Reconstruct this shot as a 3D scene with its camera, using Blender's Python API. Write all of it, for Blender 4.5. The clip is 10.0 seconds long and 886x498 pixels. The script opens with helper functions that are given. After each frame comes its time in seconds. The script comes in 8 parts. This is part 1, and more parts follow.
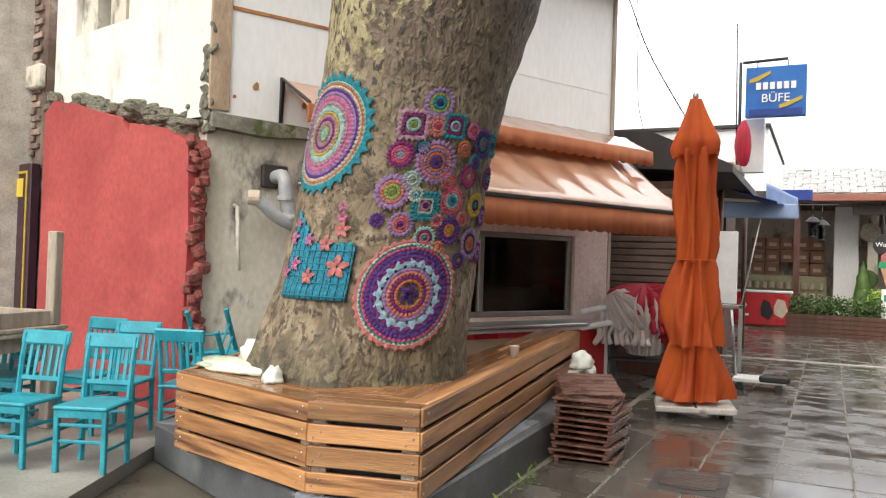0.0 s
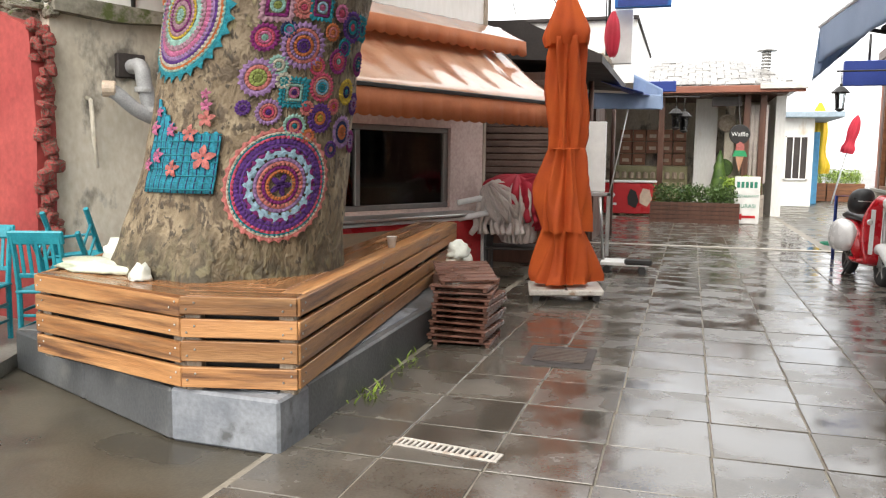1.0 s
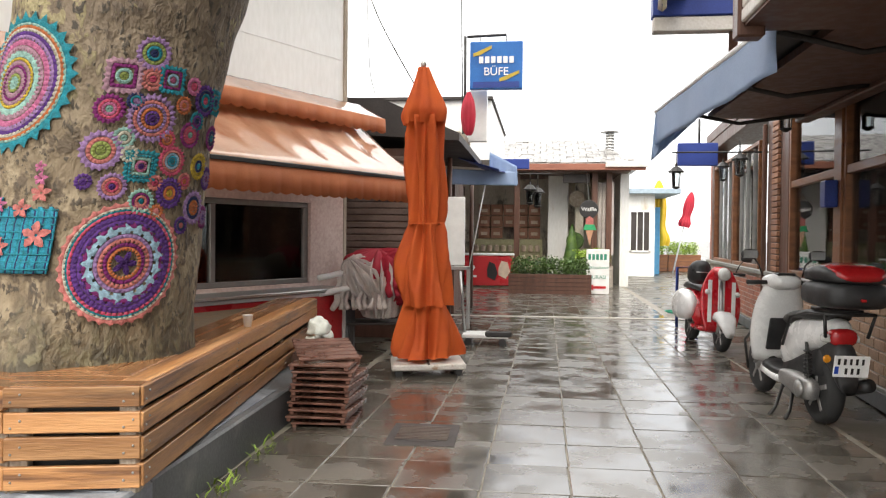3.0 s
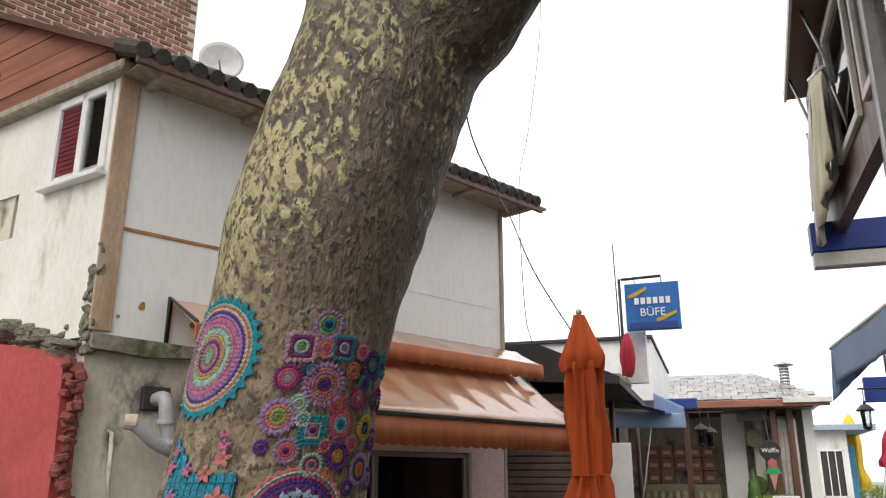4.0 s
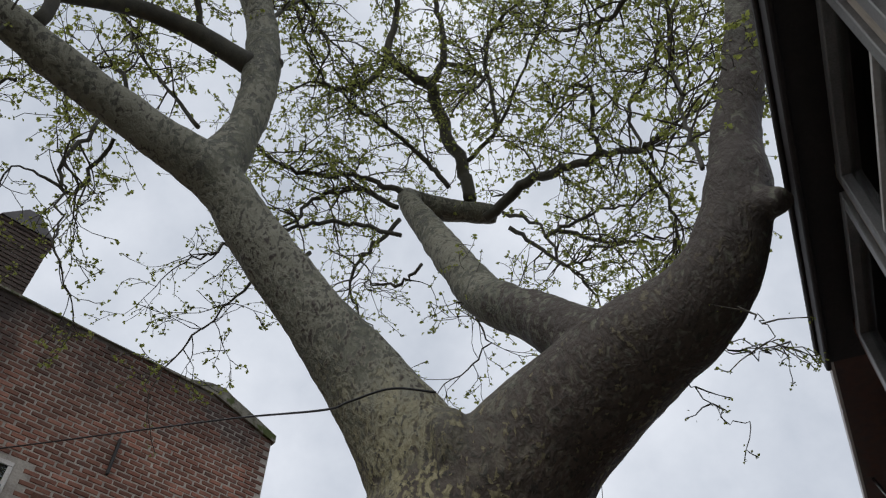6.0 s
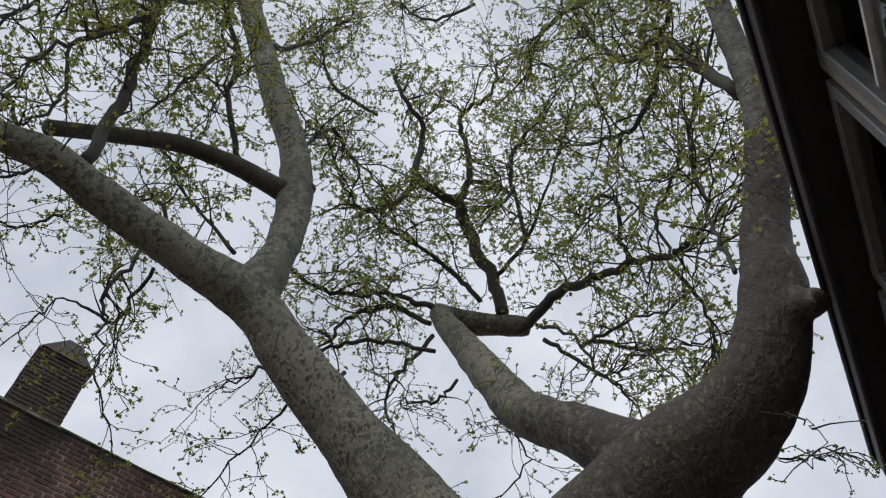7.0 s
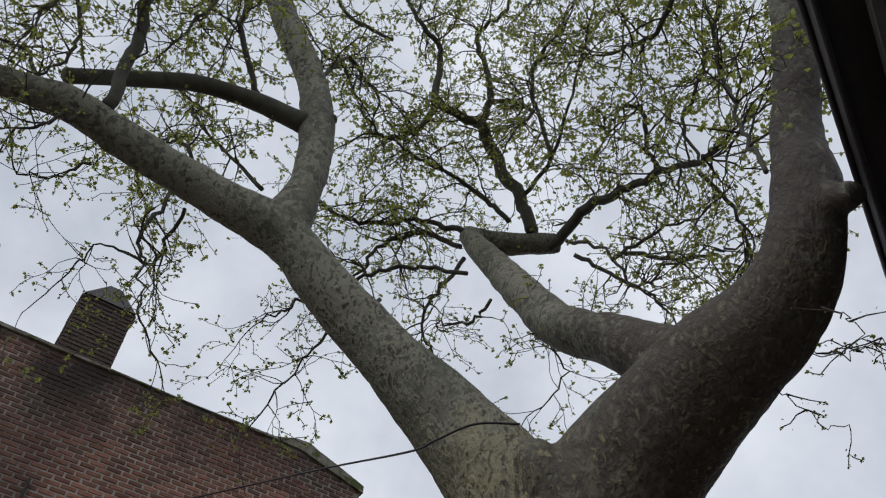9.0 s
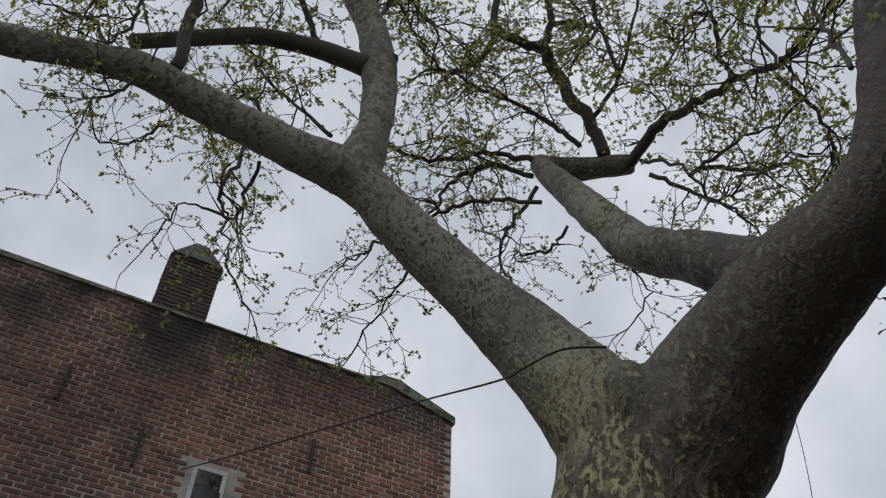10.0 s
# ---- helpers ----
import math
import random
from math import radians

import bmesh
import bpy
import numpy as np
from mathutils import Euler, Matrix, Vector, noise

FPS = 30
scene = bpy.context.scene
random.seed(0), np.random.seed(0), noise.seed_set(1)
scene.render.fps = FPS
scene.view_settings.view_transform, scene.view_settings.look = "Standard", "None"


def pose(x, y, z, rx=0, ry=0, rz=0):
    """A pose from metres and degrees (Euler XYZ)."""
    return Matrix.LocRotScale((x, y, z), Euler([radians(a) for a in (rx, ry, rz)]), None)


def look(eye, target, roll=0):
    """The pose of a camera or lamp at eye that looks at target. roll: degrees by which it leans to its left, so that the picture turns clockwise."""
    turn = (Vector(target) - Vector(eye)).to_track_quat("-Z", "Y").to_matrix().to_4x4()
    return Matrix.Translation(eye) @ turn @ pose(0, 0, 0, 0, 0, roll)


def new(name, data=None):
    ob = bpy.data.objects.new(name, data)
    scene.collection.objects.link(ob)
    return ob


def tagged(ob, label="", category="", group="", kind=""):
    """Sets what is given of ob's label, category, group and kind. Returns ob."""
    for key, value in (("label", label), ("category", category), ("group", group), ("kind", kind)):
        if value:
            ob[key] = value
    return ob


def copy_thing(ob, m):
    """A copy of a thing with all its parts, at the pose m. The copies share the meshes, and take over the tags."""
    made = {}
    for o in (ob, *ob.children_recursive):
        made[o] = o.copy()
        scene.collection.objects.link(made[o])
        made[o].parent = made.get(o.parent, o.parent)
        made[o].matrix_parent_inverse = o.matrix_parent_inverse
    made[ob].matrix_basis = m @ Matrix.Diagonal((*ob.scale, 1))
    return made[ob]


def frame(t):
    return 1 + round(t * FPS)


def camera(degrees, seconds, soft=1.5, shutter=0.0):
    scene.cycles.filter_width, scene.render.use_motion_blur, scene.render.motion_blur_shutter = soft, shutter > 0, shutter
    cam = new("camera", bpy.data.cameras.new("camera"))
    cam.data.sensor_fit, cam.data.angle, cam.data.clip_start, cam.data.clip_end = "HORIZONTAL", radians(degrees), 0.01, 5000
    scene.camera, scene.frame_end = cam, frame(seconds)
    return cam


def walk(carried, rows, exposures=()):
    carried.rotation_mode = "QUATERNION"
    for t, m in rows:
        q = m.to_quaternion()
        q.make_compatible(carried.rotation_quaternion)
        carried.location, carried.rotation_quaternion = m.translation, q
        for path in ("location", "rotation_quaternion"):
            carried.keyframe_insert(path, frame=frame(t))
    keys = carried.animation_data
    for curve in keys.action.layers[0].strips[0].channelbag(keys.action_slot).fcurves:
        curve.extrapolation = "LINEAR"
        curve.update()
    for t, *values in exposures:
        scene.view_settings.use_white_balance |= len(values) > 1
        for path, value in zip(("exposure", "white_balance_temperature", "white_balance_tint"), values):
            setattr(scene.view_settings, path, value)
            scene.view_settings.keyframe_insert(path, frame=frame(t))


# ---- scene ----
cam = camera(59.1, 10.0, soft=1.2)
PATH = [
    (0, (-0.084, 0.341, 1.449), (-0.961, 2.138, 1.477), 1.9),
    (0.5, (-0.072, 0.368, 1.39), (-0.802, 2.224, 1.236), 0.8),
    (1, (-0.062, 0.371, 1.389), (-0.646, 2.271, 1.166), 0.7),
    (1.5, (-0.029, 0.381, 1.383), (-0.393, 2.334, 1.147), 1.2),
    (2, (-0.006, 0.359, 1.389), (-0.234, 2.333, 1.16), 1.3),
    (2.2, (-0.007, 0.352, 1.394), (-0.214, 2.33, 1.177), 1.3),
    (3.3, (-0.068, 0.452, 1.418), (-0.376, 2.425, 1.538), -0.7),
    (3.5, (-0.054, 0.423, 1.434), (-0.453, 2.367, 1.682), -0.9),
    (4, (-0.037, 0.345, 1.507), (-0.654, 2.163, 2.068), 0.1),
    (4.5, (-0.011, 0.325, 1.553), (-0.71, 1.97, 2.451), 1.6),
    (5, (-0.009, 0.222, 1.679), (-0.66, 1.698, 2.861), 1.7),
    (5.5, (0.005, 0.214, 1.681), (-0.575, 1.535, 3.066), 1.5),
    (6, (0.013, 0.221, 1.708), (-0.526, 1.426, 3.21), 1.0),
    (7.3, (0.006, 0.18, 1.674), (-0.511, 1.111, 3.367), 1.7),
    (7.5, (0.02, 0.18, 1.676), (-0.515, 1.104, 3.367), 2.0),
    (8, (0.002, 0.189, 1.65), (-0.582, 1.153, 3.302), 2.1),
    (8.5, (-0.008, 0.213, 1.643), (-0.629, 1.236, 3.245), 1.5),
    (9, (-0.011, 0.206, 1.639), (-0.658, 1.266, 3.206), 0.7),
    (9.5, (-0.009, 0.204, 1.63), (-0.699, 1.285, 3.164), 0.4),
    (10, (-0.032, 0.19, 1.616), (-0.901, 1.251, 3.072), 2.0),
]
EXPOSURES = [(0.0, 1.6, 7000, 10), (2.0, 1.82, 7150, 10), (3.5, 1.55, 7100, 10), (4.0, 1.02, 6850, 10), (4.2, 0.66, 6800, 10), (4.5, 0.08, 6700, 10), (4.7, -0.12, 6500, 10), (5.0, -0.28, 6300, 10), (5.5, -0.27, 6250, 10), (6.5, -0.24, 6200, 10), (9.0, -0.3, 6200, 10), (9.6, -0.36, 6200, 10), (10.0, -0.44, 6200, 10)]
walk(cam, [(t, look(eye, target, roll)) for t, eye, target, roll in PATH], EXPOSURES)

# ---- sky and sun ----
world = bpy.data.worlds.new("overcast_sky")
scene.world = world
world.use_nodes = True
wn, wl = world.node_tree.nodes, world.node_tree.links
wn.clear()
w_out = wn.new("ShaderNodeOutputWorld")
w_bg = wn.new("ShaderNodeBackground")
w_sky = wn.new("ShaderNodeTexSky")
w_sky.sky_type = "NISHITA"
w_sky.sun_disc = False
w_sky.sun_elevation, w_sky.sun_rotation = radians(50), radians(187)
w_dim = wn.new("ShaderNodeMix")
w_dim.data_type = "RGBA"
w_dim.inputs[0].default_value = 0.93
w_co = wn.new("ShaderNodeTexCoord")
w_noise = wn.new("ShaderNodeTexNoise")
w_noise.inputs["Scale"].default_value = 2.2
w_noise.inputs["Detail"].default_value = 7
w_noise.inputs["Roughness"].default_value = 0.55
w_ramp = wn.new("ShaderNodeValToRGB")
w_ramp.color_ramp.elements[0].position, w_ramp.color_ramp.elements[0].color = 0.36, (0.54, 0.585, 0.66, 1)
w_ramp.color_ramp.elements[1].position, w_ramp.color_ramp.elements[1].color = 0.66, (1.06, 1.075, 1.11, 1)
wl.new(w_co.outputs["Generated"], w_noise.inputs["Vector"])
wl.new(w_noise.outputs["Fac"], w_ramp.inputs[0])
w_scale = wn.new("ShaderNodeVectorMath")
w_scale.operation = "SCALE"
w_scale.inputs[3].default_value = 0.1
wl.new(w_sky.outputs[0], w_scale.inputs[0])
wl.new(w_scale.outputs[0], w_dim.inputs[6])
wl.new(w_ramp.outputs[0], w_dim.inputs[7])
wl.new(w_dim.outputs[2], w_bg.inputs[0])
w_bg.inputs[1].default_value = 1.0
wl.new(w_bg.outputs[0], w_out.inputs[0])

sun = new("sun", bpy.data.lights.new("sun", "SUN"))
sun.data.energy, sun.data.angle, sun.data.color = 1.0, radians(45), (1.0, 0.97, 0.92)
sun.matrix_world = look((-1, -8, 9.5), (0, 0, 0))


# ---- materials ----
def surface(name, c1, c2, scale=6.0, rough=0.7, bump=0.25, fine=60.0, metal=0.0, vary=0.0, stain=None, stain_at=(0.55, 0.7),
            stain_scale=1.7, stretch=(1, 1, 1), rough2=None, coat=0.0, island=False, ior=1.5):
    """A two-scale noise surface: c1 to c2 by broad noise, fine grain in bump and value, stains with a shape of their own."""
    m = bpy.data.materials.new(name)
    m.use_nodes = True
    n, l = m.node_tree.nodes, m.node_tree.links
    b = n["Principled BSDF"]
    co = n.new("ShaderNodeTexCoord")
    mp = n.new("ShaderNodeMapping")
    mp.inputs["Scale"].default_value = stretch
    l.new(co.outputs["Object"], mp.inputs["Vector"])
    info = n.new("ShaderNodeObjectInfo")
    shift = n.new("ShaderNodeVectorMath")
    shift.operation = "MULTIPLY_ADD"
    l.new(info.outputs["Random"], shift.inputs[0])
    shift.inputs[1].default_value = (17.0, 31.0, 11.0) if vary else (0, 0, 0)
    l.new(mp.outputs[0], shift.inputs[2])
    a = n.new("ShaderNodeTexNoise")
    a.inputs["Scale"].default_value, a.inputs["Detail"].default_value = scale, 5
    f = n.new("ShaderNodeTexNoise")
    f.inputs["Scale"].default_value, f.inputs["Detail"].default_value = fine, 3
    l.new(shift.outputs[0], a.inputs["Vector"])
    l.new(shift.outputs[0], f.inputs["Vector"])
    ramp = n.new("ShaderNodeValToRGB")
    ramp.color_ramp.elements[0].position, ramp.color_ramp.elements[0].color = 0.34, (*c1, 1)
    ramp.color_ramp.elements[1].position, ramp.color_ramp.elements[1].color = 0.66, (*c2, 1)
    l.new(a.outputs["Fac"], ramp.inputs[0])
    colour = ramp.outputs[0]
    grain = n.new("ShaderNodeMix")
    grain.data_type, grain.blend_type = "RGBA", "OVERLAY"
    grain.inputs[0].default_value = 0.35
    l.new(colour, grain.inputs[6])
    l.new(f.outputs["Fac"], grain.inputs[7])
    colour = grain.outputs[2]
    if stain:
        s = n.new("ShaderNodeTexNoise")
        s.inputs["Scale"].default_value, s.inputs["Detail"].default_value, s.inputs["Roughness"].default_value = stain_scale, 6, 0.65
        l.new(shift.outputs[0], s.inputs["Vector"])
        sr = n.new("ShaderNodeMapRange")
        sr.inputs[1].default_value, sr.inputs[2].default_value = stain_at
        l.new(s.outputs["Fac"], sr.inputs[0])
        sm = n.new("ShaderNodeMix")
        sm.data_type = "RGBA"
        l.new(sr.outputs[0], sm.inputs[0])
        l.new(colour, sm.inputs[6])
        sm.inputs[7].default_value = (*stain, 1)
        colour = sm.outputs[2]
    if vary:
        src = info.outputs["Random"]
        if island:
            src = n.new("ShaderNodeNewGeometry").outputs["Random Per Island"]
        v = n.new("ShaderNodeMapRange")
        v.inputs[3].default_value, v.inputs[4].default_value = 1 - vary, 1 + vary
        l.new(src, v.inputs[0])
        hsv = n.new("ShaderNodeHueSaturation")
        l.new(v.outputs[0], hsv.inputs["Value"])
        l.new(colour, hsv.inputs["Color"])
        colour = hsv.outputs[0]
    l.new(colour, b.inputs["Base Color"])
    b.inputs["Metallic"].default_value = metal
    b.inputs["Coat Weight"].default_value = coat
    b.inputs["IOR"].default_value = ior
    if rough2 is None:
        rough2 = min(1.0, rough + 0.15)
    rr = n.new("ShaderNodeMapRange")
    rr.inputs[1].default_value, rr.inputs[2].default_value = 0.4, 0.6
    rr.inputs[3].default_value, rr.inputs[4].default_value = rough, rough2
    l.new(a.outputs["Fac"], rr.inputs[0])
    l.new(rr.outputs[0], b.inputs["Roughness"])
    if bump:
        bp = n.new("ShaderNodeBump")
        bp.inputs["Strength"].default_value, bp.inputs["Distance"].default_value = bump, 0.02
        mixh = n.new("ShaderNodeMath")
        mixh.operation = "MULTIPLY_ADD"
        mixh.inputs[1].default_value = 0.4
        l.new(f.outputs["Fac"], mixh.inputs[0])
        l.new(a.outputs["Fac"], mixh.inputs[2])
        l.new(mixh.outputs[0], bp.inputs["Height"])
        l.new(bp.outputs[0], b.inputs["Normal"])
    return m


def bark_material():
    """Plane-tree bark: grey-brown plating with flaked olive and cream patches."""
    m = bpy.data.materials.new("plane_tree_bark")
    m.use_nodes = True
    n, l = m.node_tree.nodes, m.node_tree.links
    b = n["Principled BSDF"]
    co = n.new("ShaderNodeTexCoord")
    mp = n.new("ShaderNodeMapping")
    mp.inputs["Scale"].default_value = (1, 1, 0.62)
    l.new(co.outputs["Object"], mp.inputs[0])
    warp = n.new("ShaderNodeTexNoise")
    warp.inputs["Scale"].default_value, warp.inputs["Detail"].default_value = 7, 3
    l.new(mp.outputs[0], warp.inputs["Vector"])
    add = n.new("ShaderNodeMix")
    add.data_type, add.blend_type = "RGBA", "LINEAR_LIGHT"
    add.inputs[0].default_value = 0.045
    l.new(mp.outputs[0], add.inputs[6])
    l.new(warp.outputs["Color"], add.inputs[7])

    def noise_at(scale, detail, rough=0.6):
        t = n.new("ShaderNodeTexNoise")
        t.inputs["Scale"].default_value, t.inputs["Detail"].default_value, t.inputs["Roughness"].default_value = scale, detail, rough
        l.new(add.outputs[2], t.inputs["Vector"])
        return t.outputs["Fac"]

    def over(below, colour, fac, lo, hi):
        r = n.new("ShaderNodeMapRange")
        r.inputs[1].default_value, r.inputs[2].default_value = lo, hi
        l.new(fac, r.inputs[0])
        x = n.new("ShaderNodeMix")
        x.data_type = "RGBA"
        l.new(r.outputs[0], x.inputs[0])
        l.new(below, x.inputs[6])
        x.inputs[7].default_value = (*colour, 1)
        return x.outputs[2]

    base = n.new("ShaderNodeRGB")
    base.outputs[0].default_value = (0.08, 0.058, 0.043, 1)
    broad, mid, flake, dark = noise_at(1.3, 3), noise_at(9, 2.5), noise_at(19, 2.5, 0.55), noise_at(27, 3, 0.6)
    # olive flakes gather where the broad noise is high
    g = n.new("ShaderNodeMath")
    g.operation = "MULTIPLY_ADD"
    g.inputs[1].default_value = 0.75
    l.new(broad, g.inputs[0])
    l.new(flake, g.inputs[2])
    sep = n.new("ShaderNodeSeparateXYZ")
    l.new(co.outputs["Object"], sep.inputs[0])
    young = n.new("ShaderNodeMapRange")
    young.inputs[1].default_value, young.inputs[2].default_value, young.inputs[3].default_value, young.inputs[4].default_value = 0.6, 3.4, -0.12, 0.02
    l.new(sep.outputs["Z"], young.inputs[0])
    g2 = n.new("ShaderNodeMath")
    g2.operation = "ADD"
    l.new(g.outputs[0], g2.inputs[0])
    l.new(young.outputs[0], g2.inputs[1])
    # more pale flakes on the alley's kiosk side, fewer on the other
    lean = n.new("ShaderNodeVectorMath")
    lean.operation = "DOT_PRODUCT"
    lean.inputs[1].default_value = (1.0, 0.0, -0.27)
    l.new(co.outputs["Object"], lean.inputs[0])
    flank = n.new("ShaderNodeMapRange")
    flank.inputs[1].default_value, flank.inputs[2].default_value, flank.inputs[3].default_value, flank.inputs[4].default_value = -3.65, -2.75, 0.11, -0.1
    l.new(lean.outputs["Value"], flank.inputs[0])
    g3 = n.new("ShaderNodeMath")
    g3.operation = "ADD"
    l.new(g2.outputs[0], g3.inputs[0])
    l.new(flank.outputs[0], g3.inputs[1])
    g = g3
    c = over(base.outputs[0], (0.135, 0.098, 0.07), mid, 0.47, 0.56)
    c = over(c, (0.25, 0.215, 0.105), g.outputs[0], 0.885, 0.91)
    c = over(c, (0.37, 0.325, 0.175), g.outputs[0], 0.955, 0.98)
    c = over(c, (0.035, 0.028, 0.02), dark, 0.56, 0.61)
    # thick tan bark at the foot, smooth grey-green bark on the limbs
    def by_height(z0, z1, spread):
        s = n.new("ShaderNodeMath")
        s.operation = "MULTIPLY_ADD"
        s.inputs[1].default_value = spread
        l.new(mid, s.inputs[0])
        l.new(sep.outputs["Z"], s.inputs[2])
        r = n.new("ShaderNodeMapRange")
        r.inputs[1].default_value, r.inputs[2].default_value = z0 + spread / 2, z1 + spread / 2
        l.new(s.outputs[0], r.inputs[0])
        return r.outputs[0]

    def blend(lower, upper, fac):
        x = n.new("ShaderNodeMix")
        x.data_type = "RGBA"
        l.new(fac, x.inputs[0])
        l.new(lower, x.inputs[6])
        l.new(upper, x.inputs[7])
        return x.outputs[2]

    tan = n.new("ShaderNodeRGB")
    tan.outputs[0].default_value = (0.165, 0.122, 0.075, 1)
    f = over(tan.outputs[0], (0.26, 0.205, 0.132), mid, 0.46, 0.58)
    f = over(f, (0.092, 0.066, 0.042), flake, 0.52, 0.60)
    f = over(f, (0.06, 0.046, 0.032), dark, 0.57, 0.62)
    moss = n.new("ShaderNodeRGB")
    moss.outputs[0].default_value = (0.085, 0.083, 0.06, 1)
    u = over(moss.outputs[0], (0.155, 0.15, 0.105), mid, 0.42, 0.60)
    u = over(u, (0.06, 0.052, 0.04), flake, 0.53, 0.62)
    u = over(u, (0.062, 0.052, 0.04), broad, 0.5, 0.66)
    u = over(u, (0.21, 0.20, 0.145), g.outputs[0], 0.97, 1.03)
    # darker brown towards the right limb by x, fading out again higher up
    right_limb = n.new("ShaderNodeMapRange")
    right_limb.inputs[1].default_value, right_limb.inputs[2].default_value, right_limb.inputs[4].default_value = -1.7, -0.9, 0.2
    l.new(sep.outputs["X"], right_limb.inputs[0])
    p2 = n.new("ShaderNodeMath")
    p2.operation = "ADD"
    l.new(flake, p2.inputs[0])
    l.new(right_limb.outputs[0], p2.inputs[1])
    high = n.new("ShaderNodeMapRange")
    high.inputs[1].default_value, high.inputs[2].default_value, high.inputs[3].default_value, high.inputs[4].default_value = 6.6, 8.2, 0.0, -0.25
    l.new(sep.outputs["Z"], high.inputs[0])
    p3 = n.new("ShaderNodeMath")
    p3.operation = "ADD"
    l.new(p2.outputs[0], p3.inputs[0])
    l.new(high.outputs[0], p3.inputs[1])
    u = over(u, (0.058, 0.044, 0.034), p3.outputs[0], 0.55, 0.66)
    wet = n.new("ShaderNodeRGB")
    wet.outputs[0].default_value = (0.06, 0.05, 0.032, 1)
    w = over(wet.outputs[0], (0.15, 0.13, 0.075), flake, 0.48, 0.58)
    f = blend(w, f, by_height(0.75, 1.05, 0.7))
    c = blend(f, c, by_height(1.7, 3.1, 1.6))
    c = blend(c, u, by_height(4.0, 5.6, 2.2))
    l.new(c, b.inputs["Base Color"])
    b.inputs["Roughness"].default_value = 0.75
    bp = n.new("ShaderNodeBump")
    bp.inputs["Strength"].default_value, bp.inputs["Distance"].default_value = 0.65, 0.035
    h = n.new("ShaderNodeMath")
    h.operation = "ADD"
    l.new(flake, h.inputs[0])
    l.new(dark, h.inputs[1])
    l.new(h.outputs[0], bp.inputs["Height"])
    l.new(bp.outputs[0], b.inputs["Normal"])
    return m


def sooty(m, dark=(0.05, 0.036, 0.031)):
    """Soot along an old brick wall's crown and a darkening towards its left end, broken up by noise."""
    n, l = m.node_tree.nodes, m.node_tree.links
    b = n["Principled BSDF"]
    below = b.inputs["Base Color"].links[0].from_socket
    geo, sep, spots = n.new("ShaderNodeNewGeometry"), n.new("ShaderNodeSeparateXYZ"), n.new("ShaderNodeTexNoise")
    spots.inputs["Scale"].default_value, spots.inputs["Detail"].default_value, spots.inputs["Roughness"].default_value = 0.7, 6, 0.62
    l.new(geo.outputs["Position"], sep.inputs[0])
    l.new(geo.outputs["Position"], spots.inputs["Vector"])

    def ramp(src, lo, hi, top):
        r = n.new("ShaderNodeMapRange")
        r.inputs[1].default_value, r.inputs[2].default_value, r.inputs[4].default_value = lo, hi, top
        l.new(src, r.inputs[0])
        return r.outputs[0]

    def add(a, c):
        x = n.new("ShaderNodeMath")
        x.operation, x.use_clamp = "ADD", True
        l.new(a, x.inputs[0])
        l.new(c, x.inputs[1])
        return x.outputs[0]

    crown = ramp(sep.outputs["Z"], 8.1, 9.15, 0.7)
    # darker with falling y, from the middle of the wall to its left end
    flue = ramp(sep.outputs["Y"], 7.2, 4.6, 0.55)
    fac = n.new("ShaderNodeMath")
    fac.operation = "MULTIPLY"
    l.new(add(crown, flue), fac.inputs[0])
    l.new(ramp(spots.outputs["Fac"], 0.32, 0.52, 1.0), fac.inputs[1])
    mix = n.new("ShaderNodeMix")
    mix.data_type = "RGBA"
    l.new(fac.outputs[0], mix.inputs[0])
    l.new(below, mix.inputs[6])
    mix.inputs[7].default_value = (*dark, 1)
    l.new(mix.outputs[2], b.inputs["Base Color"])
    return m


def glass(name, tint=(0.86, 0.9, 0.9), rough=0.02):
    m = bpy.data.materials.new(name)
    m.use_nodes = True
    n, l = m.node_tree.nodes, m.node_tree.links
    n.clear()
    out, mix = n.new("ShaderNodeOutputMaterial"), n.new("ShaderNodeMixShader")
    tr, gl, fr = n.new("ShaderNodeBsdfTransparent"), n.new("ShaderNodeBsdfGlossy"), n.new("ShaderNodeFresnel")
    tr.inputs[0].default_value = (*tint, 1)
    gl.inputs["Roughness"].default_value = rough
    fr.inputs[0].default_value = 1.6
    l.new(fr.outputs[0], mix.inputs[0])
    l.new(tr.outputs[0], mix.inputs[1])
    l.new(gl.outputs[0], mix.inputs[2])
    l.new(mix.outputs[0], out.inputs[0])
    return m


def translucent(m, colour, share=0.45):
    """Lets daylight through a thin leaf or cloth."""
    n, l = m.node_tree.nodes, m.node_tree.links
    out, b = n["Material Output"], n["Principled BSDF"]
    t, mix = n.new("ShaderNodeBsdfTranslucent"), n.new("ShaderNodeMixShader")
    t.inputs[0].default_value = (*colour, 1)
    mix.inputs[0].default_value = share
    l.new(b.outputs[0], mix.inputs[1])
    l.new(t.outputs[0], mix.inputs[2])
    l.new(mix.outputs[0], out.inputs[0])
    return m


def paint(name, c, rough=0.45, metal=0.0, k=0.12, bump=0.06, coat=0.0):
    d = tuple(v * (1 - k) for v in c)
    e = tuple(min(1, v * (1 + k)) for v in c)
    return surface(name, d, e, 8, rough, bump, 90, metal, coat=coat)


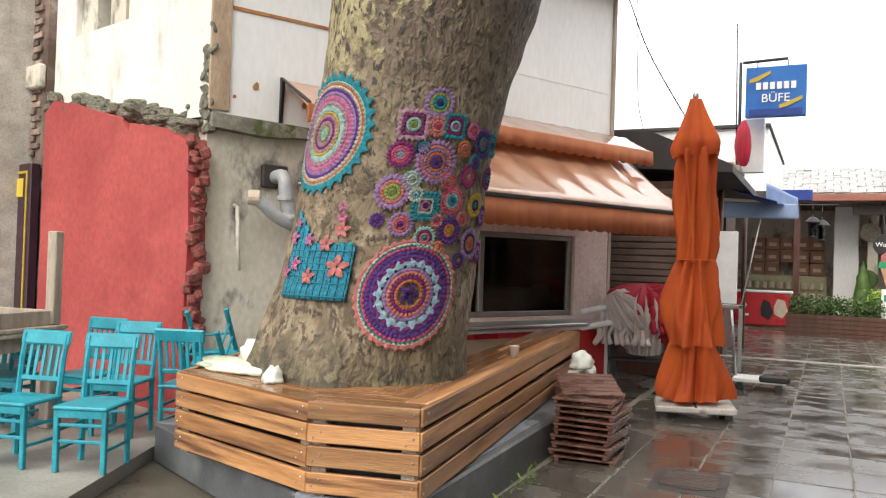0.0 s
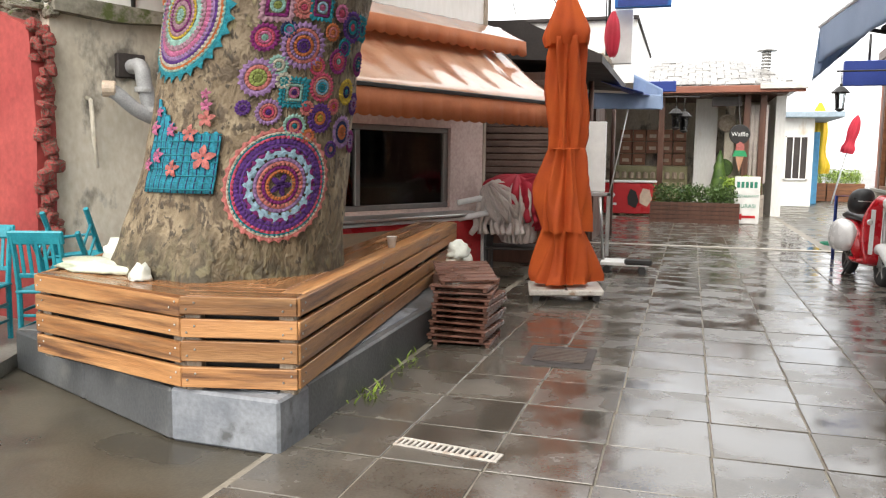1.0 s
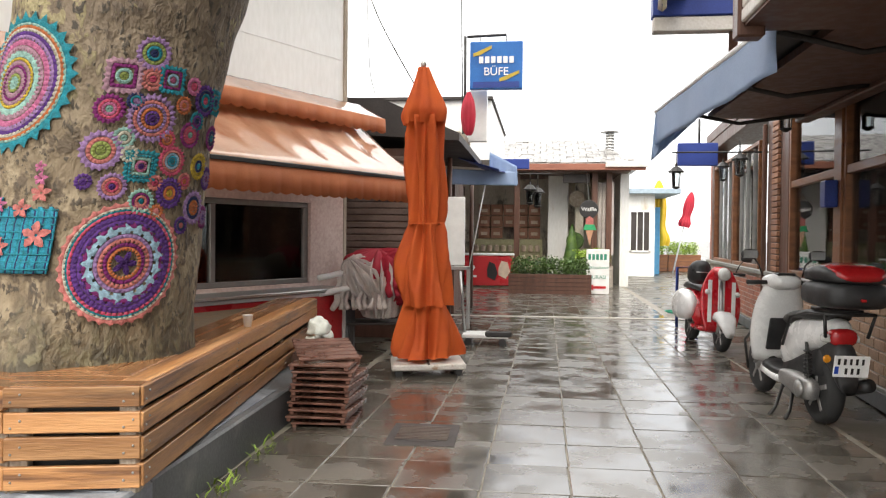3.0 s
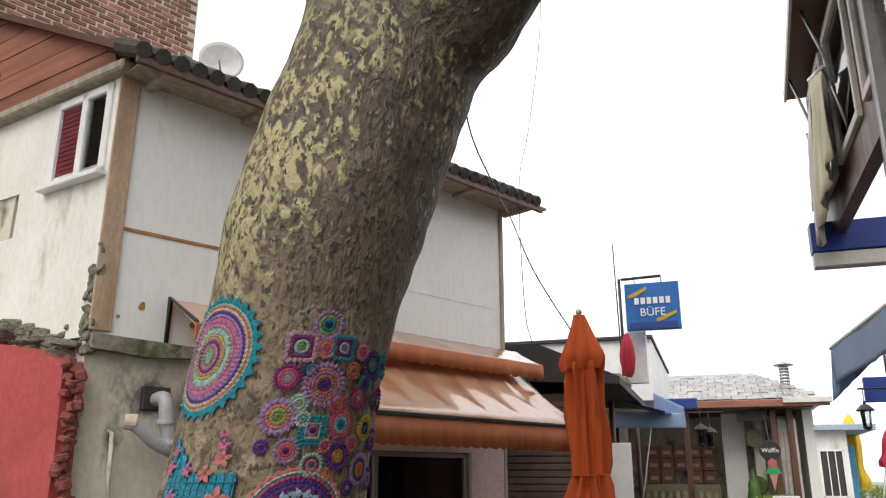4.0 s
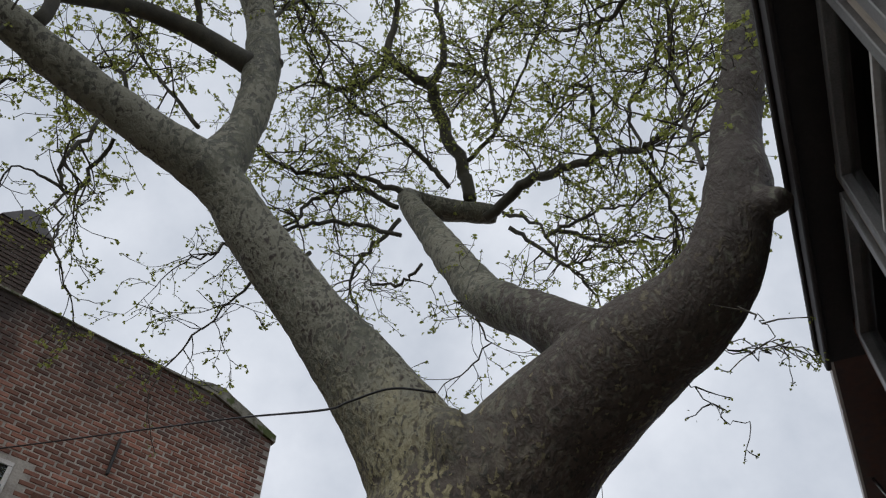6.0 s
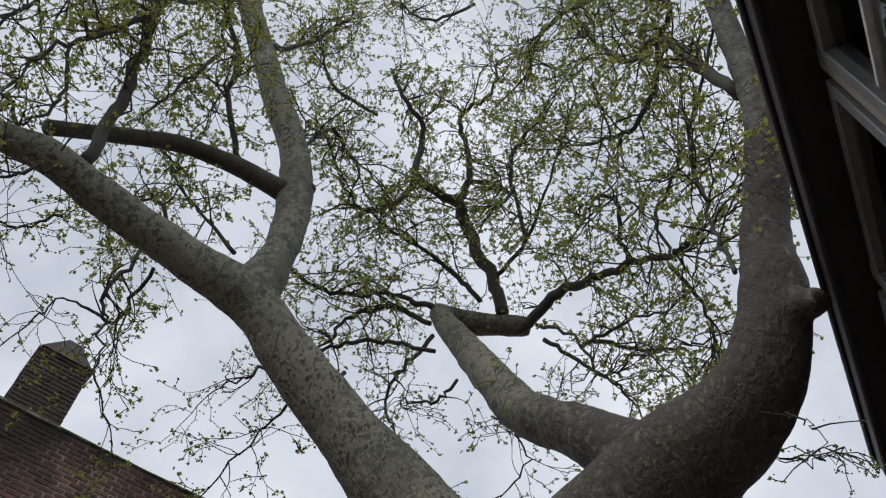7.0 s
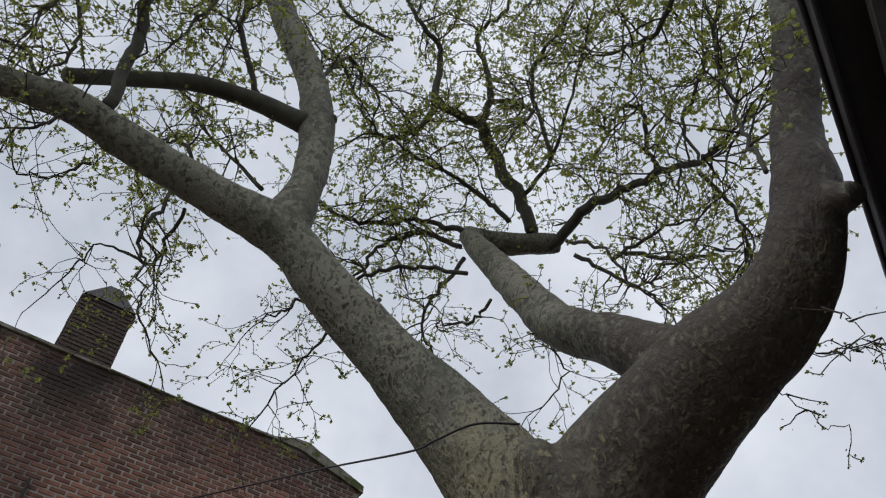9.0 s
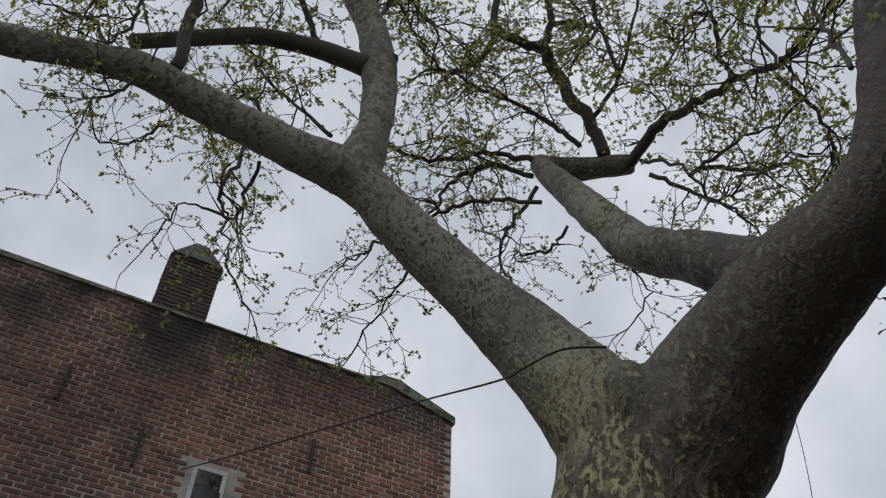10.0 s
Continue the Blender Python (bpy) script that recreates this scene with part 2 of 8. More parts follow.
M_knot = surface("knot_bark", (0.035, 0.03, 0.025), (0.08, 0.068, 0.055), 12, 0.9, 0.8, 40)
M_soot = surface("sooty_chimney_brick", (0.055, 0.042, 0.036), (0.12, 0.085, 0.07), 5, 0.9, 0.5, 30, stain=(0.28, 0.24, 0.2), stain_scale=3, stain_at=(0.62, 0.7))
M_soot_mortar = surface("sooty_mortar", (0.20, 0.17, 0.15), (0.34, 0.30, 0.27), 5, 0.9, 0.5, 40)
M_grate = surface("worn_white_grate", (0.46, 0.43, 0.39), (0.60, 0.57, 0.53), 8, 0.4, 0.2, 60, stain=(0.32, 0.2, 0.12), stain_scale=9)
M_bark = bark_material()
M_twig = surface("twig_bark", (0.045, 0.038, 0.028), (0.085, 0.072, 0.05), 9, 0.8, 0.2)
M_limb = surface("upper_bark", (0.055, 0.05, 0.038), (0.10, 0.092, 0.068), 6, 0.75, 0.35, stain=(0.035, 0.035, 0.025), stain_scale=4)
M_slab = surface("wet_paving", (0.066, 0.058, 0.048), (0.115, 0.103, 0.086), 2.6, 0.1, 0.03, 70, vary=0.2, ior=1.8, rough2=0.33, stain=(0.055, 0.05, 0.045), stain_scale=1.1, stain_at=(0.55, 0.74))
M_slab_far = surface("wet_paving_far", (0.066, 0.058, 0.048), (0.115, 0.103, 0.086), 2.6, 0.1, 0.03, 70, vary=0.2, ior=1.8, rough2=0.33, island=True)
M_joint = surface("sandy_joint", (0.17, 0.15, 0.12), (0.30, 0.27, 0.22), 4, 0.5, 0.2, 80)
M_conc = surface("wet_concrete", (0.055, 0.048, 0.036), (0.10, 0.088, 0.066), 1.6, 0.22, 0.15, 60, rough2=0.5, stain=(0.035, 0.031, 0.025), stain_scale=0.9)
M_pale_conc = surface("pale_concrete", (0.17, 0.17, 0.15), (0.29, 0.285, 0.255), 2.2, 0.4, 0.2, 50, stain=(0.12, 0.12, 0.10), stain_scale=1.3)
M_kerb = surface("grey_kerb", (0.07, 0.075, 0.08), (0.125, 0.13, 0.135), 3, 0.4, 0.3, 45, stain=(0.19, 0.19, 0.18), stain_scale=2.2, stain_at=(0.58, 0.75))
M_kerb_white = surface("whitewashed_kerb", (0.15, 0.165, 0.19), (0.27, 0.29, 0.32), 4, 0.45, 0.25, 40, stain=(0.10, 0.105, 0.11), stain_scale=5, stain_at=(0.56, 0.68))
M_plank = surface("oiled_pine", (0.28, 0.12, 0.043), (0.46, 0.24, 0.10), 3, 0.32, 0.3, 30, vary=0.36, stretch=(0.35, 5, 5), stain=(0.085, 0.038, 0.02), stain_scale=2.0, stain_at=(0.5, 0.66))
M_plank_wet = surface("wet_pine_top", (0.15, 0.06, 0.024), (0.30, 0.145, 0.062), 3, 0.12, 0.15, 30, vary=0.25, stretch=(0.35, 5, 5), rough2=0.28)
M_plaster = surface("white_plaster", (0.70, 0.68, 0.62), (0.82, 0.80, 0.75), 1.2, 0.8, 0.4, 25, stain=(0.42, 0.37, 0.29), stain_scale=1.9, stain_at=(0.56, 0.72), stretch=(1, 1, 0.45))
M_white_sheet = surface("painted_sheet", (0.73, 0.725, 0.70), (0.81, 0.805, 0.78), 0.8, 0.55, 0.05, 20, stain=(0.50, 0.40, 0.28), stain_scale=1.6, stain_at=(0.60, 0.76), stretch=(1, 1, 0.3))
M_old_plaster = surface("old_plaster", (0.55, 0.50, 0.40), (0.70, 0.65, 0.55), 1.3, 0.85, 0.5, 22, stain=(0.17, 0.155, 0.13), stain_scale=2.2, stain_at=(0.53, 0.64), stretch=(1, 1, 0.55))
M_red_plaster = surface("red_painted_plaster", (0.35, 0.052, 0.052), (0.43, 0.08, 0.072), 1.4, 0.6, 0.25, 22, stain=(0.28, 0.042, 0.04), stain_scale=1.2, stain_at=(0.55, 0.75))
M_rubble = surface("broken_masonry", (0.12, 0.085, 0.065), (0.28, 0.19, 0.15), 7, 0.9, 0.9, 30, stain=(0.38, 0.06, 0.055), stain_scale=5, stain_at=(0.45, 0.53))
M_moss = surface("mossy_rubble", (0.12, 0.11, 0.08), (0.30, 0.28, 0.23), 6, 0.9, 0.8, 30, stain=(0.08, 0.10, 0.03), stain_scale=4, stain_at=(0.54, 0.62))
M_brick = sooty(surface("old_red_brick", (0.20, 0.08, 0.05), (0.34, 0.16, 0.11), 3, 0.85, 0.5, 35, vary=0.4, stain=(0.11, 0.08, 0.068), stain_scale=2.0, stain_at=(0.55, 0.72)))
M_brick_i = sooty(surface("old_red_brick_rest", (0.20, 0.08, 0.05), (0.34, 0.16, 0.11), 3, 0.85, 0.5, 35, vary=0.4, island=True, stain=(0.11, 0.08, 0.068), stain_scale=0.8, stain_at=(0.48, 0.68)))
M_old_mortar = sooty(surface("old_lime_mortar", (0.40, 0.36, 0.31), (0.60, 0.55, 0.48), 5, 0.9, 0.5, 40), (0.075, 0.058, 0.05))
M_mortar = surface("lime_mortar", (0.50, 0.45, 0.39), (0.66, 0.61, 0.54), 5, 0.9, 0.5, 40)
M_dark_brick = surface("sooty_brick", (0.13, 0.085, 0.065), (0.30, 0.22, 0.18), 4, 0.9, 0.5, 35, vary=0.4, stain=(0.42, 0.38, 0.33), stain_scale=2.4, stain_at=(0.56, 0.64))
M_tan_brick = surface("tan_brick_cladding", (0.36, 0.22, 0.14), (0.46, 0.30, 0.20), 4, 0.5, 0.25, 50, vary=0.12)
M_red_brick = surface("red_brick_cladding", (0.34, 0.12, 0.08), (0.44, 0.18, 0.12), 4, 0.5, 0.25, 50, vary=0.15)
M_tile = surface("roof_tile", (0.035, 0.03, 0.026), (0.085, 0.07, 0.06), 5, 0.8, 0.4, 40, vary=0.4)
M_slate = surface("wet_shingle", (0.15, 0.145, 0.14), (0.30, 0.29, 0.275), 5, 0.25, 0.3, 40, vary=0.25)
M_board_red = surface("red_brown_boards", (0.20, 0.07, 0.045), (0.30, 0.12, 0.08), 4, 0.7, 0.3, 40, vary=0.2, stretch=(0.3, 3, 3))
M_dark_wood = surface("dark_stained_wood", (0.075, 0.032, 0.02), (0.13, 0.06, 0.04), 4, 0.4, 0.25, 40, stretch=(3, 3, 0.4))
M_mid_wood = surface("varnished_wood", (0.15, 0.055, 0.022), (0.25, 0.10, 0.04), 4, 0.35, 0.2, 40, stretch=(0.5, 0.5, 3))
M_grey_wood = surface("weathered_wood", (0.27, 0.22, 0.17), (0.42, 0.36, 0.29), 4, 0.75, 0.35, 40, stretch=(3, 3, 0.4))
M_brown_plastic = surface("wet_brown_slats", (0.11, 0.05, 0.035), (0.19, 0.09, 0.065), 6, 0.25, 0.1, 60)
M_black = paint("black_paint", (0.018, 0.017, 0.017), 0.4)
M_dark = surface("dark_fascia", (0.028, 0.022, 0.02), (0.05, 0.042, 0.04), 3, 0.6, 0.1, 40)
M_white = paint("white_gloss", (0.78, 0.78, 0.77), 0.3, k=0.05)
M_rust_board = surface("rust_stained_board", (0.34, 0.23, 0.15), (0.50, 0.38, 0.27), 3, 0.8, 0.3, 40, stain=(0.22, 0.10, 0.045), stain_scale=3, stretch=(2, 2, 0.5))
M_pvc = paint("grey_pvc_pipe", (0.36, 0.365, 0.37), 0.35)
M_steel = paint("steel", (0.45, 0.45, 0.44), 0.35, 1.0)
M_rust = surface("rust", (0.28, 0.10, 0.03), (0.42, 0.20, 0.07), 8, 0.85, 0.3)
M_teal = surface("turquoise_paint", (0.004, 0.20, 0.26), (0.012, 0.29, 0.36), 5, 0.35, 0.1, 60)
M_orange = translucent(surface("orange_canvas", (0.50, 0.075, 0.012), (0.62, 0.12, 0.022), 3, 0.75, 0.12, 160), (0.70, 0.15, 0.03), 0.2)
M_awn = translucent(surface("copper_awning_cloth", (0.66, 0.35, 0.21), (0.80, 0.50, 0.34), 2, 0.12, 0.06, 90, rough2=0.22, coat=1.0, ior=2.0, stain=(0.50, 0.18, 0.09), stain_scale=1.4), (0.72, 0.42, 0.27), 0.3)
M_awn_val = translucent(surface("terracotta_valance", (0.50, 0.16, 0.065), (0.60, 0.21, 0.09), 3, 0.6, 0.08, 120), (0.62, 0.22, 0.09), 0.3)
M_pink_wall = surface("pinkish_render", (0.54, 0.41, 0.36), (0.64, 0.51, 0.46), 1.5, 0.6, 0.2, 30, stain=(0.38, 0.27, 0.23))
M_red_panel = surface("glossy_red_panel", (0.44, 0.018, 0.025), (0.54, 0.03, 0.035), 2, 0.25, 0.03, 40)
M_blue_cloth = translucent(surface("blue_awning_cloth", (0.27, 0.38, 0.58), (0.38, 0.49, 0.67), 2, 0.5, 0.1, 90), (0.40, 0.52, 0.70), 0.3)
M_blue_dark = surface("deep_blue_panel", (0.012, 0.035, 0.20), (0.02, 0.05, 0.27), 2, 0.4, 0.05, 60)
M_blue_sign = surface("blue_sign_face", (0.008, 0.10, 0.36), (0.012, 0.14, 0.44), 2, 0.3, 0.02, 60)
M_pale_cloth = surface("pale_yellow_cloth", (0.58, 0.54, 0.38), (0.68, 0.64, 0.48), 3, 0.7, 0.1, 90)
M_siding = surface("white_siding", (0.55, 0.52, 0.48), (0.68, 0.65, 0.61), 2, 0.5, 0.08, 40, stain=(0.42, 0.39, 0.35))
M_glass = glass("window_glass")
M_leaf = translucent(surface("young_leaf", (0.13, 0.15, 0.032), (0.28, 0.30, 0.075), 3, 0.5, 0.0, 40, vary=0.45, island=True), (0.42, 0.45, 0.10), 0.48)
M_shrub = surface("box_shrub_leaf", (0.03, 0.07, 0.015), (0.09, 0.16, 0.035), 5, 0.45, 0.0, 40, vary=0.35, island=True)
M_shrub_l = surface("light_shrub_leaf", (0.16, 0.27, 0.03), (0.30, 0.42, 0.06), 5, 0.45, 0.0, 40, vary=0.3, island=True)


# ---- small tools ----
def part(name, bm, material, parent, label="", smooth=False):
    """Links a bmesh as one mesh object under a thing or part."""
    me = bpy.data.meshes.new(name)
    bmesh.ops.recalc_face_normals(bm, faces=bm.faces)
    bm.to_mesh(me)
    bm.free()
    return linked(name, me, material, parent, label, smooth)


def linked(name, me, material, parent, label="", smooth=False):
    if not me.materials:
        me.materials.append(material)
    if smooth:
        me.polygons.foreach_set("use_smooth", [True] * len(me.polygons))
    ob = new(name, me)
    ob.parent = parent
    if label:
        ob["label"] = label
    return ob


def thing(name, m, label, category, group="", kind=""):
    ob = new(name)
    ob.matrix_world = m
    return tagged(ob, label, category, group, kind)


def solid(*boxes, bevel=0.0, m=None):
    """A bmesh of boxes (x0, x1, y0, y1, z0, z1), with rounded edges."""
    bm = bmesh.new()
    for x0, x1, y0, y1, z0, z1 in boxes:
        q = bmesh.ops.create_cube(bm, size=1, matrix=Matrix.Translation(((x0 + x1) / 2, (y0 + y1) / 2, (z0 + z1) / 2)) @ Matrix.Diagonal((abs(x1 - x0), abs(y1 - y0), abs(z1 - z0), 1)))
    if bevel:
        bmesh.ops.bevel(bm, geom=bm.edges[:], offset=bevel, segments=1, affect="EDGES", profile=0.5)
    if m is not None:
        bm.transform(m)
    return bm


def ngon_prism(points, z0, z1):
    """An upright prism over a plan outline."""
    bm = bmesh.new()
    lo = [bm.verts.new((x, y, z0)) for x, y in points]
    hi = [bm.verts.new((x, y, z1)) for x, y in points]
    bm.faces.new(lo[::-1])
    bm.faces.new(hi)
    for i in range(len(points)):
        j = (i + 1) % len(points)
        bm.faces.new((lo[i], lo[j], hi[j], hi[i]))
    return bm


def panel(points, y0, y1):
    """A slab over an outline given in x and z, from y0 to y1."""
    bm = ngon_prism(points, y0, y1)
    bm.transform(Matrix(((1, 0, 0, 0), (0, 0, 1, 0), (0, 1, 0, 0), (0, 0, 0, 1))))
    return bm


def sweep(path, sides=8, cap=True, wobble=0.0, seed=0):
    """Vertices and faces of a tube along points (x, y, z, r)."""
    rnd = random.Random(seed)
    pts = [Vector(p[:3]) for p in path]
    verts, faces = [], []
    up = Vector((0.13, 0.31, 0.94)).normalized()
    side = None
    for i, p in enumerate(pts):
        t = (pts[min(i + 1, len(pts) - 1)] - pts[max(i - 1, 0)])
        t = t.normalized() if t.length > 1e-6 else up
        if side is None:
            side = t.orthogonal().normalized()
        else:
            side = (side - t * side.dot(t))
            side = side.normalized() if side.length > 1e-6 else t.orthogonal().normalized()
        other = t.cross(side)
        for k in range(sides):
            a = 2 * math.pi * k / sides
            r = path[i][3] * (1 + wobble * rnd.uniform(-1, 1))
            verts.append(tuple(p + side * (r * math.cos(a)) + other * (r * math.sin(a))))
    for i in range(len(pts) - 1):
        for k in range(sides):
            a, b = i * sides + k, i * sides + (k + 1) % sides
            faces.append((a, b, b + sides, a + sides))
    if cap:
        faces.append(tuple(range(sides))[::-1])
        faces.append(tuple((len(pts) - 1) * sides + k for k in range(sides)))
    return verts, faces


def join_sweeps(sweeps):
    verts, faces = [], []
    for v, f in sweeps:
        o = len(verts)
        verts += v
        faces += [tuple(i + o for i in q) for q in f]
    return verts, faces


def mesh_of(name, verts, faces):
    me = bpy.data.meshes.new(name)
    me.from_pydata(verts, [], faces)
    me.update()
    return me


def tube(name, path, material, parent, sides=10, label="", steps=0):
    p = smooth_path(path, steps) if steps else path
    return linked(name, mesh_of(name, *sweep(p, sides)), material, parent, label, True)


def smooth_path(path, steps):
    """Catmull-Rom through points of any width."""
    p = np.array(path, float)
    p = np.vstack([2 * p[0] - p[1], p, 2 * p[-1] - p[-2]])
    out = []
    for i in range(1, len(p) - 2):
        for s in range(steps):
            t = s / steps
            out.append(0.5 * (2 * p[i] + (p[i + 1] - p[i - 1]) * t + (2 * p[i - 1] - 5 * p[i] + 4 * p[i + 1] - p[i + 2]) * t * t
                              + (3 * p[i] - p[i - 1] - 3 * p[i + 1] + p[i + 2]) * t ** 3))
    out.append(p[-2])
    out = np.array(out)
    if out.shape[1] > 3:
        out[:, 3] = np.maximum(out[:, 3], 0.002)
    return [tuple(float(v) for v in q) for q in out]


def axes(origin, x_dir):
    """A frame with x along a plan direction, z up, y to its left."""
    x = Vector((*x_dir, 0)).normalized()
    y = Vector((0, 0, 1)).cross(x)
    return Matrix(((x.x, y.x, 0, origin[0]), (x.y, y.y, 0, origin[1]), (0, 0, 1, origin[2]), (0, 0, 0, 1)))


def letters(name, text, size, m, material, parent, depth=0.004):
    cu = bpy.data.curves.new(name, "FONT")
    cu.body, cu.size, cu.extrude, cu.align_x, cu.align_y = text, size, depth, "CENTER", "CENTER"
    ob = new(name, cu)
    dg = bpy.context.evaluated_depsgraph_get()
    me = bpy.data.meshes.new_from_object(ob.evaluated_get(dg))
    bpy.data.objects.remove(ob)
    bpy.data.curves.remove(cu)
    me.materials.clear()
    out = linked(name, me, material, parent)
    out.matrix_basis = m
    return out

# ---- the plane tree ----
TRUNK = [(-2.71, 4.61, 0.76, 0.66), (-2.62, 4.63, 1.3, 0.6), (-2.57, 4.64, 1.66, 0.58), (-2.46, 4.66, 2.38, 0.57), (-2.32, 4.71, 3.09, 0.625), (-2.11, 4.85, 3.92, 0.64), (-1.89, 4.93, 4.62, 0.65), (-1.72, 4.89, 4.56, 0.55)]
LIMB_LEFT = [(-2.03, 4.72, 4.81, 0.47), (-2.345, 4.51, 5.35, 0.37), (-2.595, 4.34, 5.77, 0.325), (-2.9, 4.06, 6.23, 0.268), (-3.3, 3.63, 6.88, 0.24), (-3.54, 3.31, 7.33, 0.23), (-3.74, 2.99, 7.51, 0.22), (-4.06, 2.57, 7.69, 0.19), (-4.43, 1.94, 7.89, 0.18), (-4.67, 1.36, 7.98, 0.16), (-4.87, 0.83, 7.76, 0.13), (-5.01, 0.31, 7.42, 0.14)]
LIMB_UP = [(-3.61, 3.2, 7.5, 0.24), (-3.55, 3.3, 8.35, 0.18), (-3.6, 3.3, 9.41, 0.2), (-3.77, 3.16, 10.62, 0.19), (-4.08, 2.75, 11.91, 0.19), (-4.5, 2.06, 13.88, 0.18), (-4.83, 1.14, 15.97, 0.21)]
LIMB_RIGHT = [(-2.12, 4.85, 3.92, 0.6), (-1.91, 4.93, 4.62, 0.62), (-1.61, 4.87, 4.66, 0.58), (-1.17, 4.73, 4.97, 0.48), (-0.79, 4.59, 5.12, 0.43), (-0.44, 4.43, 5.23, 0.39), (0.01, 4.21, 5.3, 0.31), (0.3, 4.05, 5.49, 0.26), (0.54, 3.94, 5.97, 0.22), (0.65, 3.89, 6.44, 0.18), (0.88, 3.77, 7.07, 0.16), (1.08, 3.61, 7.71, 0.13), (1.23, 3.51, 8.63, 0.12), (1.41, 3.38, 9.96, 0.12), (1.65, 3.21, 11.44, 0.13)]
LIMB_BACK = [(-0.68, 4.58, 5.48, 0.26), (-1.18, 4.83, 6.2, 0.22), (-1.70, 5.1, 6.87, 0.21), (-2.09, 5.38, 7.73, 0.2), (-2.6, 5.7, 8.93, 0.18), (-3.12, 6.0, 10.18, 0.14), (-3.14, 6.33, 10.54, 0.15), (-2.82, 6.59, 10.49, 0.16), (-2.12, 6.85, 10.34, 0.14)]
CROTCH = [(-1.93, 4.50, 4.84, 0.34), (-1.74, 4.57, 4.86, 0.33)]
DEAD_STUB = [(-3.68, 3.19, 9.52, 0.13), (-4.1, 2.69, 9.7, 0.11), (-4.49, 2.18, 9.65, 0.1), (-4.78, 1.7, 9.22, 0.09), (-4.96, 1.22, 8.63, 0.08)]
KNOT_STUB = [(0.48, 3.94, 5.87, 0.17), (0.66, 3.83, 5.66, 0.11), (0.75, 3.77, 5.57, 0.09)]
BRANCHES = []
BRANCHES.append([(-1.95, 6.82, 9.94, 0.035), (-1.54, 7.03, 9.46, 0.027), (-1.16, 7.19, 8.98, 0.019), (-1.02, 7.35, 8.56, 0.011)])
BRANCHES.append([(-1.35, 7.14, 9.93, 0.035), (-0.81, 7.21, 9.55, 0.027), (-0.26, 7.13, 9.26, 0.019), (0.16, 7.0, 9.11, 0.011)])
BRANCHES.append([(-0.05, 6.42, 9.98, 0.035), (0.15, 6.72, 9.48, 0.027), (0.09, 7.02, 8.95, 0.019), (-0.17, 7.18, 8.66, 0.011)])
BRANCHES.append([(-3.24, 6.05, 9.86, 0.035), (-3.59, 5.95, 9.27, 0.027), (-3.81, 5.94, 8.75, 0.019), (-3.73, 6.18, 8.3, 0.011)])
BRANCHES.append([(-1.73, 5.04, 7.1, 0.016), (-1.88, 5.16, 6.94, 0.012), (-1.85, 5.49, 6.77, 0.009), (-2.11, 5.6, 6.55, 0.006)])
BRANCHES.append([(-2.43, 6.62, 10.55, 0.1), (-2.47, 6.39, 11.11, 0.1), (-2.66, 5.87, 12.09, 0.1), (-2.68, 5.63, 12.36, 0.09), (-3.09, 5.06, 12.59, 0.07), (-2.85, 4.74, 13.63, 0.05), (-2.98, 4.29, 13.89, 0.04), (-3.11, 3.93, 14.65, 0.03)])
BRANCHES.append([(-2.68, 5.63, 12.36, 0.07), (-2.43, 5.53, 12.72, 0.06), (-2.33, 5.25, 13.44, 0.05), (-2.31, 5.03, 14.13, 0.04), (-1.74, 4.95, 14.31, 0.03), (-1.44, 4.74, 15.06, 0.02)])
BRANCHES.append([(-2.43, 5.53, 12.72, 0.04), (-1.77, 5.58, 11.96, 0.03), (-1.95, 5.41, 11.34, 0.02)])
BRANCHES.append([(-2.24, 6.69, 10.14, 0.08), (-1.62, 6.45, 10.26, 0.08), (-1.0, 6.18, 9.97, 0.06), (-0.45, 5.95, 9.64, 0.05), (0.02, 5.57, 9.02, 0.03), (0.3, 5.36, 8.87, 0.02)])
BRANCHES.append([(-0.45, 5.95, 9.64, 0.03), (-0.48, 5.74, 9.99, 0.03), (-0.33, 5.45, 10.41, 0.03), (-0.64, 5.32, 10.31, 0.02), (-0.79, 5.3, 9.98, 0.02)])
BRANCHES.append([(-3.16, 5.95, 10.27, 0.05), (-3.62, 5.79, 10.62, 0.04), (-3.95, 5.56, 10.64, 0.04), (-4.43, 5.04, 10.34, 0.03), (-4.66, 4.67, 10.42, 0.02)])
BRANCHES.append([(-3.22, 5.92, 9.96, 0.04), (-3.74, 5.71, 10.4, 0.04), (-4.22, 5.48, 10.16, 0.03), (-4.51, 5.37, 9.6, 0.02)])
BRANCHES.append([(-3.05, 5.78, 9.15, 0.03), (-3.77, 5.57, 9.53, 0.03), (-4.16, 5.4, 9.45, 0.03), (-4.63, 5.13, 9.19, 0.02), (-4.92, 4.84, 8.74, 0.02), (-5.17, 4.56, 8.3, 0.01)])
BRANCHES.append([(-2.68, 6.41, 10.72, 0.04), (-2.95, 6.06, 11.15, 0.04), (-3.18, 5.59, 11.28, 0.03), (-3.59, 4.96, 11.45, 0.02), (-3.82, 4.38, 11.55, 0.02), (-3.88, 3.9, 12.02, 0.02)])
BRANCHES.append([(-3.09, 5.06, 12.59, 0.06), (-3.42, 5.08, 12.09, 0.05), (-3.67, 4.89, 11.74, 0.04), (-3.93, 4.55, 11.58, 0.02)])
BRANCHES.append([(-4.52, 1.56, 8.1, 0.07), (-4.41, 1.42, 8.92, 0.07), (-4.26, 1.2, 9.66, 0.06), (-4.11, 0.91, 10.43, 0.05), (-3.96, 0.52, 11.03, 0.04)])
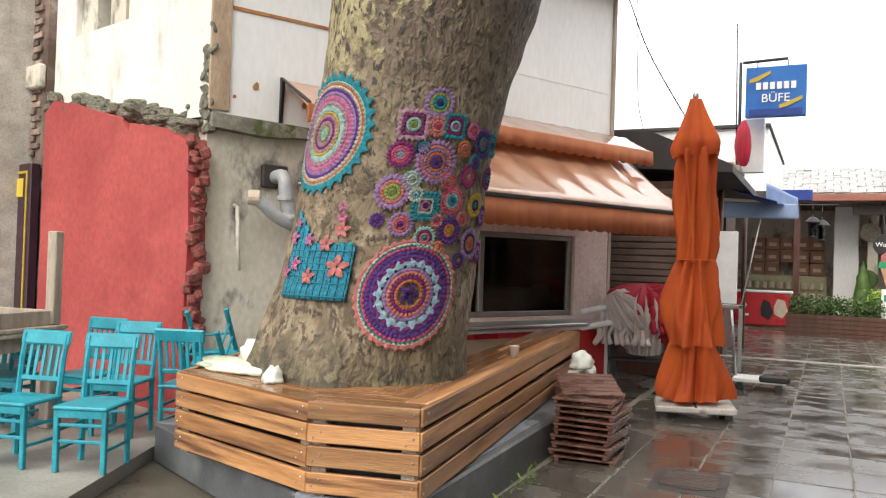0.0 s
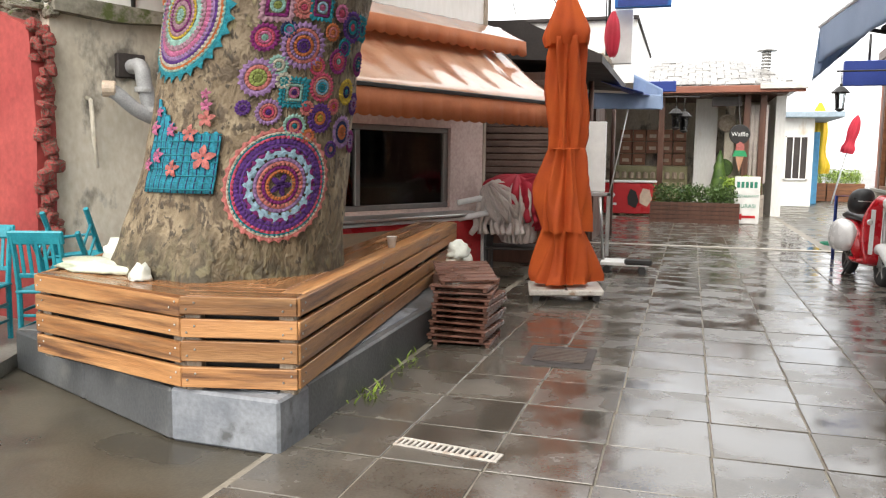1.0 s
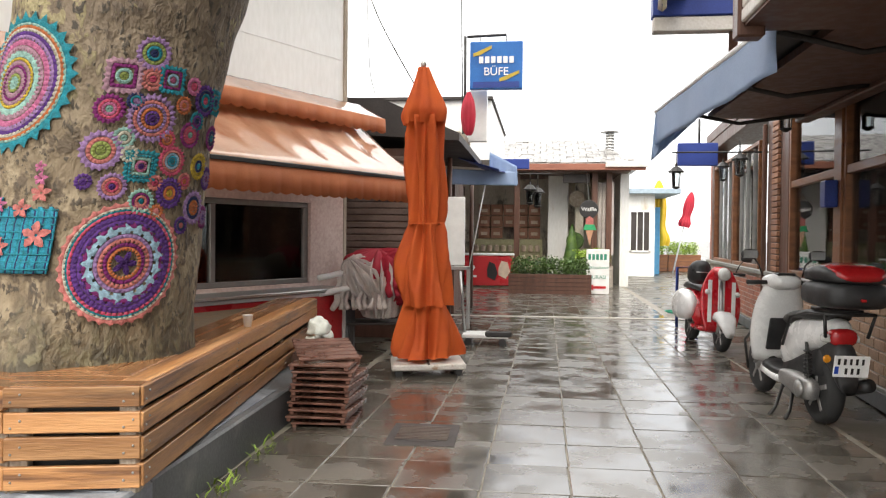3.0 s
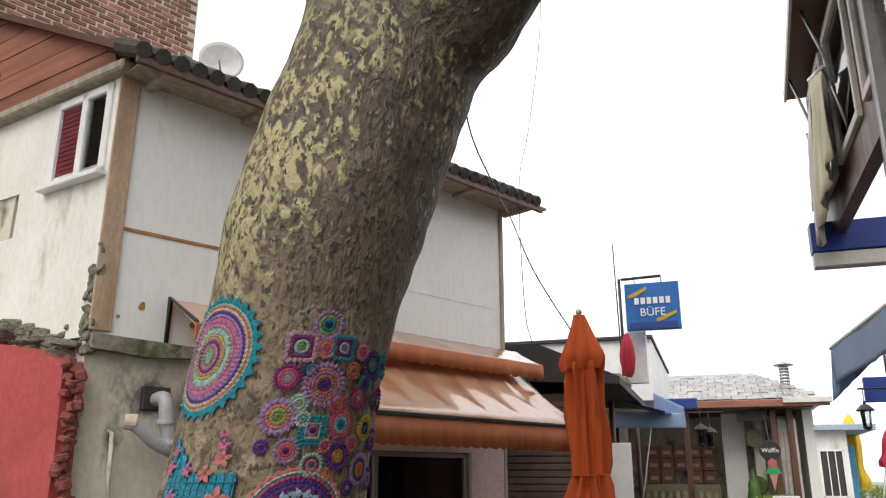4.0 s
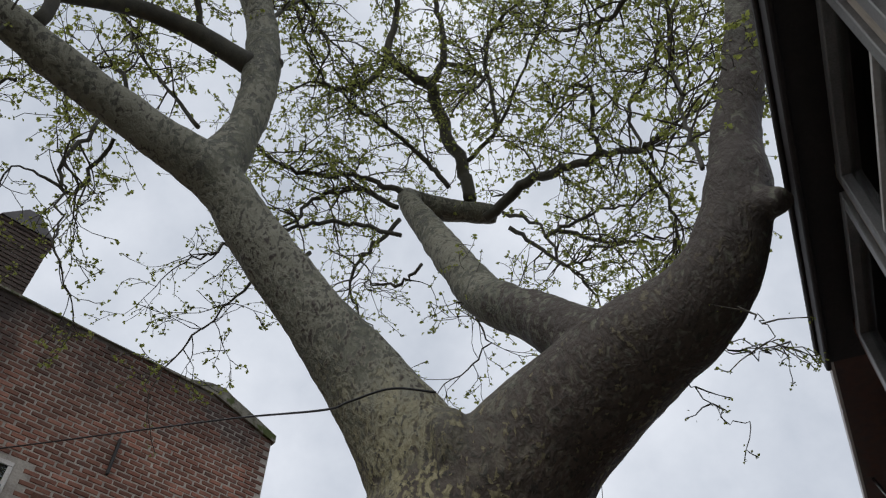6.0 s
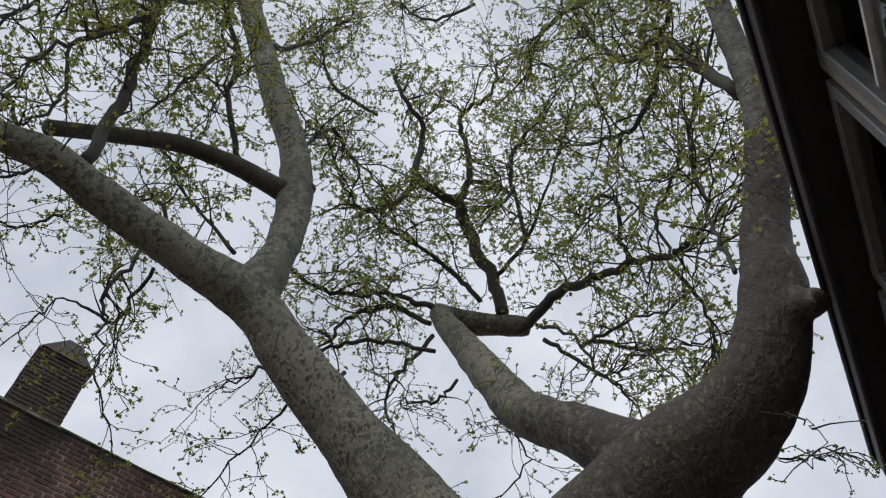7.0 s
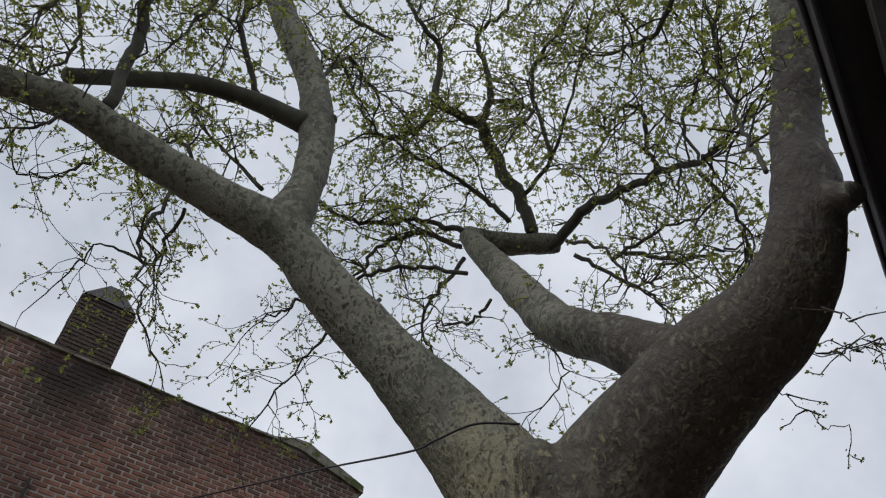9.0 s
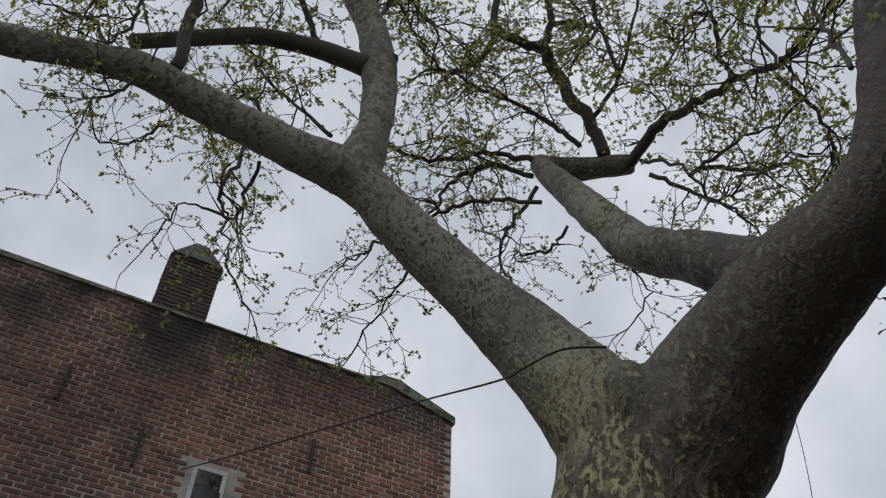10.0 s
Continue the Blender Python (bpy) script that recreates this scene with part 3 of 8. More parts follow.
BRANCHES.append([(-4.04, 2.72, 9.76, 0.04), (-4.1, 2.2, 10.56, 0.04), (-4.03, 1.89, 11.5, 0.04), (-4.04, 1.24, 12.06, 0.03)])
BRANCHES.append([(-4.16, 2.31, 7.4, 0.02), (-4.36, 2.36, 6.92, 0.02), (-4.39, 2.52, 6.65, 0.01), (-4.32, 2.65, 6.14, 0.01)])
BRANCHES.append([(1.06, 3.61, 8.19, 0.06), (0.97, 3.74, 9.41, 0.07), (0.84, 3.88, 10.88, 0.06), (0.39, 4.25, 11.44, 0.04), (0.04, 4.17, 13.02, 0.03)])
BRANCHES.append([(0.84, 3.88, 10.88, 0.04), (0.53, 4.34, 10.51, 0.04), (0.12, 4.66, 10.45, 0.03), (-0.36, 4.85, 10.87, 0.02)])
BRANCHES.append([(0.38, 3.95, 6.34, 0.02), (0.39, 4.15, 7.08, 0.02), (0.47, 4.14, 7.85, 0.02), (0.59, 4.02, 8.57, 0.02), (1.11, 3.6, 9.35, 0.02)])
BRANCHES.append([(0.84, 3.88, 10.88, 0.04), (1.08, 3.61, 11.06, 0.03), (0.73, 3.8, 14.18, 0.03)])
BRANCHES.append([(-4.1, 0.95, 10.32, 0.04), (-4.24, 0.78, 9.24, 0.03), (-4.45, 0.66, 8.75, 0.02), (-4.65, 0.7, 8.21, 0.01)])
BRANCHES.append([(-4.55, 1.46, 8.01, 0.02), (-4.63, 1.34, 7.65, 0.02), (-4.88, 1.17, 7.36, 0.01)])
BRANCHES.append([(-3.48, 4.01, 6.97, 0.02), (-3.79, 3.99, 6.54, 0.01), (-4.0, 3.92, 6.18, 0.01)])
BRANCHES.append([(-2.47, 6.39, 11.11, 0.04), (-1.78, 6.1, 11.3, 0.03), (-1.07, 5.56, 12.03, 0.02), (-0.45, 5.14, 13.02, 0.02)])
BRANCHES.append([(0.09, 4.47, 5.15, 0.01), (0.31, 4.36, 4.95, 0.01), (0.5, 4.24, 4.84, 0.0)])
BRANCHES.append([(-2.63, 5.55, 8.21, 0.02), (-2.94, 5.61, 8.06, 0.02), (-3.37, 5.59, 8.24, 0.01)])
BRANCHES.append([(-1.92, 6.47, 9.85, 0.03), (-1.42, 6.4, 9.26, 0.02), (-1.19, 6.35, 8.38, 0.02), (-0.75, 6.32, 8.5, 0.01)])
BRANCHES.append([(-4.42, 2.23, 13.14, 0.06), (-4.19, 2.87, 14.5, 0.04), (-3.88, 3.3, 16.89, 0.03)])
BRANCHES.append([(-3.64, 3.11, 10.22, 0.03), (-3.66, 3.55, 11.92, 0.03), (-3.43, 4.06, 11.36, 0.02)])
BRANCHES.append([(-4.69, 1.69, 14.31, 0.06), (-4.78, 1.13, 12.4, 0.03), (-4.77, 0.49, 11.36, 0.02)])
BRANCHES.append([(-4.88, 2.87, 9.09, 0.03), (-5.25, 2.59, 9.73, 0.02), (-5.48, 2.56, 9.34, 0.02), (-5.71, 2.26, 9.32, 0.01)])
BRANCHES.append([(-4.49, 3.48, 9.19, 0.03), (-4.97, 3.13, 9.92, 0.02), (-5.3, 2.7, 10.54, 0.02), (-5.33, 2.66, 11.48, 0.02)])
BRANCHES.append([(-4.1, 0.99, 10.43, 0.03), (-4.37, 0.39, 9.87, 0.02), (-4.78, 0.24, 9.24, 0.02), (-4.98, 0.28, 8.8, 0.01)])
BRANCHES.append([(-4.79, 1.1, 7.93, 0.02), (-4.94, 0.82, 8.38, 0.02), (-5.07, 0.51, 8.4, 0.01)])
BRANCHES.append([(-4.34, 2.61, 7.64, 0.02), (-4.73, 2.74, 7.24, 0.02), (-5.09, 2.45, 7.38, 0.01), (-5.24, 2.35, 7.1, 0.01)])
BRANCHES.append([(-5.18, 1.96, 8.22, 0.02), (-5.44, 1.78, 7.96, 0.01), (-5.62, 1.53, 7.92, 0.01)])
BRANCHES.append([(-3.81, 5.04, 8.39, 0.03), (-4.13, 5.04, 8.08, 0.02), (-4.31, 4.88, 8.38, 0.01)])
BRANCHES.append([(-2.3, 5.7, 7.85, 0.02), (-2.04, 5.91, 7.43, 0.01), (-1.8, 5.99, 7.72, 0.01)])
BRANCHES.append([(-1.3, 6.02, 8.57, 0.03), (-0.8, 6.01, 8.69, 0.02), (-0.13, 5.76, 8.42, 0.01)])
BRANCHES.append([(-3.37, 4.11, 13.35, 0.03), (-3.95, 3.52, 13.93, 0.03), (-4.1, 3.17, 14.88, 0.02)])
BRANCHES.append([(-1.73, 5.91, 10.98, 0.03), (-1.64, 5.41, 12.67, 0.03), (-0.96, 5.27, 13.18, 0.02)])
BRANCHES.append([(0.05, 5.47, 8.75, 0.02), (0.02, 5.27, 9.42, 0.02), (0.5, 4.94, 9.83, 0.02), (0.62, 4.73, 10.9, 0.01)])
BRANCHES.append([(-1.75, 4.52, 18.42, 0.04), (-2.62, 4.18, 17.54, 0.03), (-3.21, 3.72, 18.29, 0.02)])
BRANCHES.append([(-4.45, 0.72, 9.04, 0.02), (-4.59, 1.05, 8.51, 0.02), (-4.81, 1.0, 8.12, 0.01)])
BRANCHES.append([(-4.16, 1.83, 11.51, 0.03), (-4.3, 1.74, 10.3, 0.02), (-4.52, 1.72, 9.66, 0.01)])
BRANCHES.append([(1.41, 3.38, 9.96, 0.04), (1.2, 3.67, 12.45, 0.04), (-0.31, 4.25, 14.21, 0.03), (-1.01, 4.55, 13.26, 0.02)])
BRANCHES.append([(0.08, 4.46, 5.09, 0.01), (0.31, 4.35, 4.95, 0.01), (0.5, 4.23, 4.82, 0.0)])
BRANCHES.append([(-0.16, 4.45, 4.96, 0.01), (-0.01, 4.46, 4.65, 0.01), (0.13, 4.46, 4.5, 0.0)])
BRANCHES.append([(0.28, 4.05, 5.06, 0.01), (0.37, 3.94, 4.84, 0.01), (0.36, 3.94, 4.67, 0.0)])
KNOTS = [(-2.4, 4.38, 5.92, 0.09), (-3.55, 3.31, 9.67, 0.14), (0.47, 3.93, 6.28, 0.07), (-1.76, 5.18, 7.23, 0.08)]


def plane_tree():
    tree = thing("plane_tree", Matrix(), "old plane tree with mottled olive and brown bark and young leaves", "tree")
    rnd = random.Random(4)
    base = TRUNK[0]
    flare = [(base[0] - 0.1, base[1] + 0.04, 0.1, 0.76), (base[0] - 0.05, base[1], 0.42, 0.71)]
    big = [flare + TRUNK, LIMB_LEFT, LIMB_UP, LIMB_RIGHT, LIMB_BACK]
    sweeps = [sweep(smooth_path(p, 7), 28) for p in big]
    sweeps.append(sweep(smooth_path(KNOT_STUB, 4), 16))
    sweeps.append(sweep(smooth_path(CROTCH, 6), 20))
    # root buttresses
    for k, a in enumerate((195, 228, 255, 285, 90, 150)):
        c, s = math.cos(radians(a)), math.sin(radians(a))
        sweeps.append(sweep(smooth_path([(base[0] + 0.48 * c, base[1] + 0.48 * s, 1.2, 0.1), (base[0] + 0.53 * c, base[1] + 0.53 * s, 0.95, 0.13), (base[0] + 0.57 * c, base[1] + 0.57 * s, 0.75, 0.16), (base[0] + 0.62 * c, base[1] + 0.62 * s, 0.5, 0.2)], 4), 12))
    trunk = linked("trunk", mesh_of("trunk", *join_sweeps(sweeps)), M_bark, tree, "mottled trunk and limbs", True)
    rm = trunk.modifiers.new("blend", "REMESH")
    rm.mode, rm.voxel_size, rm.use_smooth_shade = "VOXEL", 0.038, True
    sm = trunk.modifiers.new("soften", "SMOOTH")
    sm.iterations, sm.factor = 9, 0.5
    tex = bpy.data.textures.new("bark_lumps", "CLOUDS")
    tex.noise_scale = 0.3
    dp = trunk.modifiers.new("lumps", "DISPLACE")
    dp.texture, dp.strength, dp.mid_level = tex, 0.045, 0.35
    for x, y, z, r in KNOTS:
        bm = bmesh.new()
        bmesh.ops.create_icosphere(bm, subdivisions=3, radius=r)
        for v in bm.verts:
            v.co *= 1 + 0.35 * noise.noise(v.co * 14)
        part("knot", bm, M_knot, tree, "dark healed knot", True).location = (x, y, z)
    linked("dead_branch", mesh_of("dead_branch", *sweep(smooth_path(DEAD_STUB, 5), 12, True, 0.05, 2)), M_limb, tree, "sawn-off side branch", True)

    # branches, twigs and leaves
    boughs, twigs, leaves_v, leaves_f = [], [], [], []

    leaf_size = [1.0]

    def leaf(p, rnd):
        s = rnd.uniform(0.012, 0.027) * leaf_size[0]
        d = Vector((rnd.uniform(-1, 1), rnd.uniform(-1, 1), rnd.uniform(-1.2, 0.3))).normalized()
        q = d.cross(Vector((rnd.uniform(-1, 1), rnd.uniform(-1, 1), rnd.uniform(-1, 1)))).normalized()
        o = len(leaves_v)
        fold = d.cross(q) * s * 0.35
        leaves_v.extend(tuple(v) for v in (p, p + d * s * 0.9 + q * s * 0.8 + fold, p + d * s * 2.0, p + d * s * 0.9 - q * s * 0.8 + fold))
        leaves_f.extend(((o, o + 1, o + 2), (o, o + 2, o + 3)))

    def grow(p, d, length, r, level):
        """A crooked shoot that forks; leaves come on the thin ones."""
        steps = max(3, int(length / 0.09))
        path = [(*p, r)]
        seg = length / steps
        for i in range(steps):
            d = (d + Vector((rnd.gauss(0, 0.24), rnd.gauss(0, 0.24), rnd.gauss(0, 0.2) - (0.05 if level > 1 else -0.02)))).normalized()
            p = p + d * seg
            rr = max(0.0034, r * (1 - 0.75 * (i + 1) / steps))
            path.append((*p, rr))
            if level < 3 and rnd.random() < (0.44 if level == 1 else 0.36):
                side = (d + Vector((rnd.gauss(0, 0.8), rnd.gauss(0, 0.8), rnd.gauss(0, 0.5)))).normalized()
                grow(p.copy(), side, length * rnd.uniform(0.35, 0.6), rr * 0.65, level + 1)
            if level >= 2:
                for _ in range(rnd.choice((0, 1, 1, 2, 2))):
                    leaf(p + Vector((rnd.gauss(0, 0.02), rnd.gauss(0, 0.02), rnd.gauss(0, 0.02))), rnd)
        for _ in range(2 + level):
            leaf(p, rnd)
        twigs.append(sweep(path, 4 if level > 1 else 5, False))

    for n, b in enumerate(BRANCHES):
        wig = []
        thin = n >= len(BRANCHES) - 3 or b[0][2] < 6.2
        fine = smooth_path(b, 6)
        for i, (x, y, z, r) in enumerate(fine):
            k = 0.02 if 0 < i < len(fine) - 1 else 0
            wig.append((x + rnd.gauss(0, k), y + rnd.gauss(0, k), z + rnd.gauss(0, k), max(0.008, r * 0.95) * (0.4 if thin else 1.0)))
        boughs.append(sweep(wig, 8, True))
        length = sum((Vector(wig[i + 1][:3]) - Vector(wig[i][:3])).length for i in range(len(wig) - 1))
        low = n >= len(BRANCHES) - 3 or wig[0][2] < 6.2
        drooping = wig[-1][2] < 8.6
        leaf_size[0] = 0.5 if low else 0.8 if drooping else 1.12
        count = 3 if low else int(5 + length * (3.6 if drooping else 5.2))
        for _ in range(count):
            i = min(len(wig) - 2, int(len(wig) * (0.15 + 0.85 * rnd.random() ** 0.8)))
            p, t = Vector(wig[i][:3]), Vector(wig[i + 1][:3]) - Vector(wig[i][:3])
            t.normalize()
            d = (t * 0.6 + Vector((rnd.gauss(0, 1), rnd.gauss(0, 1), rnd.gauss(0, 0.7)))).normalized()
            grow(p, d, rnd.uniform(0.15, 0.3) if low else rnd.uniform(0.3, 0.75) if drooping else rnd.uniform(0.5, 1.3), 0.006 if low else min(0.014, wig[i][3] * 0.6), 2 if low else 1)
        grow(Vector(wig[-1][:3]), (Vector(wig[-1][:3]) - Vector(wig[-2][:3])).normalized(), 0.2 if low else 0.9, wig[-1][3] * 0.9, 2 if low else 1)
    for k, s in enumerate(boughs):
        linked("bough", mesh_of("bough", *s), M_limb, tree, "", True)
    tagged(linked("twig_growth", mesh_of("twig_growth", *join_sweeps(twigs)), M_twig, tree), "fine crooked twigs", kind="stuff")
    tagged(linked("foliage", mesh_of("foliage", leaves_v, leaves_f), M_leaf, tree), "small young green leaves", kind="stuff")
    return tree


plane_tree()


# ---- ground ----
def ground_all():
    ground = thing("ground", Matrix(), "wet grey-brown concrete ground of the alley", "ground", kind="structure")
    bm = bmesh.new()
    bmesh.ops.create_grid(bm, x_segments=40, y_segments=40, size=400)
    bm.transform(Matrix.Translation((0, 0, -0.012)))
    part("concrete_sheet", bm, M_conc, ground)
    pav = thing("pavement", Matrix(), "wet grey square paving slabs with pale joints", "pavement", kind="structure")
    part("joint_bed", solid((-1.91, 2.17, -1.1, 14.2, -0.011, -0.003)), M_joint, pav, "pale sandy joints")
    return pav


PAVEMENT = ground_all()
platform = thing("platform", Matrix(), "low pale wet concrete terrace under the chairs", "terrace", kind="structure")
part("deck", ngon_prism([(-3.62, 3.0), (-4.28, 4.45), (-4.9, 5.4), (-9.5, 6.5), (-9.5, 2.0), (-5.0, 1.0)], -0.01, 0.085), M_pale_conc, platform)


# ---- the white house with its red wall ----
WALL = axes((-4.75, 5.35, 0), (0.441, 0.898))       # x along the long wall, y into the house
GABLE = axes((-4.75, 5.35, 0), (0.97, -0.243))      # x towards the corner, y into the house


def ngon_patch(x, z, r, rnd):
    """A ragged flake of rust on the wall sheet."""
    pts = [(x + r * rnd.uniform(0.5, 1.2) * math.cos(a * 0.7), z + r * rnd.uniform(0.5, 1.4) * math.sin(a * 0.7)) for a in range(9)]
    return panel(pts, -0.006, 0.002)


def white_house():
    h = thing("white_house", WALL, "small white rendered house with a shallow tiled roof", "house")
    g = GABLE
    part("wall", panel([(0, 2.56), (5.08, 2.56), (5.08, 5.0), (0, 5.0)], 0, 0.2), M_white_sheet, h, "white sheeted upper wall")
    part("lower_wall", panel([(0.0, 0), (1.95, 0), (1.95, 2.56), (0.0, 2.56)], 0.05, 0.25), M_old_plaster, h, "stained old plaster wall")
    part("kiosk_wall", solid((1.95, 5.08, -0.02, 0.18, 0, 0.84), (1.95, 5.08, -0.02, 0.18, 1.78, 2.56), (1.95, 2.65, -0.02, 0.18, 0.84, 1.78), (4.5, 5.08, -0.02, 0.18, 0.84, 1.78)), M_pink_wall, h, "pinkish rendered kiosk wall")
    part("seam", panel([(0.0, 3.53), (1.25, 3.545), (1.25, 3.57), (0.0, 3.56)], -0.012, 0), M_rust, h, "rusty sheet seam")
    part("seam", panel([(1.25, 3.55), (5.08, 3.56), (5.08, 3.575), (1.25, 3.57)], -0.006, 0), M_white_sheet, h)
    part("corner_board", solid((-0.02, 0.16, -0.03, 0.0, 2.65, 4.98), bevel=0.006), M_rust_board, h, "bare corner board with rust")
    part("corner_post", solid((5.08, 5.14, -0.03, 0.2, 0.0, 5.0), bevel=0.008), M_grey_wood, h)
    bm = panel([(0.0, 2.5), (0.5, 2.47), (1.1, 2.52), (1.9, 2.5), (1.9, 2.58), (0.9, 2.6), (0.0, 2.62)], -0.07, 0.05)
    part("ledge", bm, M_moss, h, "dark broken ledge between the walls")
    part("side_wall", solid((4.88, 5.08, 0.2, 3.2, 0, 4.95)), M_white_sheet, h)
    # gable wall, in the frame of the gable
    rel = WALL.inverted() @ g
    for b in ((-2.98, 0.0, 0.0, 0.22, 2.6, 3.66), (-2.98, -2.52, 0, 0.22, 3.66, 4.1), (-1.42, 0, 0, 0.22, 3.66, 4.1), (-2.98, 0, 0, 0.22, 4.1, 4.14), (-2.98, -0.92, 0, 0.22, 4.14, 4.99), (-0.12, 0, 0, 0.22, 4.14, 4.99), (-0.92, -0.12, 0, 0.22, 4.86, 4.99)):
        part("gable_wall", solid(b, m=rel), M_plaster, h, "white gable wall beside a broken opening")
    for x0, x1, y0 in ((-2.52, -2.18, 0.06), (-1.82, -1.52, 0.02)):
        part("infill", solid((x0, x1, y0, 0.3, 3.66, 4.1), m=rel), M_old_plaster, h, "plastered infill of the broken opening")
    tube("flue", [(-2.56, 0.05, 4.76, 0.1), (-2.5, -0.12, 4.69, 0.1), (-2.44, -0.2, 4.58, 0.11), (-2.42, -0.24, 4.5, 0.125)], M_clay, h, 14, "broken clay flue pipe").matrix_basis = rel
    # plaster broken off along the corner, down to the rubble
    chips = random.Random(31)
    for k in range(34):
        bm = solid((-0.5, 0.5, -0.5, 0.5, -0.5, 0.5), bevel=0.2)
        z = 2.62 + 0.75 * chips.random() ** 1.8
        w = 0.16 * (1 - (z - 2.62) / 1.0)
        part("broken_plaster", bm, M_moss, h).matrix_basis = rel @ pose(chips.uniform(-w, 0.02) if k % 3 else chips.uniform(-1.6, 0.0), -0.005, z if k % 3 else chips.uniform(2.6, 2.74), chips.uniform(-30, 30), chips.uniform(-30, 30), 0) @ Matrix.Diagonal((chips.uniform(0.03, 0.1), 0.03, chips.uniform(0.04, 0.13), 1))
    for k in range(5):
        part("rust_spot", ngon_patch(0.25 + 0.2 * k + chips.uniform(-0.05, 0.05), 2.78 + chips.uniform(0, 0.22), chips.uniform(0.012, 0.035), chips), M_rust, h)
    # black panel paints the shade inside the broken opening
    part("dark_void", solid((-2.52, -1.4, 0.34, 0.4, 3.6, 4.15), m=rel), M_black, h)
    w = part("window", solid((-0.95, -0.09, -0.03, 0.03, 4.82, 4.90), (-0.95, -0.09, -0.03, 0.03, 4.04, 4.10), (-0.95, -0.87, -0.03, 0.03, 4.04, 4.9), (-0.17, -0.09, -0.03, 0.03, 4.04, 4.9), (-0.53, -0.45, -0.03, 0.03, 4.04, 4.9), bevel=0.008, m=rel), M_white, h, "white plastic window frame")
    part("pane", solid((-0.46, -0.17, 0.0, 0.008, 4.1, 4.82), m=rel), M_glass, w)
    for k in range(15):
        part("slat", solid((-0.88, -0.52, 0.006, 0.018, 4.1 + k * 0.048, 4.14 + k * 0.048), m=rel), M_shutter, w, "dark red shutter slat")
    part("backing", solid((-0.9, -0.1, 0.2, 0.24, 4.05, 4.9), m=rel), M_black, w)
    part("sill", solid((-0.98, -0.06, -0.1, 0.0, 4.0, 4.04), bevel=0.006, m=rel), M_white, w)
    # gable boards under the roof
    part("gable_backing", panel([(-3.15, 4.98), (0.02, 4.98), (0.02, 5.16), (-3.15, 6.69)], 0.03, 0.06), M_board_red, h, "red-brown gable panel").matrix_basis = rel
    for k in range(7):
        z0, z1 = 5.0 + k * 0.24, 5.0 + (k + 1) * 0.24 - 0.012
        x0, x1 = -3.15, min(-0.02, -(z1 - 5.165) / 0.489)
        xb = min(-0.02, -(z0 - 5.165) / 0.489)
        bm = panel([(x0, z0), (xb, z0), (x1, z1), (x0, z1)], -0.04 - 0.004 * (k % 2), 0.028)
        part("gable_board", bm, M_board_red, h).matrix_basis = rel
    part("vent", solid((-2.7, -2.1, -0.06, -0.03, 5.36, 5.56), bevel=0.005, m=rel), M_black, h, "dark ventilation slot")
    part("beam", solid((-3.15, 0.15, -0.12, 0.05, 4.93, 5.03), bevel=0.02, m=rel), M_grey_wood, h, "rotten wooden beam")
    # roof: a shallow plane, higher towards the back
    def roof_z(y):
        return 4.94 + (y + 0.45) * 0.5
    roof = bmesh.new()
    vs = [roof.verts.new(p) for p in ((-0.06, -0.45, roof_z(-0.45)), (5.42, -0.45, roof_z(-0.45)), (5.42, 3.35, roof_z(3.35)), (-0.86, 3.35, roof_z(3.35)))]
    f = roof.faces.new(vs)
    q = bmesh.ops.extrude_face_region(roof, geom=[f])
    bmesh.ops.translate(roof, verts=[v for v in q["geom"] if isinstance(v, bmesh.types.BMVert)], vec=(0, 0, 0.07))
    r = part("roof", roof, M_dark_wood, h, "dark roof boards")
    tile = mesh_of("roof_tile", *sweep([(0, 0, 0, 0.075), (0, 0.2, 0.0, 0.082), (0, 0.42, 0, 0.088)], 8, True))
    rnd = random.Random(8)
    for row in range(2):
        for k in range(32):
            t = linked("roof_tile", tile, M_tile, r)
            y = -0.5 + row * 0.36
            t.matrix_basis = pose(-0.04 + k * 0.172, y, roof_z(y) + 0.06, 26 + rnd.uniform(-3, 3), 0, rnd.uniform(-6, 6))
    for k in range(6):
        part("rafter", solid((0.2 + k * 1.0, 0.28 + k * 1.0, -0.42, 0.05, 4.87, 4.94), bevel=0.008), M_grey_wood, h)
    part("fascia", solid((-0.08, 5.45, -0.47, -0.43, 4.86, 4.95), bevel=0.01), M_dark_wood, h, "splintered eaves board")
    for k in range(9):
        part("splinter", solid((5.40, 5.44 + rnd.uniform(0.03, 0.22), -0.45 + k * 0.08, -0.39 + k * 0.08, 4.93 + k * 0.04, 4.96 + k * 0.04), bevel=0.004), M_grey_wood, h)
    part("soffit", solid((0.0, 5.4, -0.43, 0.0, 4.925, 4.94)), M_grey_wood, h)
    # kiosk window
    kw = part("kiosk_window", solid((2.65, 4.5, 0.02, 0.1, 1.72, 1.78), bevel=0.008), M_alu, h, "grey aluminium kiosk window")
    for bar in ((2.65, 4.5, 0.02, 0.1, 0.84, 0.9), (2.65, 2.71, 0.02, 0.1, 0.9, 1.72), (4.42, 4.5, 0.02, 0.1, 0.9, 1.72), (3.05, 3.12, 0.02, 0.1, 0.9, 1.72), (2.8, 2.84, 0.03, 0.08, 0.9, 1.72)):
        part("frame_bar", solid(bar, bevel=0.008), M_alu, kw)
    # pale boards behind the panes paint in the grey reflection on them
    part("blind", solid((2.85, 3.04, 0.2, 0.21, 0.9, 1.72), (3.2, 3.34, 0.3, 0.31, 0.9, 1.72)), M_siding, kw, "pale boards imitating a grey reflection in the glass")
    part("pane", solid((3.12, 4.42, 0.05, 0.058, 0.9, 1.72)), M_glass, kw)
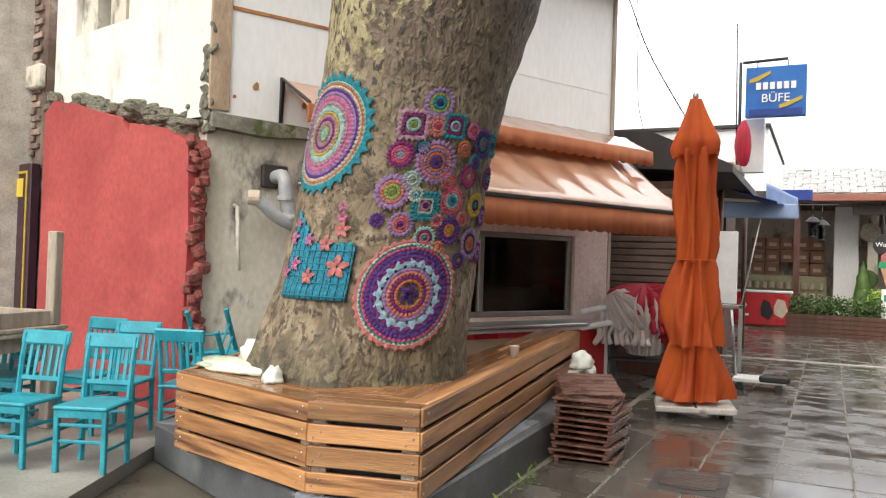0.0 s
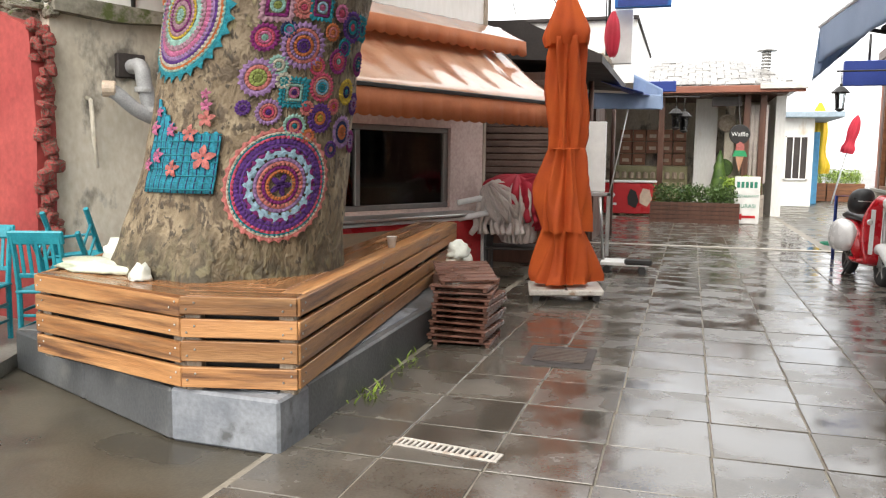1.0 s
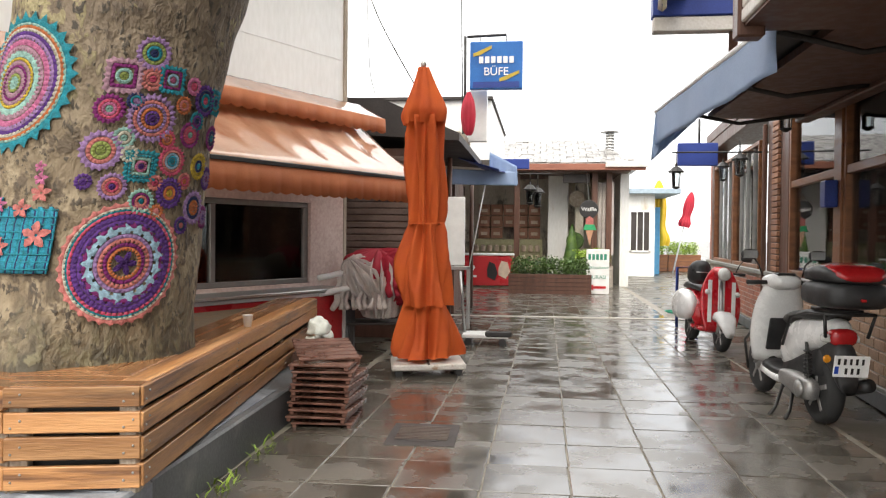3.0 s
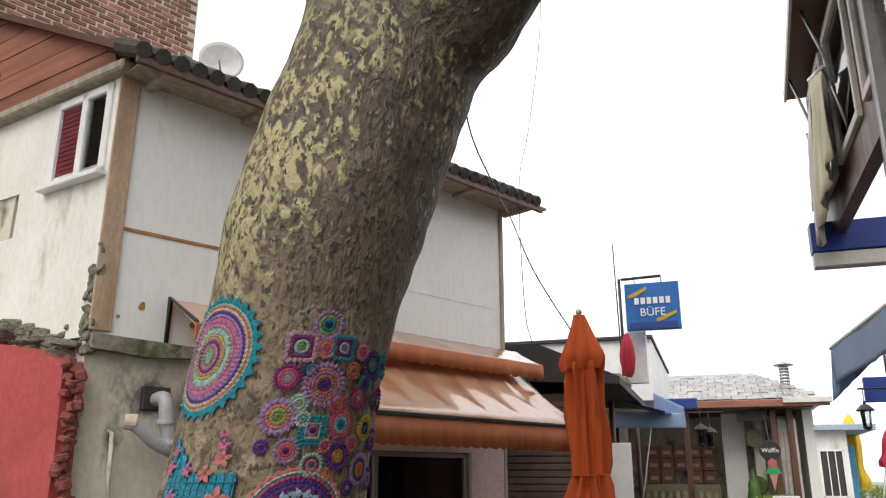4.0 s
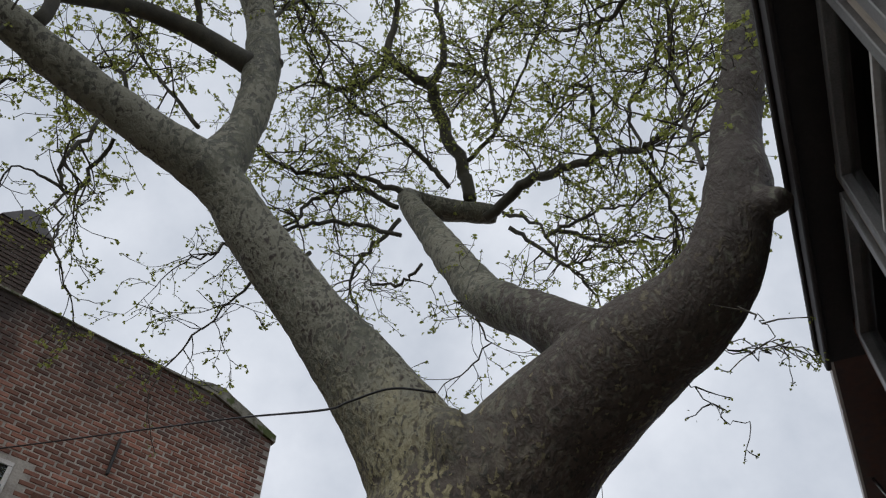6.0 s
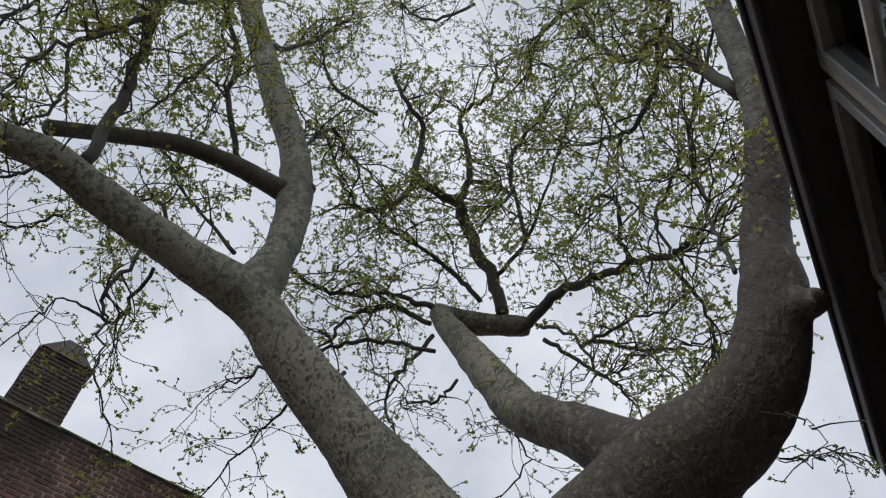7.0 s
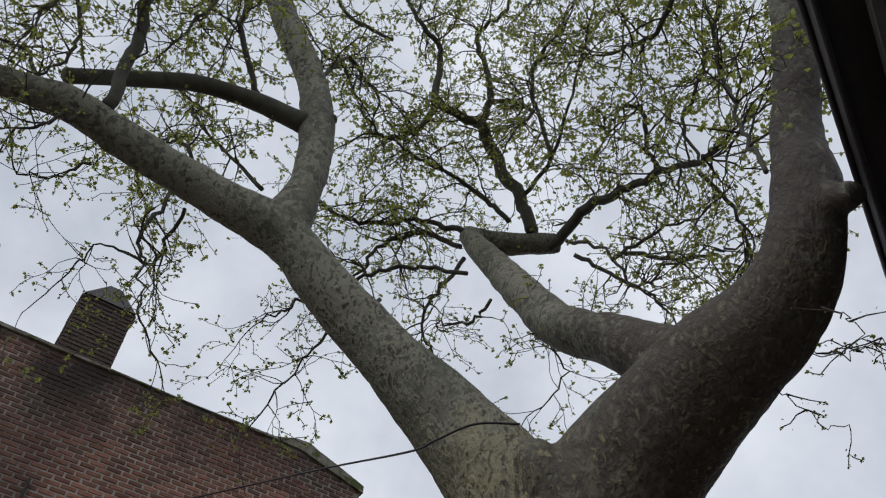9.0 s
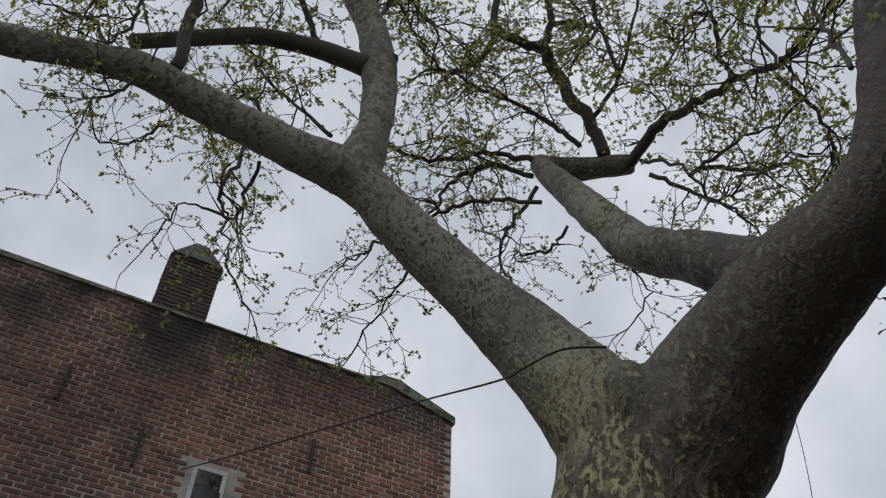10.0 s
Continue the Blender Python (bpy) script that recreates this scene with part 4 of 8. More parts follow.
    part("pane", solid((2.71, 3.05, 0.05, 0.058, 0.9, 1.72)), M_glass, kw)
    part("room", solid((2.2, 5.1, 1.6, 1.65, 0, 2.5)), M_kerb, kw, "dark kiosk interior")
    part("shelf", solid((2.7, 4.4, 0.9, 1.3, 0.95, 1.0), (2.7, 4.4, 1.1, 1.3, 1.3, 1.33), bevel=0.005), M_grey_wood, kw)
    # counter under the window
    part("counter_top", solid((1.95, 4.72, -0.5, 0.0, 0.76, 0.80), bevel=0.01), M_steel, h, "metal counter shelf")
    part("counter_front", solid((1.95, 4.58, -0.45, -0.4, 0.02, 0.72), bevel=0.008), M_red_panel, h, "glossy red counter panel")
    part("counter_frame", solid((4.58, 4.63, -0.46, -0.39, 0.0, 0.76), (1.95, 4.58, -0.46, -0.39, 0.72, 0.76), bevel=0.006), M_white, h, "white edge of the counter")
    part("counter_end", solid((4.63, 4.78, -0.48, -0.02, 0.0, 0.74), bevel=0.01), M_kerb, h, "grey rendered pier")
    return h


M_clay = surface("clay_flue", (0.36, 0.13, 0.07), (0.48, 0.20, 0.11), 5, 0.8, 0.3, 40, stain=(0.16, 0.08, 0.05))
M_alu = paint("aluminium_frame", (0.22, 0.21, 0.20), 0.4, 0.6)
M_shutter = paint("dark_red_shutter", (0.14, 0.012, 0.022), 0.45)
white_house()


def red_wall():
    w = thing("wall_red", GABLE, "free-standing red painted wall with a broken edge", "wall", kind="structure")
    part("face", panel([(-2.82, 0.08), (-0.02, 0.08), (-0.04, 0.8), (0.0, 1.6), (-0.05, 2.36), (-0.5, 2.52), (-1.02, 2.6), (-1.04, 2.52), (-1.2, 2.66), (-2.1, 2.88), (-2.6, 2.97), (-2.8, 2.86)], -0.16, 0.0), M_red_plaster, w)
    rnd = random.Random(11)
    stone = solid((-0.5, 0.5, -0.5, 0.5, -0.5, 0.5), bevel=0.18)
    me = bpy.data.meshes.new("stone")
    stone.to_mesh(me)
    stone.free()
    for k in range(70):
        z = 0.1 + 2.3 * k / 70
        s = linked("stone", me, M_rubble, w)
        s.matrix_basis = pose(rnd.uniform(-0.04, 0.06), -0.08 + rnd.uniform(-0.06, 0.06), z, rnd.uniform(-20, 20), rnd.uniform(-20, 20), rnd.uniform(0, 90)) @ Matrix.Diagonal((rnd.uniform(0.05, 0.1), rnd.uniform(0.08, 0.16), rnd.uniform(0.04, 0.1), 1))
    moss = me.copy()
    moss.materials.clear()
    for k in range(75):
        x = -2.9 * rnd.random()
        top = 2.36 + 0.2 * min(1, -x) + 0.15 * max(0, -x - 1)
        s = linked("stone", moss, M_moss, w)
        s.matrix_basis = pose(x, 0.02 + rnd.uniform(-0.1, 0.12), top + rnd.uniform(0.05, 0.22), rnd.uniform(-20, 20), rnd.uniform(-20, 20), rnd.uniform(0, 90)) @ Matrix.Diagonal((rnd.uniform(0.08, 0.3), rnd.uniform(0.1, 0.2), rnd.uniform(0.04, 0.12), 1))


red_wall()


# ---- the tall brick building behind ----
BRICK = axes((-6.77, 8.8, 0), (0.40, 0.917))


def brick_shape(w, h, d):
    bm = solid((0, w, -d, 0, 0, h), bevel=0.006)
    me = bpy.data.meshes.new("brick")
    bm.to_mesh(me)
    bm.free()
    return me


def lay(bricks, name, mesh, material, rest_material, parent, keep):
    """Bricks nearest the alley as single parts, the others joined."""
    verts0 = [v.co.copy() for v in mesh.vertices]
    faces0 = [tuple(p.vertices) for p in mesh.polygons]
    verts, faces = [], []
    chosen = set(id(b) for b in sorted(bricks, key=lambda b: b[3])[:keep])
    for b in bricks:
        x, y, z, _, s = b
        if id(b) in chosen:
            ob = linked(name, mesh, material, parent)
            ob.location, ob.scale = (x, y, z), (s, 1, 1)
        else:
            o = len(verts)
            verts += [(v.x * s + x, v.y + y, v.z + z) for v in verts0]
            faces += [tuple(i + o for i in f) for f in faces0]
    if verts:
        tagged(linked(name + "work", mesh_of(name + "work", verts, faces), rest_material, parent), kind="stuff")


def brick_building():
    b = thing("brick_building", BRICK, "tall old red brick building with a chimney", "building")

    def top(x):
        if x > -1.15:
            return 9.47 - (x + 1.15) * 0.30
        return 9.38 + 0.04 * math.sin(x * 2.2)
    part("core", panel([(-10.5, 0), (0.0, 0), (0.0, 9.03), (-1.1, 9.36), (-10.5, 9.3)], 0.0, 4.0), M_old_mortar, b, "pale mortar behind the bricks")
    part("coping", panel([(-10.5, 9.36), (-8.0, 9.39), (-5.2, 9.35), (-2.9, 9.33), (-1.6, 9.37), (-1.25, 9.49), (-1.0, 9.51), (-0.85, 9.44), (-0.4, 9.29), (0.04, 9.13), (0.04, 9.0), (-1.15, 9.33), (-10.5, 9.27)], -0.05, 0.4), M_moss, b, "crumbling mossy wall top")
    rnd = random.Random(21)
    mesh = brick_shape(0.194, 0.056, 0.02)
    bricks = []
    for row in range(66):
        z = 4.45 + row * 0.0755
        off = 0.11 if row % 2 else 0.0
        for k in range(48):
            x = -10.4 + off + k * 0.217
            if -4.02 < x < -3.33 and 6.38 < z < 7.12:
                continue
            if x > -0.19 or z + 0.07 > top(x + 0.1) - 0.05 or z + 0.07 > top(x + 0.2) - 0.05:
                continue
            bricks.append((x, rnd.uniform(0.004, 0.014), z + rnd.uniform(-0.004, 0.004), abs(x + 1.5) + abs(z - 7.6), rnd.uniform(0.93, 1.03)))
    lay(bricks, "brick", mesh, M_brick, M_brick_i, b, 300)
    w = part("window", solid((-3.83, -3.37, -0.02, 0.0, 6.45, 6.51), (-3.83, -3.37, -0.02, 0.0, 7.02, 7.08), (-3.83, -3.77, -0.02, 0.0, 6.51, 7.02), (-3.43, -3.37, -0.02, 0.0, 6.51, 7.02), bevel=0.006), M_siding, b, "small off-white window")
    part("pane", solid((-3.77, -3.43, -0.012, -0.006, 6.51, 7.02)), M_glass, w)
    part("backing", solid((-3.77, -3.43, -0.004, -0.001, 6.51, 7.02)), M_dark, w)
    for k in range(2, 10):
        part("anchor_bar", solid((-k * 1.15, -k * 1.15 + 0.035, -0.06, 0.02, 6.2 + (k % 3) * 0.6, 6.75 + (k % 3) * 0.6), bevel=0.005), M_black, b, "rusted iron wall anchor")
    ch = part("chimney", solid((-5.06, -4.26, 0.02, 0.72, 9.2, 10.52)), M_soot_mortar, b, "sooty brick chimney")
    course = brick_shape(0.19, 0.056, 0.02)
    for face, width in ((pose(-5.06, 0.02, 0), 0.80), (pose(-5.06, 0.72, 0, 0, 0, -90), 0.70)):
        for row in range(15):
            z, x = 9.37 + row * 0.0755, (-0.1 if row % 2 else 0.0)
            while x < width - 0.02:
                x0, x1 = max(0.0, x), min(width, x + 0.19)
                if x1 - x0 > 0.05:
                    linked("brick", course, M_soot, ch).matrix_basis = face @ pose(x0, rnd.uniform(-0.004, 0.004), z) @ Matrix.Diagonal(((x1 - x0) / 0.19, 1, 1, 1))
                x += 0.2
    part("band", solid((-5.09, -4.23, -0.01, 0.75, 10.42, 10.50), bevel=0.02), M_soot, ch)
    bm = bmesh.new()
    bmesh.ops.create_cone(bm, cap_ends=True, segments=4, radius1=0.57, radius2=0.14, depth=0.62, matrix=Matrix.Translation((-4.66, 0.37, 10.80)) @ Matrix.Rotation(radians(45), 4, "Z"))
    part("cap", bm, M_dark, ch, "dark hipped chimney cap")
    return b


brick_building()


def left_house():
    """The dark brick house on the other side of the red wall."""
    h = thing("dark_brick_house", GABLE, "sooty old brick house with patches of whitewash", "house")
    part("core", solid((-7.5, -2.99, -0.08, 3.0, 0, 5.0)), M_dark_brick, h)
    part("upper_core", solid((-7.5, -3.17, -0.08, 3.0, 5.0, 6.74)), M_dark_brick, h)
    rnd = random.Random(5)
    mesh = brick_shape(0.205, 0.062, 0.03)
    bricks = []
    for row in range(88):
        z = 0.1 + row * 0.0755
        for k in range(21):
            x = -7.2 + (0.11 if row % 2 else 0) + k * 0.217
            if x > -3.2 or (x > -3.38 and z > 5.0):
                continue
            if -6.4 < x < -3.0 and z < 2.42:
                continue
            bricks.append((x, -0.08 + rnd.uniform(-0.008, 0.012), z, -x + abs(z - 3.4) * 0.6, rnd.uniform(0.92, 1.03)))
    lay(bricks, "brick", mesh, M_dark_brick, M_dark_brick, h, 200)
    part("string_course", solid((-7.3, -2.99, -0.17, -0.08, 3.16, 3.42), bevel=0.02), M_old_plaster, h, "pale stone band")
    w = part("window", solid((-4.75, -3.95, -0.14, -0.05, 6.0, 6.1), (-4.75, -3.95, -0.14, -0.05, 6.8, 6.9), (-4.75, -4.65, -0.14, -0.05, 6.0, 6.9), (-4.05, -3.95, -0.14, -0.05, 6.0, 6.9), bevel=0.01), M_white, h, "small white window")
    part("pane", solid((-4.65, -4.05, -0.12, -0.115, 6.1, 6.8)), M_glass, w)
    # shop board with a yellow stripe
    s = part("shop_board", solid((-6.3, -3.0, -0.2, -0.1, 0.1, 2.34), bevel=0.01), M_board_dark, h, "dark shop board with yellow lines")
    part("stripe", solid((-6.2, -3.17, -0.215, -0.2, 1.98, 2.18), bevel=0.004), M_yellow, s, "yellow band")
    part("line", solid((-3.1, -3.07, -0.212, -0.2, 0.5, 2.26), (-6.2, -3.1, -0.212, -0.2, 2.23, 2.26), bevel=0.002), M_yellow_dull, s)


M_board_dark = paint("dark_plum_board", (0.045, 0.018, 0.028), 0.35)
M_yellow = paint("yellow_paint", (0.72, 0.52, 0.06), 0.45)
M_yellow_dull = paint("dull_gold_line", (0.45, 0.33, 0.04), 0.45)
left_house()


# ---- timber planter bench round the tree ----
def planter():
    p = thing("planter_bench", Matrix(), "timber planter bench of oiled pine boards round the tree", "planter")
    a, b, c, d = Vector((-3.55, 3.88, 0)), Vector((-2.36, 3.55, 0)), Vector((-1.80, 3.68, 0)), Vector((-2.42, 8.5, 0))
    e = Vector((-4.05, 5.25, 0))
    levels = [(0.285, 0.385), (0.405, 0.505), (0.525, 0.615), (0.64, 0.728)]
    rnd = random.Random(3)
    bm = bmesh.new()
    bmesh.ops.create_uvsphere(bm, u_segments=6, v_segments=4, radius=0.006)
    screw = bpy.data.meshes.new("screw")
    bm.to_mesh(screw)
    bm.free()
    for q, (s, t) in enumerate(((a, b), (b, c), (c, d), (e, a))):
        u = (t - s)
        m = axes(s, (u.x, u.y))
        for k, (z0, z1) in enumerate(levels):
            drop = rnd.uniform(-0.008, 0.006)
            ob = part("board", solid((0.0, u.length, -0.012, 0.022, z0 + drop, z1 + drop), bevel=0.004), M_plank, p)
            ob.matrix_basis = m @ pose(0, 0, 0, 0, rnd.uniform(-0.25, 0.25), 0)
        ends = (0.05, u.length - 0.05) if q != 2 else (0.05, 1.6, 3.2, u.length - 0.05)
        for x in ends:
            ob = part("post", solid((x - 0.04, x + 0.04, 0.024, 0.1, 0.25, 0.7), bevel=0.005), M_grey_wood, p)
            ob.matrix_basis = m
        if q < 3:
            for x in ends:
                for z0, z1 in levels:
                    for dx in (-0.02, 0.02):
                        linked("screw", screw, M_steel, p).matrix_basis = m @ pose(x + dx, -0.013, (z0 + z1) / 2 + dx * 0.8)
    # black block behind the slits between the boards
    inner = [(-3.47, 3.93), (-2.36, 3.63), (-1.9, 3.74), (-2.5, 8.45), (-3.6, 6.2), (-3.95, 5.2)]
    part("liner", ngon_prism(inner, 0.24, 0.66), M_black, p, "black block behind the slits")
    # top boards: front, right side, left
    for k in range(3):
        ob = part("top_board", solid((0.0, 1.26, 0.005 + k * 0.135, 0.13 + k * 0.135, 0.71, 0.732), bevel=0.003), M_plank_wet, p)
        ob.matrix_basis = axes(a, (b.x - a.x, b.y - a.y))
    for k in range(4):
        ob = part("top_board", solid((0.02 - k * 0.06, 0.568 - k * 0.018, 0.005 + k * 0.135, 0.13 + k * 0.135, 0.712, 0.734), bevel=0.003), M_plank_wet, p)
        ob.matrix_basis = axes(b, (c.x - b.x, c.y - b.y))
    for k in range(3):
        ob = part("top_board", solid((0.12 + k * 0.1, 4.85, 0.005 + k * 0.135, 0.13 + k * 0.135, 0.714, 0.736), bevel=0.003), M_plank if k == 0 else M_plank_wet, p)
        ob.matrix_basis = axes(c, (d.x - c.x, d.y - c.y))
    part("soil", ngon_prism(inner, 0.66, 0.69), M_soil, p, "wet dark soil and leaf litter")
    return p


M_soil = surface("wet_soil", (0.05, 0.035, 0.022), (0.14, 0.09, 0.05), 9, 0.6, 0.8, 40)
planter()


def planter_kerb():
    k = thing("planter_kerb", Matrix(), "low grey concrete kerb under the timber planter", "kerb")
    a, b, c, d, e = Vector((-4.22, 4.36, 0)), Vector((-2.45, 3.57, 0)), Vector((-1.835, 3.55, 0)), Vector((-1.97, 8.3, 0)), Vector((-4.35, 5.2, 0))
    for s, t, mat, lab in ((b, c, M_kerb_white, "whitewashed kerb stone"), (c, d, M_kerb, ""), (e, a, M_kerb, "")):
        u = t - s
        ob = part("kerb_stone", solid((0.305 if s is c else 0, u.length, 0.0, 0.3, -0.01, 0.262), bevel=0.014), mat, k, lab)
        ob.matrix_basis = axes(s, (u.x, u.y))
    u = b - a
    for x0, x1 in ((0, 0.98), (0.99, u.length - 0.004)):
        ob = part("kerb_stone", solid((x0, x1, 0.0, 0.3, -0.01, 0.255), bevel=0.014), M_kerb, k)
        ob.matrix_basis = axes(a, (u.x, u.y))
    u = d - c
    ob = part("wash_edge", solid((0.1, 2.4, 0.06, 0.26, 0.262, 0.268), bevel=0.002), M_kerb_white, k, "white edge of the kerb")
    ob.matrix_basis = axes(c, (u.x, u.y))


planter_kerb()


# ---- crochet work pinned to the trunk ----
def yarn(name, c):
    return surface("yarn_" + name, tuple(v * 0.5 for v in c), tuple(min(1, v * 0.85) for v in c), 40, 0.9, 0.6, 260)


YARN = {k: yarn(k, c) for k, c in {
    "purple": (0.11, 0.035, 0.22), "plum": (0.22, 0.02, 0.15), "teal": (0.01, 0.24, 0.30), "turquoise": (0.02, 0.30, 0.42), "pink": (0.56, 0.16, 0.30),
    "rose": (0.62, 0.09, 0.17), "orange": (0.58, 0.17, 0.06), "coral": (0.62, 0.20, 0.18), "yellow": (0.60, 0.42, 0.05), "cream": (0.58, 0.54, 0.44),
    "sky": (0.32, 0.50, 0.62), "lilac": (0.34, 0.20, 0.40), "green": (0.30, 0.36, 0.10), "mint": (0.30, 0.52, 0.45), "navy": (0.025, 0.035, 0.12), "mauve": (0.42, 0.24, 0.30)}.items()}


def trunk_at(z):
    t = np.array(TRUNK)
    return [float(np.interp(z, t[:, 2], t[:, k])) for k in (0, 1, 3)]


def on_bark(theta, z, a, b, lift):
    """A place on the bark: a metres round, b metres up from the mark at theta degrees and height z."""
    x, y, r = trunk_at(z + b)
    t = radians(theta) + a / r
    rr = r + lift
    return (x + rr * math.cos(t), y + rr * math.sin(t), z + b)


def ring_mesh(name, theta, z, r0, r1, stitches, tall, wavy=0.0, star=0, squash=1.0, lift=0.03, square=False, lace=False):
    """A crocheted round: strands from r0 to r1, each a rounded stitch."""
    verts, faces = [], []
    n = stitches
    for i in range(n):
        for k, (f, h) in enumerate(((0.14, 0.0), (0.5, 1.0), (0.86, 0.0))):
            ang = 2 * math.pi * (i + f) / n
            grow = 1.0
            if star:
                grow = 0.38 + 0.62 * abs(math.cos(star * ang / 2)) ** 1.5
            if square:
                grow = min(1.0 / max(abs(math.cos(ang)), abs(math.sin(ang)), 0.72), 1.32)
            for j, s in enumerate((0.0, 0.5, 1.0)):
                ro = r1 * (1 + (wavy * (1 - abs(2 * f - 1)) if s == 1.0 else 0))
                r = (r0 + (ro - r0) * s) * grow
                hh = lift + tall * (0.35 + 0.65 * h) * (1 - abs(2 * s - 1) * 0.55)
                verts.append(on_bark(theta, z, r * math.cos(ang), r * math.sin(ang) * squash, hh))
        o = i * 9
        for k in range(2):
            for j in range(2):
                a = o + k * 3 + j
                faces.append((a, a + 1, a + 4, a + 3))
        nx = ((i + 1) % n) * 9
        for j in ((1,) if lace else (0, 1)):
            a, b = o + 6 + j, nx + j
            faces.append((a, a + 1, b + 1, b))
    return mesh_of(name, verts, faces)


def motif(theta, z, dia, rounds, label, star=0, squash=1.0, square=False, group="crochet motifs on the trunk"):
    """One crocheted motif: rounds are (outer share of the radius, colour, stitches, waviness)."""
    x, y, r = trunk_at(z)
    m = thing("crochet_motif", Matrix(), label, "crochet", group)
    inner, R = 0.0, dia / 2
    for k, (share, colour, n, wavy) in enumerate(rounds):
        ob = linked("round", ring_mesh("round", theta, z, (inner + (0.16 if k and colour != "net" else 0.0) * (share - inner)) * R, share * R, n, 0.014, wavy, star if k == 0 else 0, squash, 0.014 + 0.002 * (k % 2), square and k > 1, k % 2 == 1 and len(rounds) > 4), YARN[colour], m, "", True)
        inner = share * 0.985
    return m


def big_mandala(theta, z, dia, plan, label, squash, star):
    return motif(theta, z, dia, plan, label, star, squash, group="crochet mandalas on the trunk")


big_mandala(-112, 2.16, 0.62, [(0.10, "mint", 10, 0.2), (0.15, "green", 14, 0), (0.24, "mauve", 20, 0), (0.29, "plum", 26, 0), (0.36, "mauve", 28, 0), (0.41, "yellow", 34, 0), (0.50, "mint", 24, 0.1), (0.60, "mauve", 46, 0), (0.70, "pink", 52, 0),
                               (0.77, "lilac", 56, 0), (0.83, "purple", 60, 0), (0.88, "cream", 64, 0), (0.93, "orange", 64, 0), (0.965, "mint", 64, 0), (1.0, "teal", 30, 0.16)], "large round crochet mandala in pink, purple, cream and teal", 1.02, 0)
big_mandala(-43, 1.25, 0.585, [(0.21, "purple", 30, 0), (0.28, "orange", 26, 0), (0.35, "plum", 30, 0), (0.43, "coral", 30, 0), (0.50, "lilac", 36, 0), (0.60, "sky", 17, 0.14), (0.66, "plum", 24, 0.05), (0.74, "purple", 30, 0), (0.84, "purple", 60, 0), (0.89, "rose", 56, 0),
                                (0.925, "teal", 64, 0), (0.96, "cream", 64, 0), (1.0, "coral", 36, 0.06)], "large round crochet mandala in purple, sky blue and rose", 1.03, 5)
SMALL = [
    (-43.4, 2.33, 0.155, "navy teal green lilac"), (-55.9, 2.2, 0.16, "green mint plum mauve"), (-42.2, 2.2, 0.11, "rose coral coral"), (-31.7, 2.21, 0.13, "pink sky plum teal"),
    (-7.2, 2.14, 0.16, "rose teal navy purple"), (-60.2, 2.03, 0.135, "mint pink rose plum"), (-39.6, 2.0, 0.225, "purple purple orange lilac coral lilac"), (-61.0, 1.82, 0.18, "green green coral lilac"),
    (-51.5, 1.89, 0.10, "mint cream mint"), (-41.4, 1.75, 0.15, "purple pink mint teal teal"), (-25.1, 1.79, 0.145, "teal turquoise sky coral rose"), (-4.8, 1.78, 0.135, "turquoise navy yellow yellow"),
    (-15.8, 1.94, 0.13, "mint rose rose plum"), (-53.5, 1.64, 0.125, "purple rose coral lilac"), (-24.0, 1.62, 0.15, "yellow orange purple purple"), (-39.1, 1.57, 0.12, "teal coral plum mint"),
    (-4.7, 1.55, 0.17, "orange orange navy lilac"), (-66.6, 1.66, 0.075, "purple purple"), (-22.8, 2.09, 0.09, "orange coral orange"), (-48.0, 1.81, 0.08, "mint cream"), (-12.0, 2.02, 0.10, "navy purple teal"),
    (6.0, 1.95, 0.13, "teal navy plum"), (7.0, 1.72, 0.12, "plum lilac purple"), (-30.0, 1.90, 0.09, "coral orange rose"), (-33.0, 1.67, 0.075, "rose coral"), (-15.0, 1.69, 0.085, "orange rose coral"),
    (8.0, 1.5, 0.12, "purple lilac plum"), (-48.5, 2.08, 0.085, "lilac teal navy"), (-30.5, 1.52, 0.07, "coral orange"), (-18.0, 2.2, 0.09, "rose pink"), (5.0, 2.15, 0.13, "navy teal teal"), (-14.0, 1.45, 0.09, "coral navy purple")]
for theta, z, dia, colours in SMALL:
    names = colours.split()
    rounds = [((k + 1) / len(names), c, 8 + 5 * k if k < len(names) - 1 else 10 + 3 * k, 0.18 if k == len(names) - 1 else 0.0) for k, c in enumerate(names)]
    sq = names[-1] in ("teal", "mauve") and dia > 0.12
    motif(theta, z, dia, rounds, f"small {'square' if sq else 'round'} crochet motif in {names[-1]} and {names[0]} yarn", 0, 1.0, sq)


